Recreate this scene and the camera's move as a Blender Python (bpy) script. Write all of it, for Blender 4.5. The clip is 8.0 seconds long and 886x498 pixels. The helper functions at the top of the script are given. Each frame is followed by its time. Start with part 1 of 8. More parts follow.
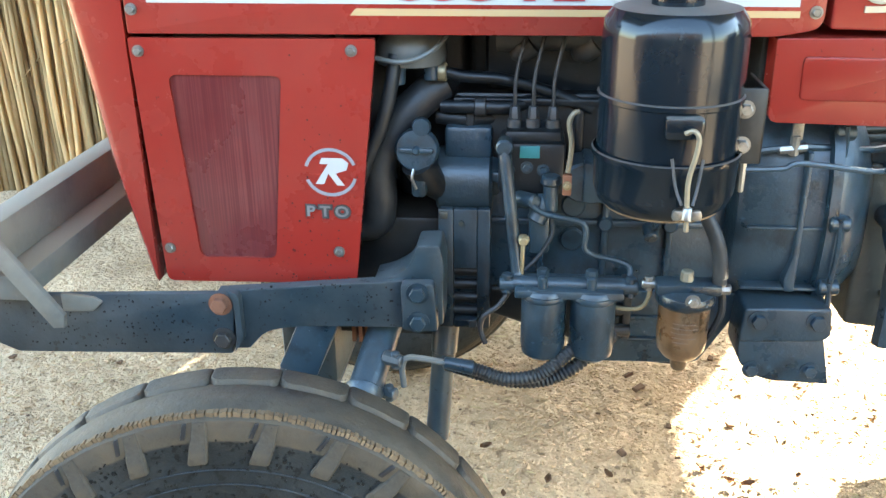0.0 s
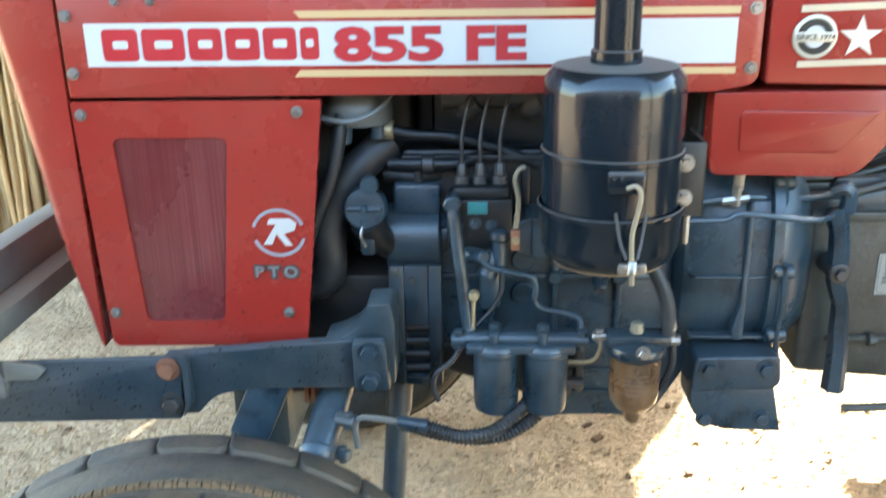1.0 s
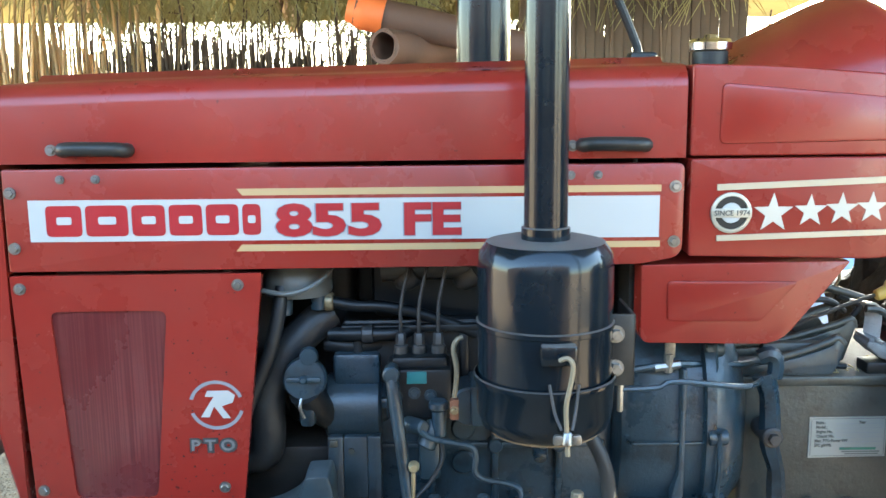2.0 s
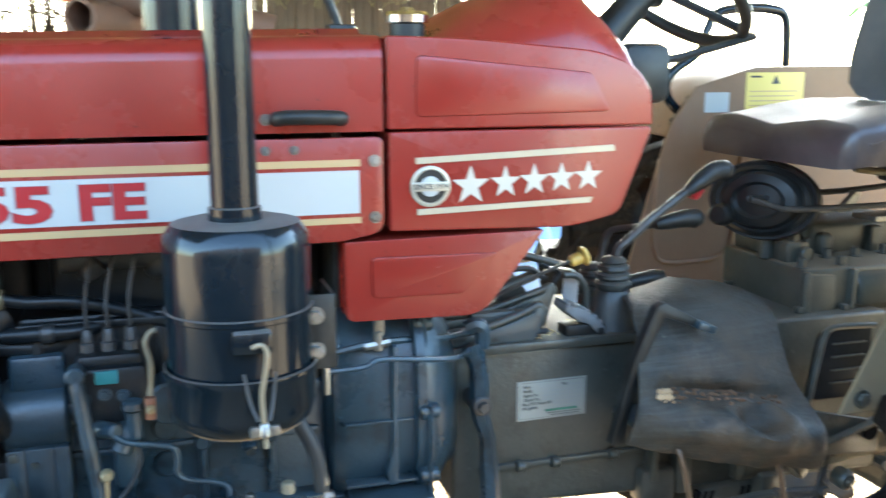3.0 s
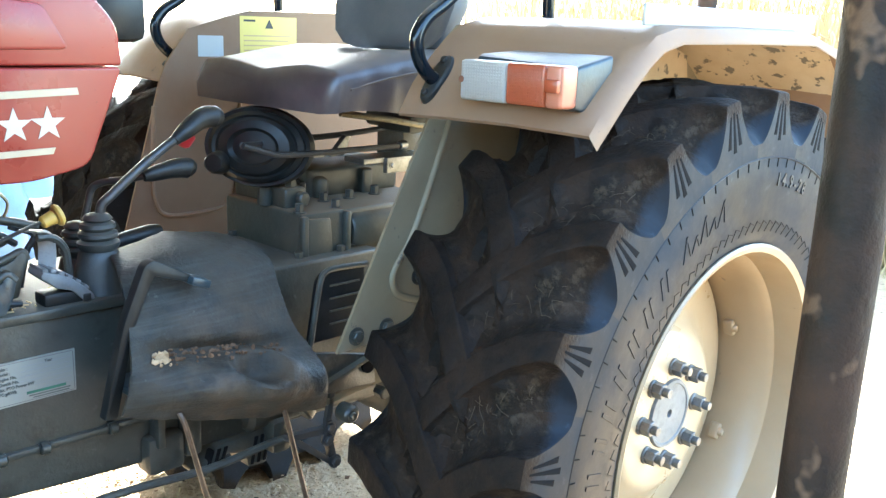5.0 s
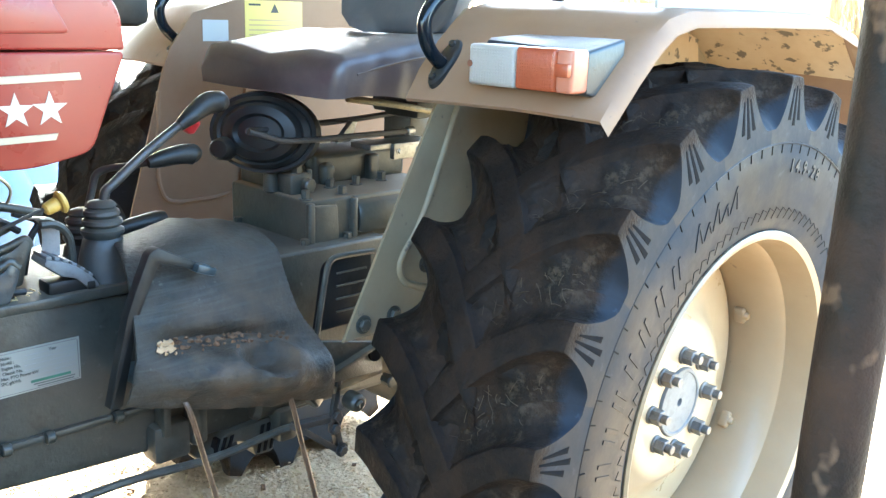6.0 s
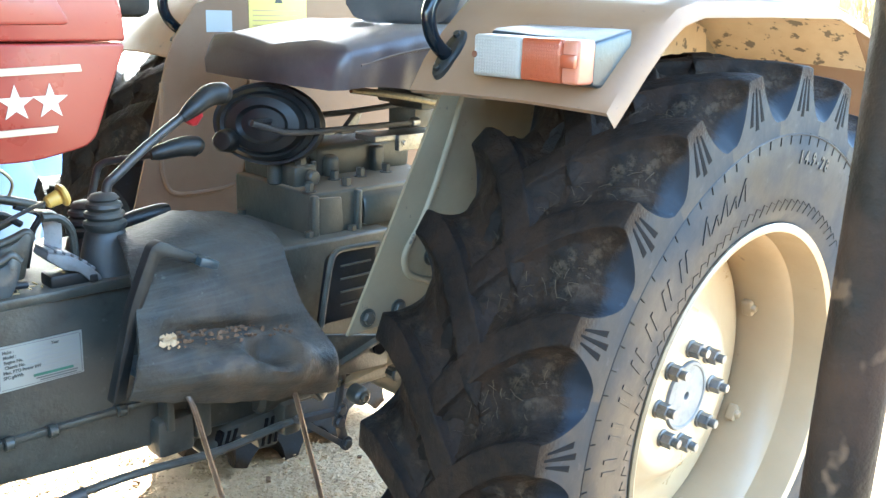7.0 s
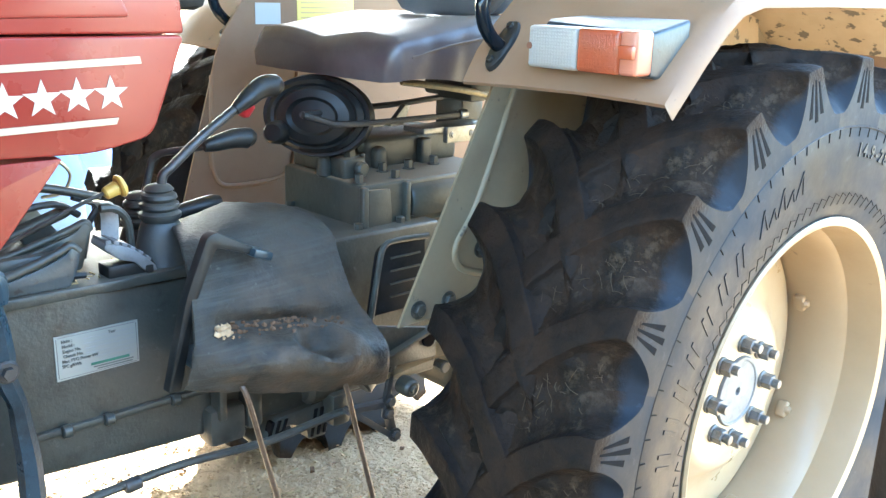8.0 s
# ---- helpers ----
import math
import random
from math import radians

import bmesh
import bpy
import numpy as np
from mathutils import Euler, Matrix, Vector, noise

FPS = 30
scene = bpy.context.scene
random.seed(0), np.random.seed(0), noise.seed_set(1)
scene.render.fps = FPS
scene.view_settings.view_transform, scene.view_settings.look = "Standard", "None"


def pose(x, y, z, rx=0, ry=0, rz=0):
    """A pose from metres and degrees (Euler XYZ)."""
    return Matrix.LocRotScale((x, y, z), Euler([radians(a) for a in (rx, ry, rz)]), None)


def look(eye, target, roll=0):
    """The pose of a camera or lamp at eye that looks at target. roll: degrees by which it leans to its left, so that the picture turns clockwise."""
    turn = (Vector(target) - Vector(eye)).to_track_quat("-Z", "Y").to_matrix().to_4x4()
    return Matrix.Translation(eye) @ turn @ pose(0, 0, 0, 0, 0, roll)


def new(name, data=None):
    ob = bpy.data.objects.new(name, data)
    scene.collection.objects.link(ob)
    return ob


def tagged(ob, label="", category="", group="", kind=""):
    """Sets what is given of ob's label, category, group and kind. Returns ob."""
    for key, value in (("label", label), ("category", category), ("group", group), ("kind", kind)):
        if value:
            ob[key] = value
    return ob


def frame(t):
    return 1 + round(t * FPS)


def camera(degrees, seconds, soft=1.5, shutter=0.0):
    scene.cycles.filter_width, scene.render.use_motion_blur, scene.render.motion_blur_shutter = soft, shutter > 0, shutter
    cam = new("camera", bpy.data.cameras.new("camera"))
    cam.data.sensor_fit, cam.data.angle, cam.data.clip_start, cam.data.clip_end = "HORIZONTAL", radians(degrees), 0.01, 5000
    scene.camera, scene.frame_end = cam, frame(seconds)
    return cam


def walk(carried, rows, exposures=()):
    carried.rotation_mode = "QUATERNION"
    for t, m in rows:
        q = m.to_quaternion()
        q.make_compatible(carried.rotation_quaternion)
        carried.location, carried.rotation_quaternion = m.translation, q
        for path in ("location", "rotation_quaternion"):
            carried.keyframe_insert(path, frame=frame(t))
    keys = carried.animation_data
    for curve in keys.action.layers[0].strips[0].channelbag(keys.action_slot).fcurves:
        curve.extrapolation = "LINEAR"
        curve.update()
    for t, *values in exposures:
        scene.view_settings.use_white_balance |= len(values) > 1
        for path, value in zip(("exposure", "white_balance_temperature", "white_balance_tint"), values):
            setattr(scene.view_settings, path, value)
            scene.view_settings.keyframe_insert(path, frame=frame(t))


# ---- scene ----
cam = camera(51.90, 8.0, soft=1.4, shutter=0.3)
PATH = [
    (0, -1.8218, -1.6772, 1.3992, 5.514, -22.756, 0.498),
    (0.5, -1.8185, -1.6776, 1.3962, 5.363, -23.590, 0.639),
    (1, -1.8060, -1.6699, 1.4081, 2.654, -19.610, 0.911),
    (1.2, -1.7976, -1.6703, 1.4153, 1.115, -16.256, 0.921),
    (2.3, -1.7850, -1.6926, 1.4387, -2.481, -9.601, -0.014),
    (2.5, -1.7753, -1.6732, 1.4269, -5.968, -9.996, -0.254),
    (3, -1.7137, -1.6392, 1.4217, -16.718, -11.107, 0.165),
    (3.5, -1.6446, -1.6233, 1.4305, -26.682, -12.937, 0.302),
    (4, -1.6197, -1.6046, 1.4173, -36.108, -14.196, -2.039),
    (4.5, -1.5873, -1.6128, 1.4243, -43.711, -13.978, -2.459),
    (4.7, -1.5961, -1.6096, 1.4111, -45.299, -13.661, -2.084),
    (6, -1.5821, -1.5848, 1.4045, -44.891, -14.656, -1.998),
    (6.5, -1.5749, -1.5837, 1.4064, -44.804, -14.998, -1.940),
    (7, -1.5692, -1.5769, 1.4051, -44.487, -15.271, -1.873),
    (7.5, -1.5909, -1.5600, 1.4007, -42.999, -15.623, -1.659),
    (8, -1.5893, -1.5530, 1.4031, -42.360, -15.813, -1.604),
]
walk(cam, [(t, pose(x, y, z, 90 + pitch, roll, yaw)) for t, x, y, z, yaw, pitch, roll in PATH], exposures=[(0, 4.64, 6400, 4), (1.2, 4.46, 6150, 3), (2.5, 4.20, 5850, 2), (3.2, 4.36, 5750, 1), (4.0, 4.52, 5650, 1), (4.5, 4.46, 5600, 1), (6.0, 4.66, 5600, 1), (8, 4.86, 5600, 1)])

# ---- light ----
world = bpy.data.worlds.new("sky")
scene.world = world
world.use_nodes = True
wn = world.node_tree
sky = wn.nodes.new("ShaderNodeTexSky")
sky.sky_type = "NISHITA"
sky.sun_disc = False
SUN_EL, SUN_AZ = radians(31), radians(28)   # azimuth from +y towards +x
sky.sun_elevation, sky.sun_rotation = SUN_EL, SUN_AZ
sky.dust_density = 1.2
sky.air_density = 1.2
wn.nodes["Background"].inputs[1].default_value = 0.15
wn.links.new(sky.outputs[0], wn.nodes["Background"].inputs[0])
sun_data = bpy.data.lights.new("sun", "SUN")
sun_data.energy, sun_data.angle, sun_data.color = 4.4, radians(0.6), (1.0, 0.93, 0.82)
sun = new("sun", sun_data)
sun.matrix_world = look((math.sin(SUN_AZ) * 20, math.cos(SUN_AZ) * 20, math.tan(SUN_EL) * 20), (0, 0, 0))


# ---- materials ----
def material(name, color, rough=0.5, metal=0.0, vary=0.12, scale=18.0, bump=0.15, bump_scale=120.0, depth=0.002, dust=None, dust_amount=0.0,
             spots=None, spot_scale=60.0, spot_edge=0.62, coat=0.0, spec=0.5, top_dust=0.0, grime=0.0):
    """A worn surface: base colour with blotches, grain relief, dust and spots."""
    m = bpy.data.materials.new(name)
    m.use_nodes = True
    nt = m.node_tree
    n, l = nt.nodes, nt.links
    bsdf = n["Principled BSDF"]
    bsdf.inputs["Metallic"].default_value = metal
    bsdf.inputs["Coat Weight"].default_value = coat
    bsdf.inputs["Coat Roughness"].default_value = 0.12
    bsdf.inputs["Specular IOR Level"].default_value = spec
    tc = n.new("ShaderNodeTexCoord")

    def tex(s, detail=5.0):
        t = n.new("ShaderNodeTexNoise")
        t.inputs["Scale"].default_value = s
        t.inputs["Detail"].default_value = detail
        t.inputs["Roughness"].default_value = 0.62
        l.new(tc.outputs["Object"], t.inputs["Vector"])
        return t

    def mix(a, b, fac):
        x = n.new("ShaderNodeMix")
        x.data_type = "RGBA"
        for i, v in ((6, a), (7, b)):
            if isinstance(v, tuple):
                x.inputs[i].default_value = (*v, 1)
            else:
                l.new(v, x.inputs[i])
        if isinstance(fac, float):
            x.inputs[0].default_value = fac
        else:
            l.new(fac, x.inputs[0])
        return x.outputs[2]

    def ramp(src, lo, hi, top=1.0):
        r = n.new("ShaderNodeMapRange")
        r.inputs[1].default_value, r.inputs[2].default_value = lo, hi
        r.inputs[4].default_value = top
        l.new(src, r.inputs[0])
        return r.outputs[0]

    big = tex(scale * 0.25)
    fine = tex(scale)
    dark = tuple(c * (1 - vary * 1.6) for c in color)
    light = tuple(min(1, c * (1 + vary)) for c in color)
    col = mix(dark, light, ramp(big.outputs[0], 0.3, 0.7))
    col = mix(col, tuple(c * (1 - vary) for c in color), ramp(fine.outputs[0], 0.45, 0.75, 0.6))
    if grime:
        g = tex(scale * 1.7, 9.0)
        col = mix(col, tuple(c * 0.22 for c in color), ramp(g.outputs[0], 0.50, 0.66, grime))
        w = tex(scale * 5.0, 6.0)
        col = mix(col, tuple(min(1, c * 2.1 + 0.02) for c in color), ramp(w.outputs[0], 0.62, 0.72, grime * 0.7))
    rgh = n.new("ShaderNodeMath")
    rgh.operation = "MULTIPLY_ADD"
    l.new(fine.outputs[0], rgh.inputs[0])
    rgh.inputs[1].default_value = 0.25
    rgh.inputs[2].default_value = max(rough - 0.12, 0.02)
    rough_out = rgh.outputs[0]
    if dust:
        d = tex(scale * 0.6, 8.0)
        f = ramp(d.outputs[0], 0.42, 0.72, dust_amount)
        if top_dust:
            geo = n.new("ShaderNodeNewGeometry")
            sep = n.new("ShaderNodeSeparateXYZ")
            l.new(geo.outputs["Normal"], sep.inputs[0])
            up = ramp(sep.outputs[2], 0.55, 0.98, top_dust)
            add = n.new("ShaderNodeMath")
            add.operation = "MAXIMUM"
            l.new(f, add.inputs[0])
            l.new(up, add.inputs[1])
            f = add.outputs[0]
        col = mix(col, dust, f)
        rm = n.new("ShaderNodeMath")
        rm.operation = "MULTIPLY_ADD"
        l.new(f, rm.inputs[0])
        rm.inputs[1].default_value = 0.5
        l.new(rough_out, rm.inputs[2])
        rm.use_clamp = True
        rough_out = rm.outputs[0]
    if spots:
        s = tex(spot_scale, 3.0)
        col = mix(col, spots, ramp(s.outputs[0], spot_edge, spot_edge + 0.05, 0.85))
    l.new(col, bsdf.inputs["Base Color"])
    l.new(rough_out, bsdf.inputs["Roughness"])
    if bump:
        b = n.new("ShaderNodeBump")
        b.inputs["Strength"].default_value = bump
        b.inputs["Distance"].default_value = depth
        t = tex(bump_scale, 4.0)
        l.new(t.outputs[0], b.inputs["Height"])
        l.new(b.outputs[0], bsdf.inputs["Normal"])
    return m


RED = material("red_paint", (0.195, 0.0175, 0.0125), 0.23, vary=0.14, scale=9, bump=0.05, coat=0.10, spec=0.32, dust=(0.19, 0.045, 0.030), dust_amount=0.25, top_dust=0.15,
               spots=(0.030, 0.008, 0.007), spot_scale=64, spot_edge=0.705)
BLUE = material("engine_paint", (0.015, 0.031, 0.044), 0.27, vary=0.45, scale=14, bump=0.30, bump_scale=120, depth=0.003, dust=(0.034, 0.048, 0.056), dust_amount=0.45, top_dust=0.48, grime=0.85, spots=(0.17, 0.175, 0.17), spot_scale=85, spot_edge=0.725)
# shade under the bonnet is put into this oily black
OILYSHADE = material("oily_shade_black", (0.0055, 0.0072, 0.0090), 0.36, vary=0.5, scale=16, bump=0.3, bump_scale=60, depth=0.003, dust=(0.018, 0.018, 0.017), dust_amount=0.4, grime=0.6, spec=0.35)
MUDRIM = material("mud_caked_rim", (0.10, 0.066, 0.040), 0.8, vary=0.4, scale=20, bump=0.5, bump_scale=60)
RAIL = material("rail_paint", (0.014, 0.026, 0.034), 0.32, vary=0.25, scale=10, bump=0.35, bump_scale=70, dust=(0.10, 0.11, 0.11), dust_amount=0.35, top_dust=0.4, grime=0.35,
                spots=(0.006, 0.007, 0.008), spot_scale=62, spot_edge=0.64)
GEAR = material("gearbox_paint", (0.029, 0.033, 0.029), 0.33, vary=0.35, scale=11, bump=0.35, bump_scale=90, depth=0.003, dust=(0.085, 0.074, 0.055), dust_amount=0.45, top_dust=0.7, grime=0.7)
BLACK = material("black_enamel", (0.004, 0.008, 0.012), 0.11, vary=0.3, scale=14, bump=0.03, coat=0.08, spec=0.26, dust=(0.14, 0.13, 0.12), dust_amount=0.03, top_dust=0.7)
BLACKP = material("black_plastic", (0.008, 0.009, 0.009), 0.42, spec=0.35, vary=0.25, scale=30, bump=0.15, dust=(0.085, 0.073, 0.060), dust_amount=0.22, top_dust=0.25)
HOSE = material("hose_rubber", (0.008, 0.010, 0.013), 0.46, vary=0.3, scale=30, bump=0.25, dust=(0.060, 0.057, 0.050), dust_amount=0.35, top_dust=0.30, spec=0.4)
MUDTYRE = material("tyre_rubber_with_muddy_tread", (0.006, 0.0098, 0.0175), 0.48, vary=0.5, scale=10, bump=0.9, bump_scale=45, depth=0.006, dust=(0.0145, 0.0205, 0.030), dust_amount=0.75, spec=0.24, grime=0.6)


def add_mud(m):
    """Dark mud caked on the tread, between the shoulders, with paler dry flakes."""
    nt = m.node_tree
    n, l = nt.nodes, nt.links
    bsdf = n["Principled BSDF"]
    col, rgh = bsdf.inputs["Base Color"].links[0].from_socket, bsdf.inputs["Roughness"].links[0].from_socket
    tc = n.new("ShaderNodeTexCoord")
    sep = n.new("ShaderNodeSeparateXYZ")
    l.new(tc.outputs["Object"], sep.inputs[0])

    def math_node(op, a, b):
        x = n.new("ShaderNodeMath")
        x.operation = op
        for i, v in enumerate((a, b)):
            if isinstance(v, float):
                x.inputs[i].default_value = v
            else:
                l.new(v, x.inputs[i])
        return x.outputs[0]

    def noisy(scale, detail, lo, hi):
        t = n.new("ShaderNodeTexNoise")
        t.inputs["Scale"].default_value, t.inputs["Detail"].default_value = scale, detail
        t.inputs["Roughness"].default_value = 0.7
        l.new(tc.outputs["Object"], t.inputs["Vector"])
        r = n.new("ShaderNodeMapRange")
        r.inputs[1].default_value, r.inputs[2].default_value = lo, hi
        l.new(t.outputs[0], r.inputs[0])
        return t.outputs[0], r.outputs[0]

    flat = n.new("ShaderNodeVectorMath")
    flat.operation = "MULTIPLY"
    flat.inputs[1].default_value = (1, 0, 1)
    l.new(tc.outputs["Object"], flat.inputs[0])
    length = n.new("ShaderNodeVectorMath")
    length.operation = "LENGTH"
    l.new(flat.outputs[0], length.inputs[0])
    radius = length.outputs["Value"]
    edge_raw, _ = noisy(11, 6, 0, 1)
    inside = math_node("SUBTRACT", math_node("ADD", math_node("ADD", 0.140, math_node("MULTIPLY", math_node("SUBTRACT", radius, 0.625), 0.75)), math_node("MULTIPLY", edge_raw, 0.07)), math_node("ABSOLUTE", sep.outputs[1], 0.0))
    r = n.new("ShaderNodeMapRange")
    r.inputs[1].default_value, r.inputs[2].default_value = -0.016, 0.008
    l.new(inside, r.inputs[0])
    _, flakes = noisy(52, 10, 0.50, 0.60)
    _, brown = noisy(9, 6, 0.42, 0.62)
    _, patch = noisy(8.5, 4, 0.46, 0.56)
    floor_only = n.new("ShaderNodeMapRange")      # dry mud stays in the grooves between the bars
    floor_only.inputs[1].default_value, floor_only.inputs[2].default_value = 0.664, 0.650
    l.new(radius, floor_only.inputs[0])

    def mix(a, b, f):
        x = n.new("ShaderNodeMix")
        x.data_type = "RGBA"
        for i, v in ((6, a), (7, b)):
            if isinstance(v, tuple):
                x.inputs[i].default_value = (*v, 1)
            else:
                l.new(v, x.inputs[i])
        l.new(f, x.inputs[0])
        return x.outputs[2]

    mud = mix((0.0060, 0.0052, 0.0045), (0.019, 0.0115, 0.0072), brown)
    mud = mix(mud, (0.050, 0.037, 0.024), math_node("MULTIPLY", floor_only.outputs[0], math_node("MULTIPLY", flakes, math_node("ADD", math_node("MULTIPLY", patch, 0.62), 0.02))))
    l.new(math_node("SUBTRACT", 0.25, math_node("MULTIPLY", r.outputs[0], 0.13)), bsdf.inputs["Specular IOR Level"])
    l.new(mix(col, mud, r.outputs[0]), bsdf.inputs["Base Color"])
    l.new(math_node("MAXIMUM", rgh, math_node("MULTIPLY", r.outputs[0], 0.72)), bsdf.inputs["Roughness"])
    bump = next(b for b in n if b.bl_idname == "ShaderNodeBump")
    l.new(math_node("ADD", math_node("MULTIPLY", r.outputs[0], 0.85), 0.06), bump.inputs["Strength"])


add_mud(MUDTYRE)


def add_scuffs(m, colour, amount, dirt, centre, reach):
    """Long slanting scuffs over a worn sheet, and dry mud rubbed into one patch of it."""
    nt = m.node_tree
    n, l = nt.nodes, nt.links
    bsdf = n["Principled BSDF"]
    tc = n.new("ShaderNodeTexCoord")
    turn = n.new("ShaderNodeMapping")
    turn.inputs["Rotation"].default_value = (0, radians(28), 0)
    turn.inputs["Scale"].default_value = (9, 9, 170)
    l.new(tc.outputs["Object"], turn.inputs["Vector"])
    t = n.new("ShaderNodeTexNoise")
    t.inputs["Scale"].default_value, t.inputs["Detail"].default_value = 1.0, 5.0
    l.new(turn.outputs[0], t.inputs["Vector"])
    r = n.new("ShaderNodeMapRange")
    r.inputs[1].default_value, r.inputs[2].default_value, r.inputs[4].default_value = 0.48, 0.70, amount
    l.new(t.outputs[0], r.inputs[0])
    col = bsdf.inputs["Base Color"].links[0].from_socket
    x = n.new("ShaderNodeMix")
    x.data_type = "RGBA"
    l.new(col, x.inputs[6])
    x.inputs[7].default_value = (*colour, 1)
    l.new(r.outputs[0], x.inputs[0])
    off = n.new("ShaderNodeVectorMath")
    off.operation = "DISTANCE"
    off.inputs[1].default_value = centre
    l.new(tc.outputs["Object"], off.inputs[0])
    near = n.new("ShaderNodeMapRange")
    near.inputs[1].default_value, near.inputs[2].default_value = reach, reach * 0.25
    l.new(off.outputs["Value"], near.inputs[0])
    w = n.new("ShaderNodeTexNoise")
    w.inputs["Scale"].default_value, w.inputs["Detail"].default_value = 22.0, 9.0
    l.new(tc.outputs["Object"], w.inputs["Vector"])
    wr = n.new("ShaderNodeMapRange")
    wr.inputs[1].default_value, wr.inputs[2].default_value, wr.inputs[4].default_value = 0.36, 0.62, 0.85
    l.new(w.outputs[0], wr.inputs[0])
    f = n.new("ShaderNodeMath")
    f.operation = "MULTIPLY"
    l.new(near.outputs[0], f.inputs[0])
    l.new(wr.outputs[0], f.inputs[1])
    y = n.new("ShaderNodeMix")
    y.data_type = "RGBA"
    l.new(x.outputs[2], y.inputs[6])
    y.inputs[7].default_value = (*dirt, 1)
    l.new(f.outputs[0], y.inputs[0])
    l.new(y.outputs[2], bsdf.inputs["Base Color"])


BOOT = material("dusty_boot_rubber", (0.019, 0.021, 0.020), 0.45, vary=0.25, scale=25, bump=0.2, dust=(0.080, 0.071, 0.056), dust_amount=0.6, top_dust=0.5)
TYREF = material("dusty_tyre_rubber", (0.017, 0.021, 0.022), 0.55, spec=0.3, vary=0.4, scale=8, bump=0.6, bump_scale=90, depth=0.004, dust=(0.070, 0.066, 0.054), dust_amount=0.5, spots=(0.002, 0.002, 0.002), spot_scale=60, spot_edge=0.58, grime=0.5)


def add_radial_dust(m, r0, r1, colour):
    """Tan dust on the shoulder and tread of a wheel, by distance from its axle."""
    nt = m.node_tree
    n, l = nt.nodes, nt.links
    bsdf = n["Principled BSDF"]
    tc = n.new("ShaderNodeTexCoord")
    sc = n.new("ShaderNodeVectorMath")
    sc.operation = "MULTIPLY"
    sc.inputs[1].default_value = (1, 0, 1)
    ln = n.new("ShaderNodeVectorMath")
    ln.operation = "LENGTH"
    l.new(tc.outputs["Object"], sc.inputs[0])
    l.new(sc.outputs[0], ln.inputs[0])
    a = n.new("ShaderNodeMapRange")
    a.inputs[1].default_value, a.inputs[2].default_value = r0, r1
    l.new(ln.outputs["Value"], a.inputs[0])
    t = n.new("ShaderNodeTexNoise")
    t.inputs["Scale"].default_value, t.inputs["Detail"].default_value = 11, 8
    l.new(tc.outputs["Object"], t.inputs["Vector"])
    b = n.new("ShaderNodeMapRange")
    b.inputs[1].default_value, b.inputs[2].default_value, b.inputs[3].default_value = 0.34, 0.58, 0.30
    l.new(t.outputs[0], b.inputs[0])
    f = n.new("ShaderNodeMath")
    f.operation = "MULTIPLY"
    l.new(a.outputs[0], f.inputs[0])
    l.new(b.outputs[0], f.inputs[1])
    x = n.new("ShaderNodeMix")
    x.data_type = "RGBA"
    l.new(bsdf.inputs["Base Color"].links[0].from_socket, x.inputs[6])
    x.inputs[7].default_value = (*colour, 1)
    l.new(f.outputs[0], x.inputs[0])
    l.new(x.outputs[2], bsdf.inputs["Base Color"])


add_radial_dust(TYREF, 0.345, 0.349, (0.074, 0.058, 0.038))
BARF = material("dusty_tyre_bar", (0.052, 0.047, 0.037), 0.75, spec=0.2, vary=0.45, scale=22, bump=0.8, bump_scale=60, dust=(0.13, 0.100, 0.065), dust_amount=0.55, grime=0.6, spots=(0.012, 0.011, 0.010), spot_scale=70, spot_edge=0.62)
RIB = material("dust_packed_rubber", (0.20, 0.140, 0.080), 0.9, spec=0.15, vary=0.4, scale=9, bump=0.5, dust=(0.07, 0.044, 0.024), dust_amount=0.8, grime=0.3)
CREAM = material("cream_paint", (0.38, 0.285, 0.168), 0.28, vary=0.08, scale=7, bump=0.06, coat=0.3, dust=(0.40, 0.30, 0.19), dust_amount=0.4)
FENDER = material("fender_paint", (0.182, 0.110, 0.065), 0.42, vary=0.14, scale=7, bump=0.08, coat=0.04, spec=0.22, dust=(0.235, 0.158, 0.100), dust_amount=0.6, spots=(0.10, 0.07, 0.05), spot_scale=38, spot_edge=0.69)
FENDERIN = material("mud_splashed_fender_paint", (0.40, 0.305, 0.19), 0.6, vary=0.1, scale=7, bump=0.15, dust=(0.27, 0.19, 0.115), dust_amount=0.7, spots=(0.05, 0.042, 0.028), spot_scale=26, spot_edge=0.58)
# cream made darker and browner than CREAM for the rim barrel
RIMCREAM = material("darker_rim_cream_paint", (0.30, 0.212, 0.118), 0.38, vary=0.12, scale=6, bump=0.08, coat=0.12, dust=(0.24, 0.162, 0.085), dust_amount=0.6, spots=(0.16, 0.105, 0.06), spot_scale=24, spot_edge=0.70)
FLECK = material("black_fleck", (0.006, 0.006, 0.005), 0.6, vary=0.4, scale=60, bump=0.2, spec=0.3)
PLATEINK = material("worn_plate_ink", (0.085, 0.088, 0.080), 0.5, vary=0.3, scale=60, bump=0.0)
GREENINK = material("green_plate_ink", (0.035, 0.13, 0.085), 0.5, vary=0.3, scale=60, bump=0.0)
ZINC = material("bright_zinc_plate", (0.46, 0.46, 0.43), 0.34, metal=0.2, vary=0.2, scale=50, bump=0.1, grime=0.2)
# lighter than GEAR, with haze put into the colour, under tan dust
LIFT = material("hazed_dusty_lift_paint", (0.034, 0.040, 0.034), 0.40, vary=0.3, scale=11, bump=0.3, bump_scale=80, depth=0.003, dust=(0.150, 0.110, 0.068), dust_amount=0.30, top_dust=0.95, grime=0.5)
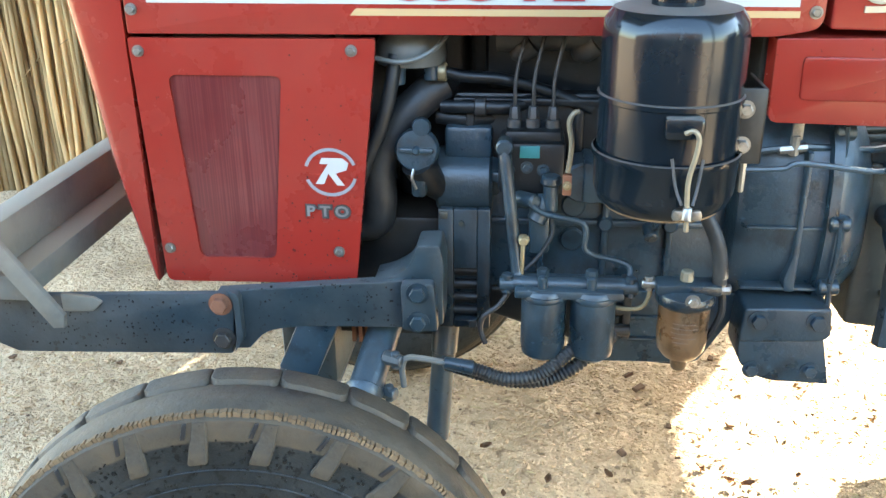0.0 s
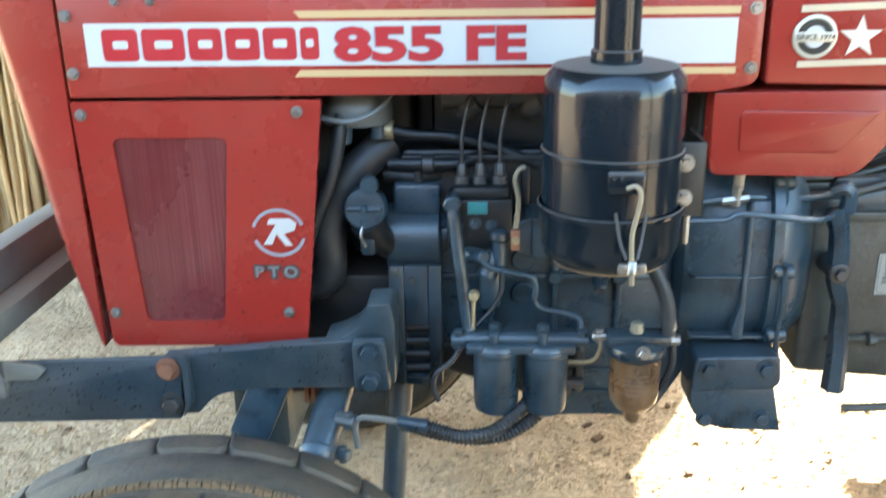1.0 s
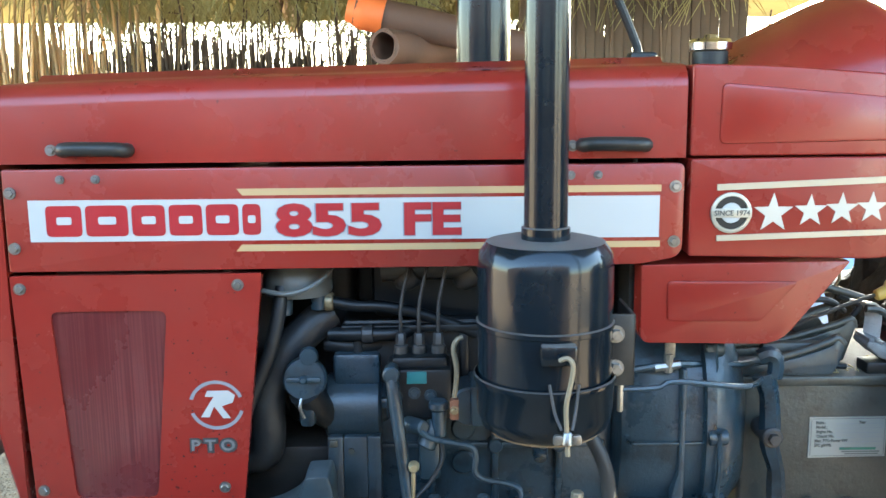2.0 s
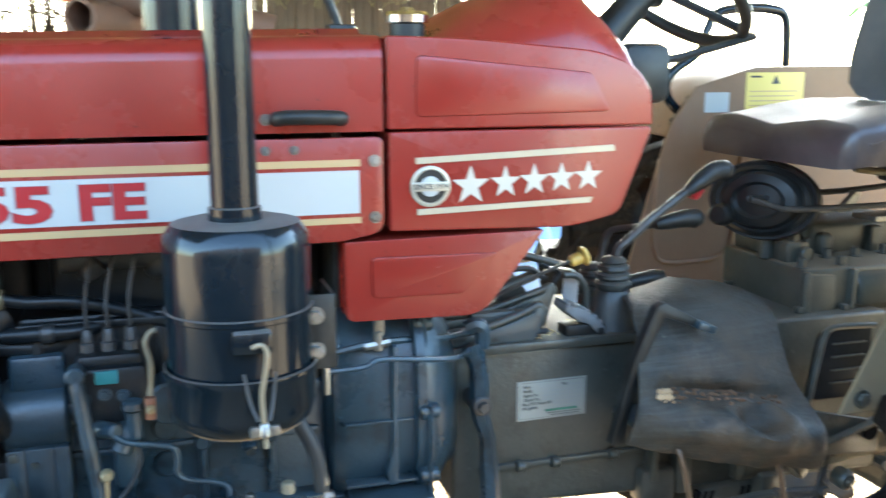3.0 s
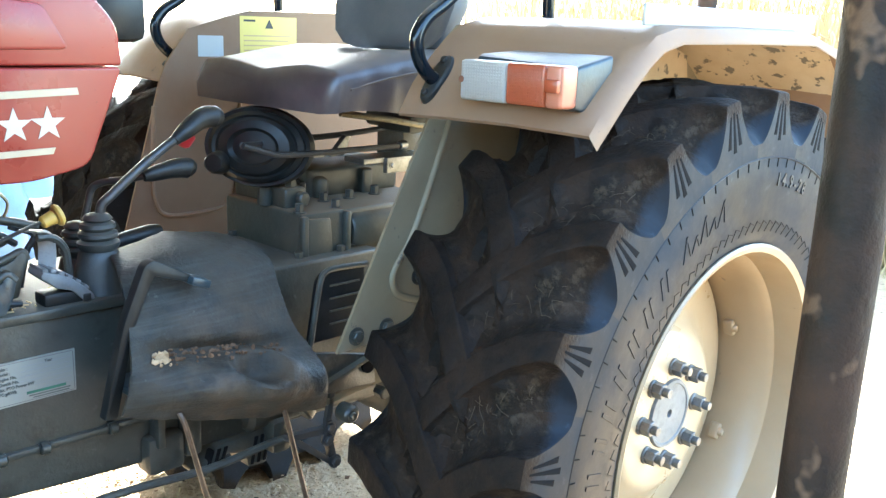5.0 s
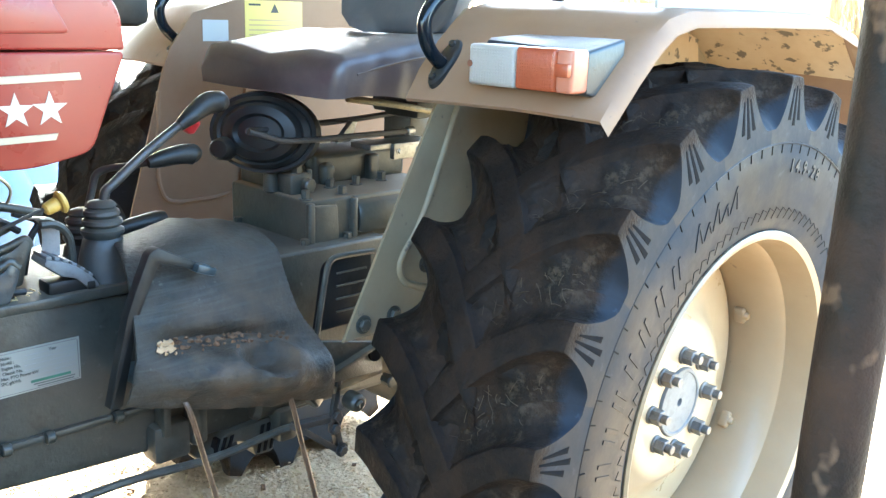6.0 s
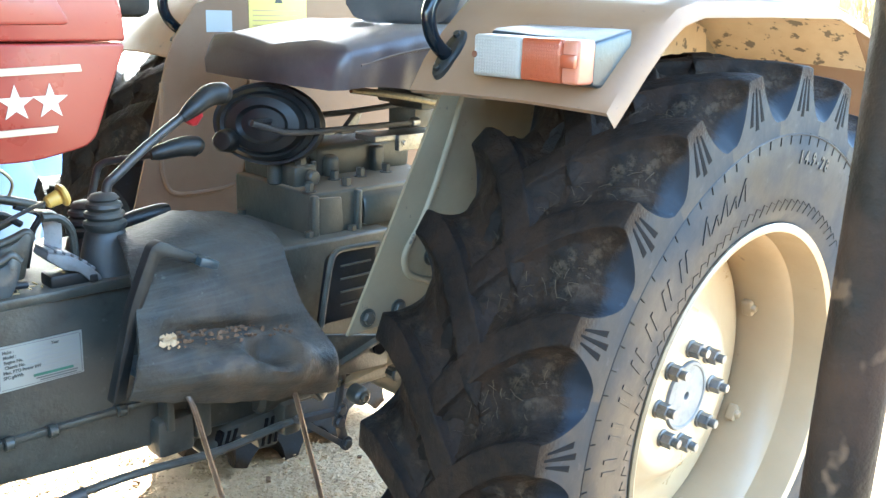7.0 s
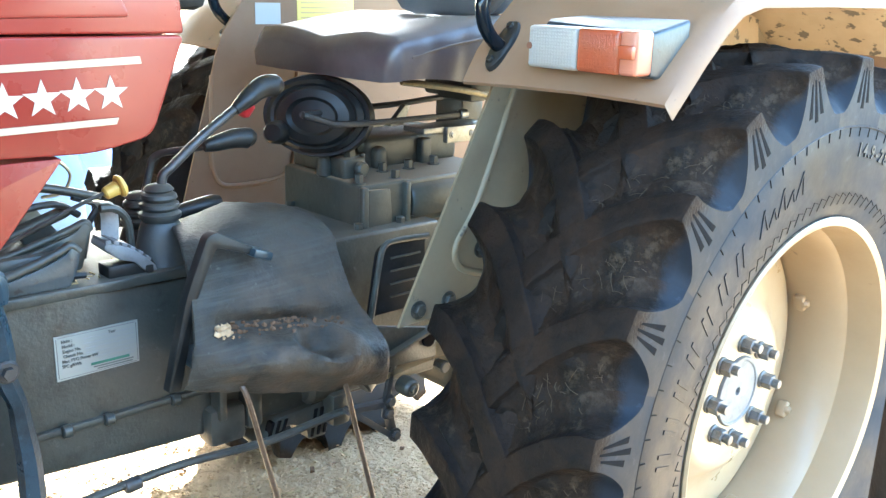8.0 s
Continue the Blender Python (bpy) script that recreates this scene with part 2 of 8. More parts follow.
DRYGRASS = material("dry_grass_strand", (0.060, 0.044, 0.026), 0.8, vary=0.4, scale=40, bump=0.1, spec=0.2)
STEEL = material("zinc_steel", (0.27, 0.265, 0.25), 0.38, metal=0.9, vary=0.25, scale=60, bump=0.2, grime=0.4)
DARKSTEEL = material("dark_steel", (0.055, 0.055, 0.055), 0.42, metal=0.5, vary=0.3, scale=50, bump=0.3, dust=(0.12, 0.10, 0.08), dust_amount=0.3)
RUST = material("rusty_steel", (0.20, 0.085, 0.045), 0.75, metal=0.2, vary=0.3, scale=60, bump=0.5)
RUSTBAR = material("rust_brown_rod", (0.10, 0.065, 0.042), 0.42, metal=0.35, vary=0.4, scale=60, bump=0.3, grime=0.4)
BRASS = material("brass", (0.27, 0.22, 0.13), 0.42, metal=0.6, vary=0.2, scale=60, bump=0.15, grime=0.4)
GREYPAINT = material("grey_primer", (0.068, 0.080, 0.082), 0.42, vary=0.2, scale=9, bump=0.2, dust=(0.17, 0.14, 0.10), dust_amount=0.5, top_dust=0.75, grime=0.3)
BUMPER = material("dusty_bumper_paint", (0.105, 0.108, 0.096), 0.45, vary=0.25, scale=9, bump=0.2, dust=(0.23, 0.185, 0.13), dust_amount=0.6, top_dust=0.75, grime=0.3)
WHITE = material("white_decal", (0.35, 0.355, 0.34), 0.35, vary=0.03, scale=9, bump=0.0)
GOLD = material("gold_decal", (0.36, 0.25, 0.12), 0.4, vary=0.05, scale=9, bump=0.0)
PALE = material("pale_gold_decal", (0.42, 0.38, 0.31), 0.35, vary=0.04, scale=9, bump=0.0)
BADGE = material("worn_badge_metal", (0.36, 0.33, 0.26), 0.4, metal=0.3, vary=0.15, scale=40, bump=0.05)
TRIM = material("champagne_trim", (0.36, 0.31, 0.225), 0.35, metal=0.2, vary=0.15, scale=14, bump=0.05)
REDINK = material("red_decal", (0.27, 0.013, 0.017), 0.35, vary=0.05, scale=20, bump=0.0)
GREYINK = material("grey_decal", (0.20, 0.21, 0.23), 0.35, vary=0.08, scale=30, bump=0.0)
DARKINK = material("dark_ink", (0.03, 0.03, 0.03), 0.5, vary=0.1, scale=30, bump=0.0)
YELLOW = material("yellow_label", (0.55, 0.43, 0.11), 0.45, vary=0.05, scale=9, bump=0.0)
PLATE = material("aluminium_plate", (0.235, 0.24, 0.215), 0.45, metal=0.15, vary=0.1, scale=20, bump=0.05)
VINYL = material("seat_vinyl", (0.050, 0.036, 0.036), 0.36, vary=0.15, scale=9, bump=0.12, bump_scale=160, depth=0.002, dust=(0.19, 0.165, 0.14), dust_amount=0.35, top_dust=0.5)
VINYLD = material("backrest_vinyl", (0.055, 0.060, 0.068), 0.5, vary=0.12, scale=9, bump=0.2, bump_scale=200, dust=(0.2, 0.18, 0.16), dust_amount=0.3)
MAT = material("worn_rubber_mat", (0.014, 0.017, 0.016), 0.54, spec=0.34, vary=0.7, scale=12, bump=0.7, bump_scale=120, depth=0.004, dust=(0.062, 0.050, 0.036), dust_amount=0.85, top_dust=0.30, grime=0.7, spots=(0.085, 0.080, 0.068), spot_scale=42, spot_edge=0.70)
add_scuffs(MAT, (0.050, 0.052, 0.047), 0.5, (0.082, 0.057, 0.036), (-0.76, -0.36, 0.80), 0.24)
CREAMROD = material("cream_zinc", (0.19, 0.165, 0.115), 0.4, metal=0.3, vary=0.1, scale=30, bump=0.1)
TEAL = material("teal_tag", (0.02, 0.15, 0.16), 0.5, vary=0.1, scale=60, bump=0.1)
KNOBY = material("yellow_plastic", (0.45, 0.29, 0.06), 0.45, vary=0.12, scale=40, bump=0.1)
REDPL = material("red_plastic", (0.55, 0.03, 0.04), 0.4, vary=0.1, scale=40, bump=0.05)
SAND = material("packed_sandy_soil", (0.53, 0.375, 0.220), 0.95, vary=0.24, scale=6, bump=1.0, bump_scale=46, depth=0.036, dust=(0.62, 0.45, 0.275), dust_amount=0.6, grime=0.2,
                spots=(0.20, 0.135, 0.08), spot_scale=34, spot_edge=0.63, spec=0.15)
gn = SAND.node_tree
gb = gn.nodes["Principled BSDF"]
gtc = gn.nodes.new("ShaderNodeTexCoord")
gwarp = gn.nodes.new("ShaderNodeTexNoise")
gwarp.inputs["Scale"].default_value, gwarp.inputs["Detail"].default_value = 9.0, 4.0
gn.links.new(gtc.outputs["Object"], gwarp.inputs["Vector"])
gadd = gn.nodes.new("ShaderNodeVectorMath")
gadd.operation = "MULTIPLY_ADD"
gadd.inputs[1].default_value = (0.12, 0.12, 0.12)
gn.links.new(gwarp.outputs["Color"], gadd.inputs[0])
gn.links.new(gtc.outputs["Object"], gadd.inputs[2])
gvor = gn.nodes.new("ShaderNodeTexVoronoi")
gvor.feature = "DISTANCE_TO_EDGE"
gvor.inputs["Scale"].default_value = 15.0
gn.links.new(gadd.outputs[0], gvor.inputs["Vector"])
gline = gn.nodes.new("ShaderNodeMapRange")
gline.inputs[1].default_value, gline.inputs[2].default_value = 0.07, 0.0
gn.links.new(gvor.outputs["Distance"], gline.inputs[0])
gpatch = gn.nodes.new("ShaderNodeMapRange")
gpatch.inputs[1].default_value, gpatch.inputs[2].default_value = 0.50, 0.64
gpatch.inputs[4].default_value = 0.75
gn.links.new(gwarp.outputs[0], gpatch.inputs[0])
gmul = gn.nodes.new("ShaderNodeMath")
gmul.operation = "MULTIPLY"
gn.links.new(gline.outputs[0], gmul.inputs[0])
gn.links.new(gpatch.outputs[0], gmul.inputs[1])
gmix = gn.nodes.new("ShaderNodeMix")
gmix.data_type = "RGBA"
gmix.inputs[7].default_value = (0.20, 0.13, 0.075, 1)
gn.links.new(gb.inputs["Base Color"].links[0].from_socket, gmix.inputs[6])
gn.links.new(gmul.outputs[0], gmix.inputs[0])
gn.links.new(gmix.outputs[2], gb.inputs["Base Color"])
CLOD = material("soil_clods", (0.42, 0.29, 0.165), 0.95, vary=0.3, scale=40, bump=0.6, spec=0.2)
CHIP = material("bark_chips", (0.12, 0.07, 0.04), 0.9, vary=0.4, scale=40, bump=0.5, spec=0.2)
STRAW = material("straw", (0.55, 0.42, 0.22), 0.7, vary=0.25, scale=40, bump=0.2, spec=0.3)
REED = material("dry_reed", (0.68, 0.47, 0.225), 0.6, vary=0.3, scale=6, bump=0.3, dust=(0.44, 0.28, 0.125), dust_amount=0.5, spec=0.3)
HAY = material("green_grey_thatch", (0.26, 0.23, 0.10), 0.8, vary=0.35, scale=6, bump=0.4, spec=0.2)
LOG = material("dark_tarred_pole", (0.009, 0.007, 0.005), 0.6, vary=0.5, scale=9, bump=0.7, bump_scale=28, depth=0.006, dust=(0.060, 0.034, 0.020), dust_amount=0.85, spec=0.25, grime=0.4, spots=(0.10, 0.062, 0.036), spot_scale=13, spot_edge=0.64)
WOOD = material("weathered_wood", (0.24, 0.17, 0.10), 0.8, vary=0.3, scale=9, bump=0.5, bump_scale=60, spec=0.3)
# inner sheet's shade is put into this darker olive cream, along with dirt
SHADEDIRTCREAM = material("shaded_dirty_cream_paint", (0.19, 0.155, 0.095), 0.5, vary=0.25, scale=8, bump=0.15, dust=(0.13, 0.096, 0.058), dust_amount=0.6, spots=(0.05, 0.04, 0.03), spot_scale=30, spot_edge=0.66)
NUTSTEEL = material("wheel_nut_steel", (0.20, 0.195, 0.185), 0.38, metal=0.7, vary=0.3, scale=60, bump=0.2, grime=0.4)
HUBGREY = material("dull_hub_grey", (0.15, 0.152, 0.15), 0.52, metal=0.1, vary=0.2, scale=30, bump=0.2, grime=0.3)
BROWNBOARD = material("dark_brown_boards", (0.085, 0.058, 0.038), 0.8, vary=0.3, scale=12, bump=0.5, bump_scale=50, spec=0.2)
TARPB = material("brown_tarpaulin", (0.11, 0.055, 0.035), 0.7, vary=0.3, scale=14, bump=0.6, bump_scale=40)
TARPO = material("orange_tarpaulin", (0.70, 0.15, 0.03), 0.6, vary=0.15, scale=14, bump=0.6, bump_scale=40)
BLUEPL = material("blue_plastic_sack", (0.11, 0.21, 0.38), 0.45, vary=0.2, scale=12, bump=0.4)
LEAF = material("green_leaf", (0.10, 0.22, 0.035), 0.5, vary=0.3, scale=12, bump=0.2)
for foliage, share_through in ((LEAF, 0.4), (HAY, 0.3), (STRAW, 0.3), (REED, 0.45)):
    # dry stalks and leaves let some light through
    fn = foliage.node_tree
    fb = fn.nodes["Principled BSDF"]
    thin = fn.nodes.new("ShaderNodeBsdfTranslucent")
    fn.links.new(fb.inputs["Base Color"].links[0].from_socket, thin.inputs["Color"])
    both = fn.nodes.new("ShaderNodeMixShader")
    both.inputs[0].default_value = share_through
    fn.links.new(fb.outputs[0], both.inputs[1])
    fn.links.new(thin.outputs[0], both.inputs[2])
    fn.links.new(both.outputs[0], fn.nodes["Material Output"].inputs["Surface"])


rn = REED.node_tree
for target in (rn.nodes["Principled BSDF"].inputs["Base Color"], next(k for k in rn.nodes if k.bl_idname == "ShaderNodeBsdfTranslucent").inputs["Color"]):
    cane = rn.nodes.new("ShaderNodeObjectInfo")
    tone = rn.nodes.new("ShaderNodeMapRange")
    tone.inputs[3].default_value, tone.inputs[4].default_value = 0.45, 1.25
    rn.links.new(cane.outputs["Random"], tone.inputs[0])
    times = rn.nodes.new("ShaderNodeVectorMath")
    times.operation = "SCALE"
    rn.links.new(target.links[0].from_socket, times.inputs[0])
    rn.links.new(tone.outputs[0], times.inputs["Scale"])
    rn.links.new(times.outputs[0], target)


def glassy(name, color, rough, alpha=1.0):
    m = bpy.data.materials.new(name)
    m.use_nodes = True
    b = m.node_tree.nodes["Principled BSDF"]
    b.inputs["Base Color"].default_value = (*color, 1)
    b.inputs["Roughness"].default_value = rough
    b.inputs["Transmission Weight"].default_value = alpha
    b.inputs["IOR"].default_value = 1.45
    return m


AMBERBOWL = material("stained_sediment_bowl", (0.10, 0.045, 0.016), 0.25, vary=0.5, scale=26, bump=0.08, coat=0.6, dust=(0.20, 0.115, 0.052), dust_amount=0.5, grime=0.5)
AMBER = glassy("amber_lens", (0.40, 0.095, 0.040), 0.22, 0.35)
PALEAMBER = glassy("pale_amber_lens", (0.52, 0.21, 0.13), 0.25, 0.35)
CLEAR = glassy("clear_lens", (0.42, 0.40, 0.36), 0.35, 0.35)
CHROME = material("chrome", (0.80, 0.81, 0.83), 0.12, metal=1.0, vary=0.05, scale=40, bump=0.0)

PERF = material("fine_red_grille", (0.105, 0.015, 0.016), 0.22, vary=0.3, scale=9, bump=0.25, bump_scale=7, depth=0.01, coat=0.5, dust=(0.16, 0.08, 0.07), dust_amount=0.25)
pn = PERF.node_tree
pcol = pn.nodes["Principled BSDF"].inputs["Base Color"].links[0].from_socket
ptc = pn.nodes.new("ShaderNodeTexCoord")
pmap = pn.nodes.new("ShaderNodeMapping")
pmap.inputs["Scale"].default_value = (420, 1, 3)
pn.links.new(ptc.outputs["Object"], pmap.inputs["Vector"])
pnoise = pn.nodes.new("ShaderNodeTexNoise")
pnoise.inputs["Scale"].default_value, pnoise.inputs["Detail"].default_value = 1.0, 1.0
pn.links.new(pmap.outputs[0], pnoise.inputs["Vector"])
pmr = pn.nodes.new("ShaderNodeMapRange")
pmr.inputs[1].default_value, pmr.inputs[2].default_value = 0.40, 0.58
pn.links.new(pnoise.outputs[0], pmr.inputs[0])
pmix = pn.nodes.new("ShaderNodeMix")
pmix.data_type = "RGBA"
pmix.inputs[6].default_value = (0.075, 0.011, 0.013, 1)
pn.links.new(pmr.outputs[0], pmix.inputs[0])
pn.links.new(pcol, pmix.inputs[7])
pn.links.new(pmix.outputs[2], pn.nodes["Principled BSDF"].inputs["Base Color"])


# ---- mesh tools ----
def finish(name, bm, mat, smooth=38):
    bmesh.ops.recalc_face_normals(bm, faces=bm.faces)
    me = bpy.data.meshes.new(name)
    bm.to_mesh(me)
    bm.free()
    me.materials.append(mat)
    for p in me.polygons:
        p.use_smooth = True
    me.set_sharp_from_angle(angle=radians(smooth))
    return me


def part(name, bm, mat, parent, label="", smooth=38):
    """One mesh object under a thing or a part."""
    ob = new(name, finish(name, bm, mat, smooth))
    ob.parent = parent
    return tagged(ob, label)


def share(name, me, parent, m=None, label=""):
    """One more object on a mesh that others use."""
    ob = new(name, me)
    ob.parent = parent
    if m is not None:
        ob.matrix_local = m
    return tagged(ob, label)


def thing(name, label, category, group="", kind="", at=(0, 0, 0)):
    ob = new(name)
    ob.location = at
    return tagged(ob, label, category, group, kind)


def bev(bm, geom_edges, r, seg=2):
    if r > 0:
        bmesh.ops.bevel(bm, geom=geom_edges, offset=r, segments=seg, profile=0.5, affect="EDGES", clamp_overlap=True)


def box(bm, lo, hi, r=0.0, seg=2, m=None):
    c = [(a + b) / 2 for a, b in zip(lo, hi)]
    s = [abs(b - a) for a, b in zip(lo, hi)]
    mat4 = Matrix.Translation(c) @ Matrix.Diagonal((*s, 1))
    got = bmesh.ops.create_cube(bm, size=1, matrix=(m @ mat4) if m is not None else mat4)
    if r:
        bev(bm, list({e for v in got["verts"] for e in v.link_edges}), r, seg)
    return bm


def fillet(pts, r, seg=4):
    """Rounds the corners of a closed 2D outline."""
    out = []
    k = len(pts)
    for i in range(k):
        p, a, b = Vector(pts[i]), Vector(pts[i - 1]), Vector(pts[(i + 1) % k])
        rr = r[i] if isinstance(r, (list, tuple)) else r
        u, v = (a - p), (b - p)
        d = min(rr, u.length * 0.45, v.length * 0.45)
        if d < 1e-5:
            out.append(tuple(p))
            continue
        p0, p1 = p + u.normalized() * d, p + v.normalized() * d
        for j in range(seg + 1):
            t = j / seg
            out.append(tuple(p0 * (1 - t) ** 2 + p * 2 * t * (1 - t) + p1 * t ** 2))
    return out


def prism(bm, pts, y0, y1, r=0.0, seg=2, axis="y"):
    """A closed outline (x, z) drawn out from y0 to y1; the rim of the y0 face is rounded by r."""
    put = {"y": lambda p, d: (p[0], d, p[1]), "x": lambda p, d: (d, p[0], p[1]), "z": lambda p, d: (p[0], p[1], d)}[axis]
    a = [bm.verts.new(put(p, y0)) for p in pts]
    b = [bm.verts.new(put(p, y1)) for p in pts]
    k = len(pts)
    fa = bm.faces.new(a)
    bm.faces.new(b[::-1])
    for i in range(k):
        bm.faces.new((a[i], b[i], b[(i + 1) % k], a[(i + 1) % k]))
    bm.normal_update()
    if r:
        bev(bm, list(fa.edges), r, seg)
    return bm


def loft(bm, rings, close=True, caps=True):
    """Skins rings of points that have the same count."""
    rows = [[bm.verts.new(p) for p in ring] for ring in rings]
    k = len(rows[0])
    for r0, r1 in zip(rows, rows[1:]):
        for i in range(k if close else k - 1):
            bm.faces.new((r0[i], r0[(i + 1) % k], r1[(i + 1) % k], r1[i]))
    if caps and close:
        bm.faces.new(rows[0][::-1])
        bm.faces.new(rows[-1])
    return bm


def spline(pts, n=6):
    """A smooth line through points."""
    p = [Vector(q) for q in pts]
    p = [p[0] * 2 - p[1]] + p + [p[-1] * 2 - p[-2]]
    out = []
    for i in range(1, len(p) - 2):
        for j in range(n):
            t = j / n
            a, b, c, d = p[i - 1:i + 3]
            out.append(0.5 * ((2 * b) + (c - a) * t + (2 * a - 5 * b + 4 * c - d) * t * t + (3 * b - a - 3 * c + d) * t ** 3))
    out.append(p[-2])
    return out


def tube(bm, pts, r, seg=10, n=6, caps=True, ribs=0.0, flat=None):
    """A round bar or hose along a smooth line; r is a number or one a point; ribs: corrugation depth."""
    line = spline(pts, n) if n > 1 else [Vector(q) for q in pts]
    k = len(line)
    rings = []
    up = None
    for i, q in enumerate(line):
        d = (line[min(i + 1, k - 1)] - line[max(i - 1, 0)]).normalized()
        if up is None:
            up = d.orthogonal().normalized()
        up = (up - d * up.dot(d)).normalized()
        side = d.cross(up)
        if isinstance(r, (list, tuple)):
            f = i / (k - 1) * (len(r) - 1)
            j = min(int(f), len(r) - 2)
            rad = r[j] + (r[j + 1] - r[j]) * (f - j)
        else:
            rad = r
        if ribs:
            rad += ribs * (1 if i % 2 else -1)
        rings.append([q + (up * math.cos(a) + side * math.sin(a)) * rad for a in (2 * math.pi * s / seg for s in range(seg))])
    return loft(bm, rings, True, caps)


def lathe(bm, prof, at=(0, 0, 0), axis="z", seg=32, m=None, close=False):
    """Turns a profile of (radius, height) round an axis."""
    put = {"z": lambda x, y, h: (x, y, h), "y": lambda x, y, h: (x, h, y), "x": lambda x, y, h: (h, x, y)}[axis]
    rows = []
    for r, h in prof:
        row = []
        for i in range(seg):
            a = 2 * math.pi * i / seg
            v = Vector(put(r * math.cos(a), r * math.sin(a), h)) + Vector(at)
            row.append(bm.verts.new(m @ v if m is not None else v))
        rows.append(row)
    pairs = list(zip(rows, rows[1:])) + ([(rows[-1], rows[0])] if close else [])
    for r0, r1 in pairs:
        for i in range(seg):
            bm.faces.new((r0[i], r0[(i + 1) % seg], r1[(i + 1) % seg], r1[i]))
    if not close:
        bm.faces.new(rows[0][::-1])
        bm.faces.new(rows[-1])
    return bm


def cyl(bm, p0, p1, r0, r1=None, seg=16, r=0.0):
    p0, p1 = Vector(p0), Vector(p1)
    q = (p1 - p0).to_track_quat("Z", "Y").to_matrix().to_4x4()
    h = (p1 - p0).length
    r1 = r0 if r1 is None else r1
    prof = [(r0 - r, 0), (r0, r), (r1, h - r), (r1 - r, h)] if r else [(r0, 0), (r1, h)]
    return lathe(bm, prof, seg=seg, m=Matrix.Translation(p0) @ q)


def bolt(bm, p, d, r=0.009, h=0.008, washer=True):
    """A hexagon head on a washer."""
    p, d = Vector(p), Vector(d).normalized()
    if washer:
        cyl(bm, p, p + d * 0.0022, r * 1.45, seg=16)
    cyl(bm, p + d * 0.0015, p + d * h, r, seg=6, r=0.0012)
    return bm


NEAR = (0, -1, 0)


def bolts(name, places, mat, parent, d=NEAR, r=0.009, h=0.008, label=""):
    for p in places:
        part(name, bolt(bmesh.new(), p, d, r, h), mat, parent, label, 30)


def text_part(name, body, size, m, mat, parent, bold=0.0, squeeze=1.0, extrude=0.0006):
    cu = bpy.data.curves.new(name, "FONT")
    cu.body, cu.size, cu.extrude, cu.offset = body, size, extrude, bold
    cu.resolution_u = 3
    cu.align_x, cu.align_y = "CENTER", "CENTER"
    tmp = new(name + "_source", cu)
    bpy.context.view_layer.update()
    me = bpy.data.meshes.new_from_object(tmp.evaluated_get(bpy.context.evaluated_depsgraph_get()))
    bpy.data.objects.remove(tmp)
    me.materials.clear()
    me.materials.append(mat)
    ob = new(name, me)
    ob.parent = parent
    ob.matrix_local = m @ Matrix.Diagonal((squeeze, 1, 1, 1))
    return ob


def on_side(x, y, z, turn=0.0):
    """A pose for writing that faces the near side."""
    return pose(x, y, z, 90, 0, 0) @ pose(0, 0, 0, 0, 0, turn)


# ---- ground, shed ----
def axis_steps(lo, hi, n, far):
    mid = list(np.linspace(lo, hi, n))
    return [lo - f for f in reversed(far)] + mid + [hi + f for f in far]


bm = bmesh.new()
xs = axis_steps(-5, 4, 300, (0.4, 1.2, 3, 8, 25, 90, 400))
ys = axis_steps(-3, 4.5, 250, (0.4, 1.2, 3, 8, 25, 90, 400))
grid = []
for x in xs:
    row = []
    for y in ys:
        z = 0.022 * (noise.noise((x * 1.7, y * 1.7, 0)) + 0.5 * noise.noise((x * 5, y * 5, 3)) + 0.35 * noise.noise((x * 14, y * 14, 7)) + 0.22 * noise.noise((x * 27, y * 27, 11)))
        row.append(bm.verts.new((x, y, z - 0.012 if abs(x) < 20 and abs(y) < 20 else -0.03)))
    grid.append(row)
for a, b in zip(grid, grid[1:]):
    for j in range(len(ys) - 1):
        bm.faces.new((a[j], b[j], b[j + 1], a[j + 1]))
ground = new("ground", finish("ground", bm, SAND, 60))
tagged(ground, "pale sandy trampled earth scattered with straw and chips", "ground", kind="structure")


def scatter(name, label, category, count, mat, area, size, seed, flatness=0.35, long=1.0):
    rnd = random.Random(seed)
    verts, faces = [], []
    for _ in range(count):
        x, y = rnd.uniform(area[0], area[1]), rnd.uniform(area[2], area[3])
        s = rnd.uniform(*size)
        m = pose(x, y, -0.004 + s * flatness * 0.3, rnd.uniform(-15, 15), rnd.uniform(-15, 15), rnd.uniform(0, 360)) @ Matrix.Diagonal((s * long * rnd.uniform(0.7, 1.4), s * rnd.uniform(0.6, 1.1) / max(1, long * 0.4), s * flatness, 1))
        b = len(verts)
        for k in range(8):
            c = m @ Vector(((k & 1) - 0.5, (k >> 1 & 1) - 0.5, (k >> 2) - 0.5))
            verts.append(c + Vector((rnd.uniform(-1, 1), rnd.uniform(-1, 1), rnd.uniform(-1, 1))) * s * 0.16)
        faces += [(b, b + 2, b + 3, b + 1), (b + 4, b + 5, b + 7, b + 6), (b, b + 1, b + 5, b + 4), (b + 2, b + 6, b + 7, b + 3), (b, b + 4, b + 6, b + 2), (b + 1, b + 3, b + 7, b + 5)]
    me = bpy.data.meshes.new(name)
    me.from_pydata(verts, [], faces)
    me.materials.append(mat)
    ob = new(name, me)
    return tagged(ob, label, category, kind="stuff")


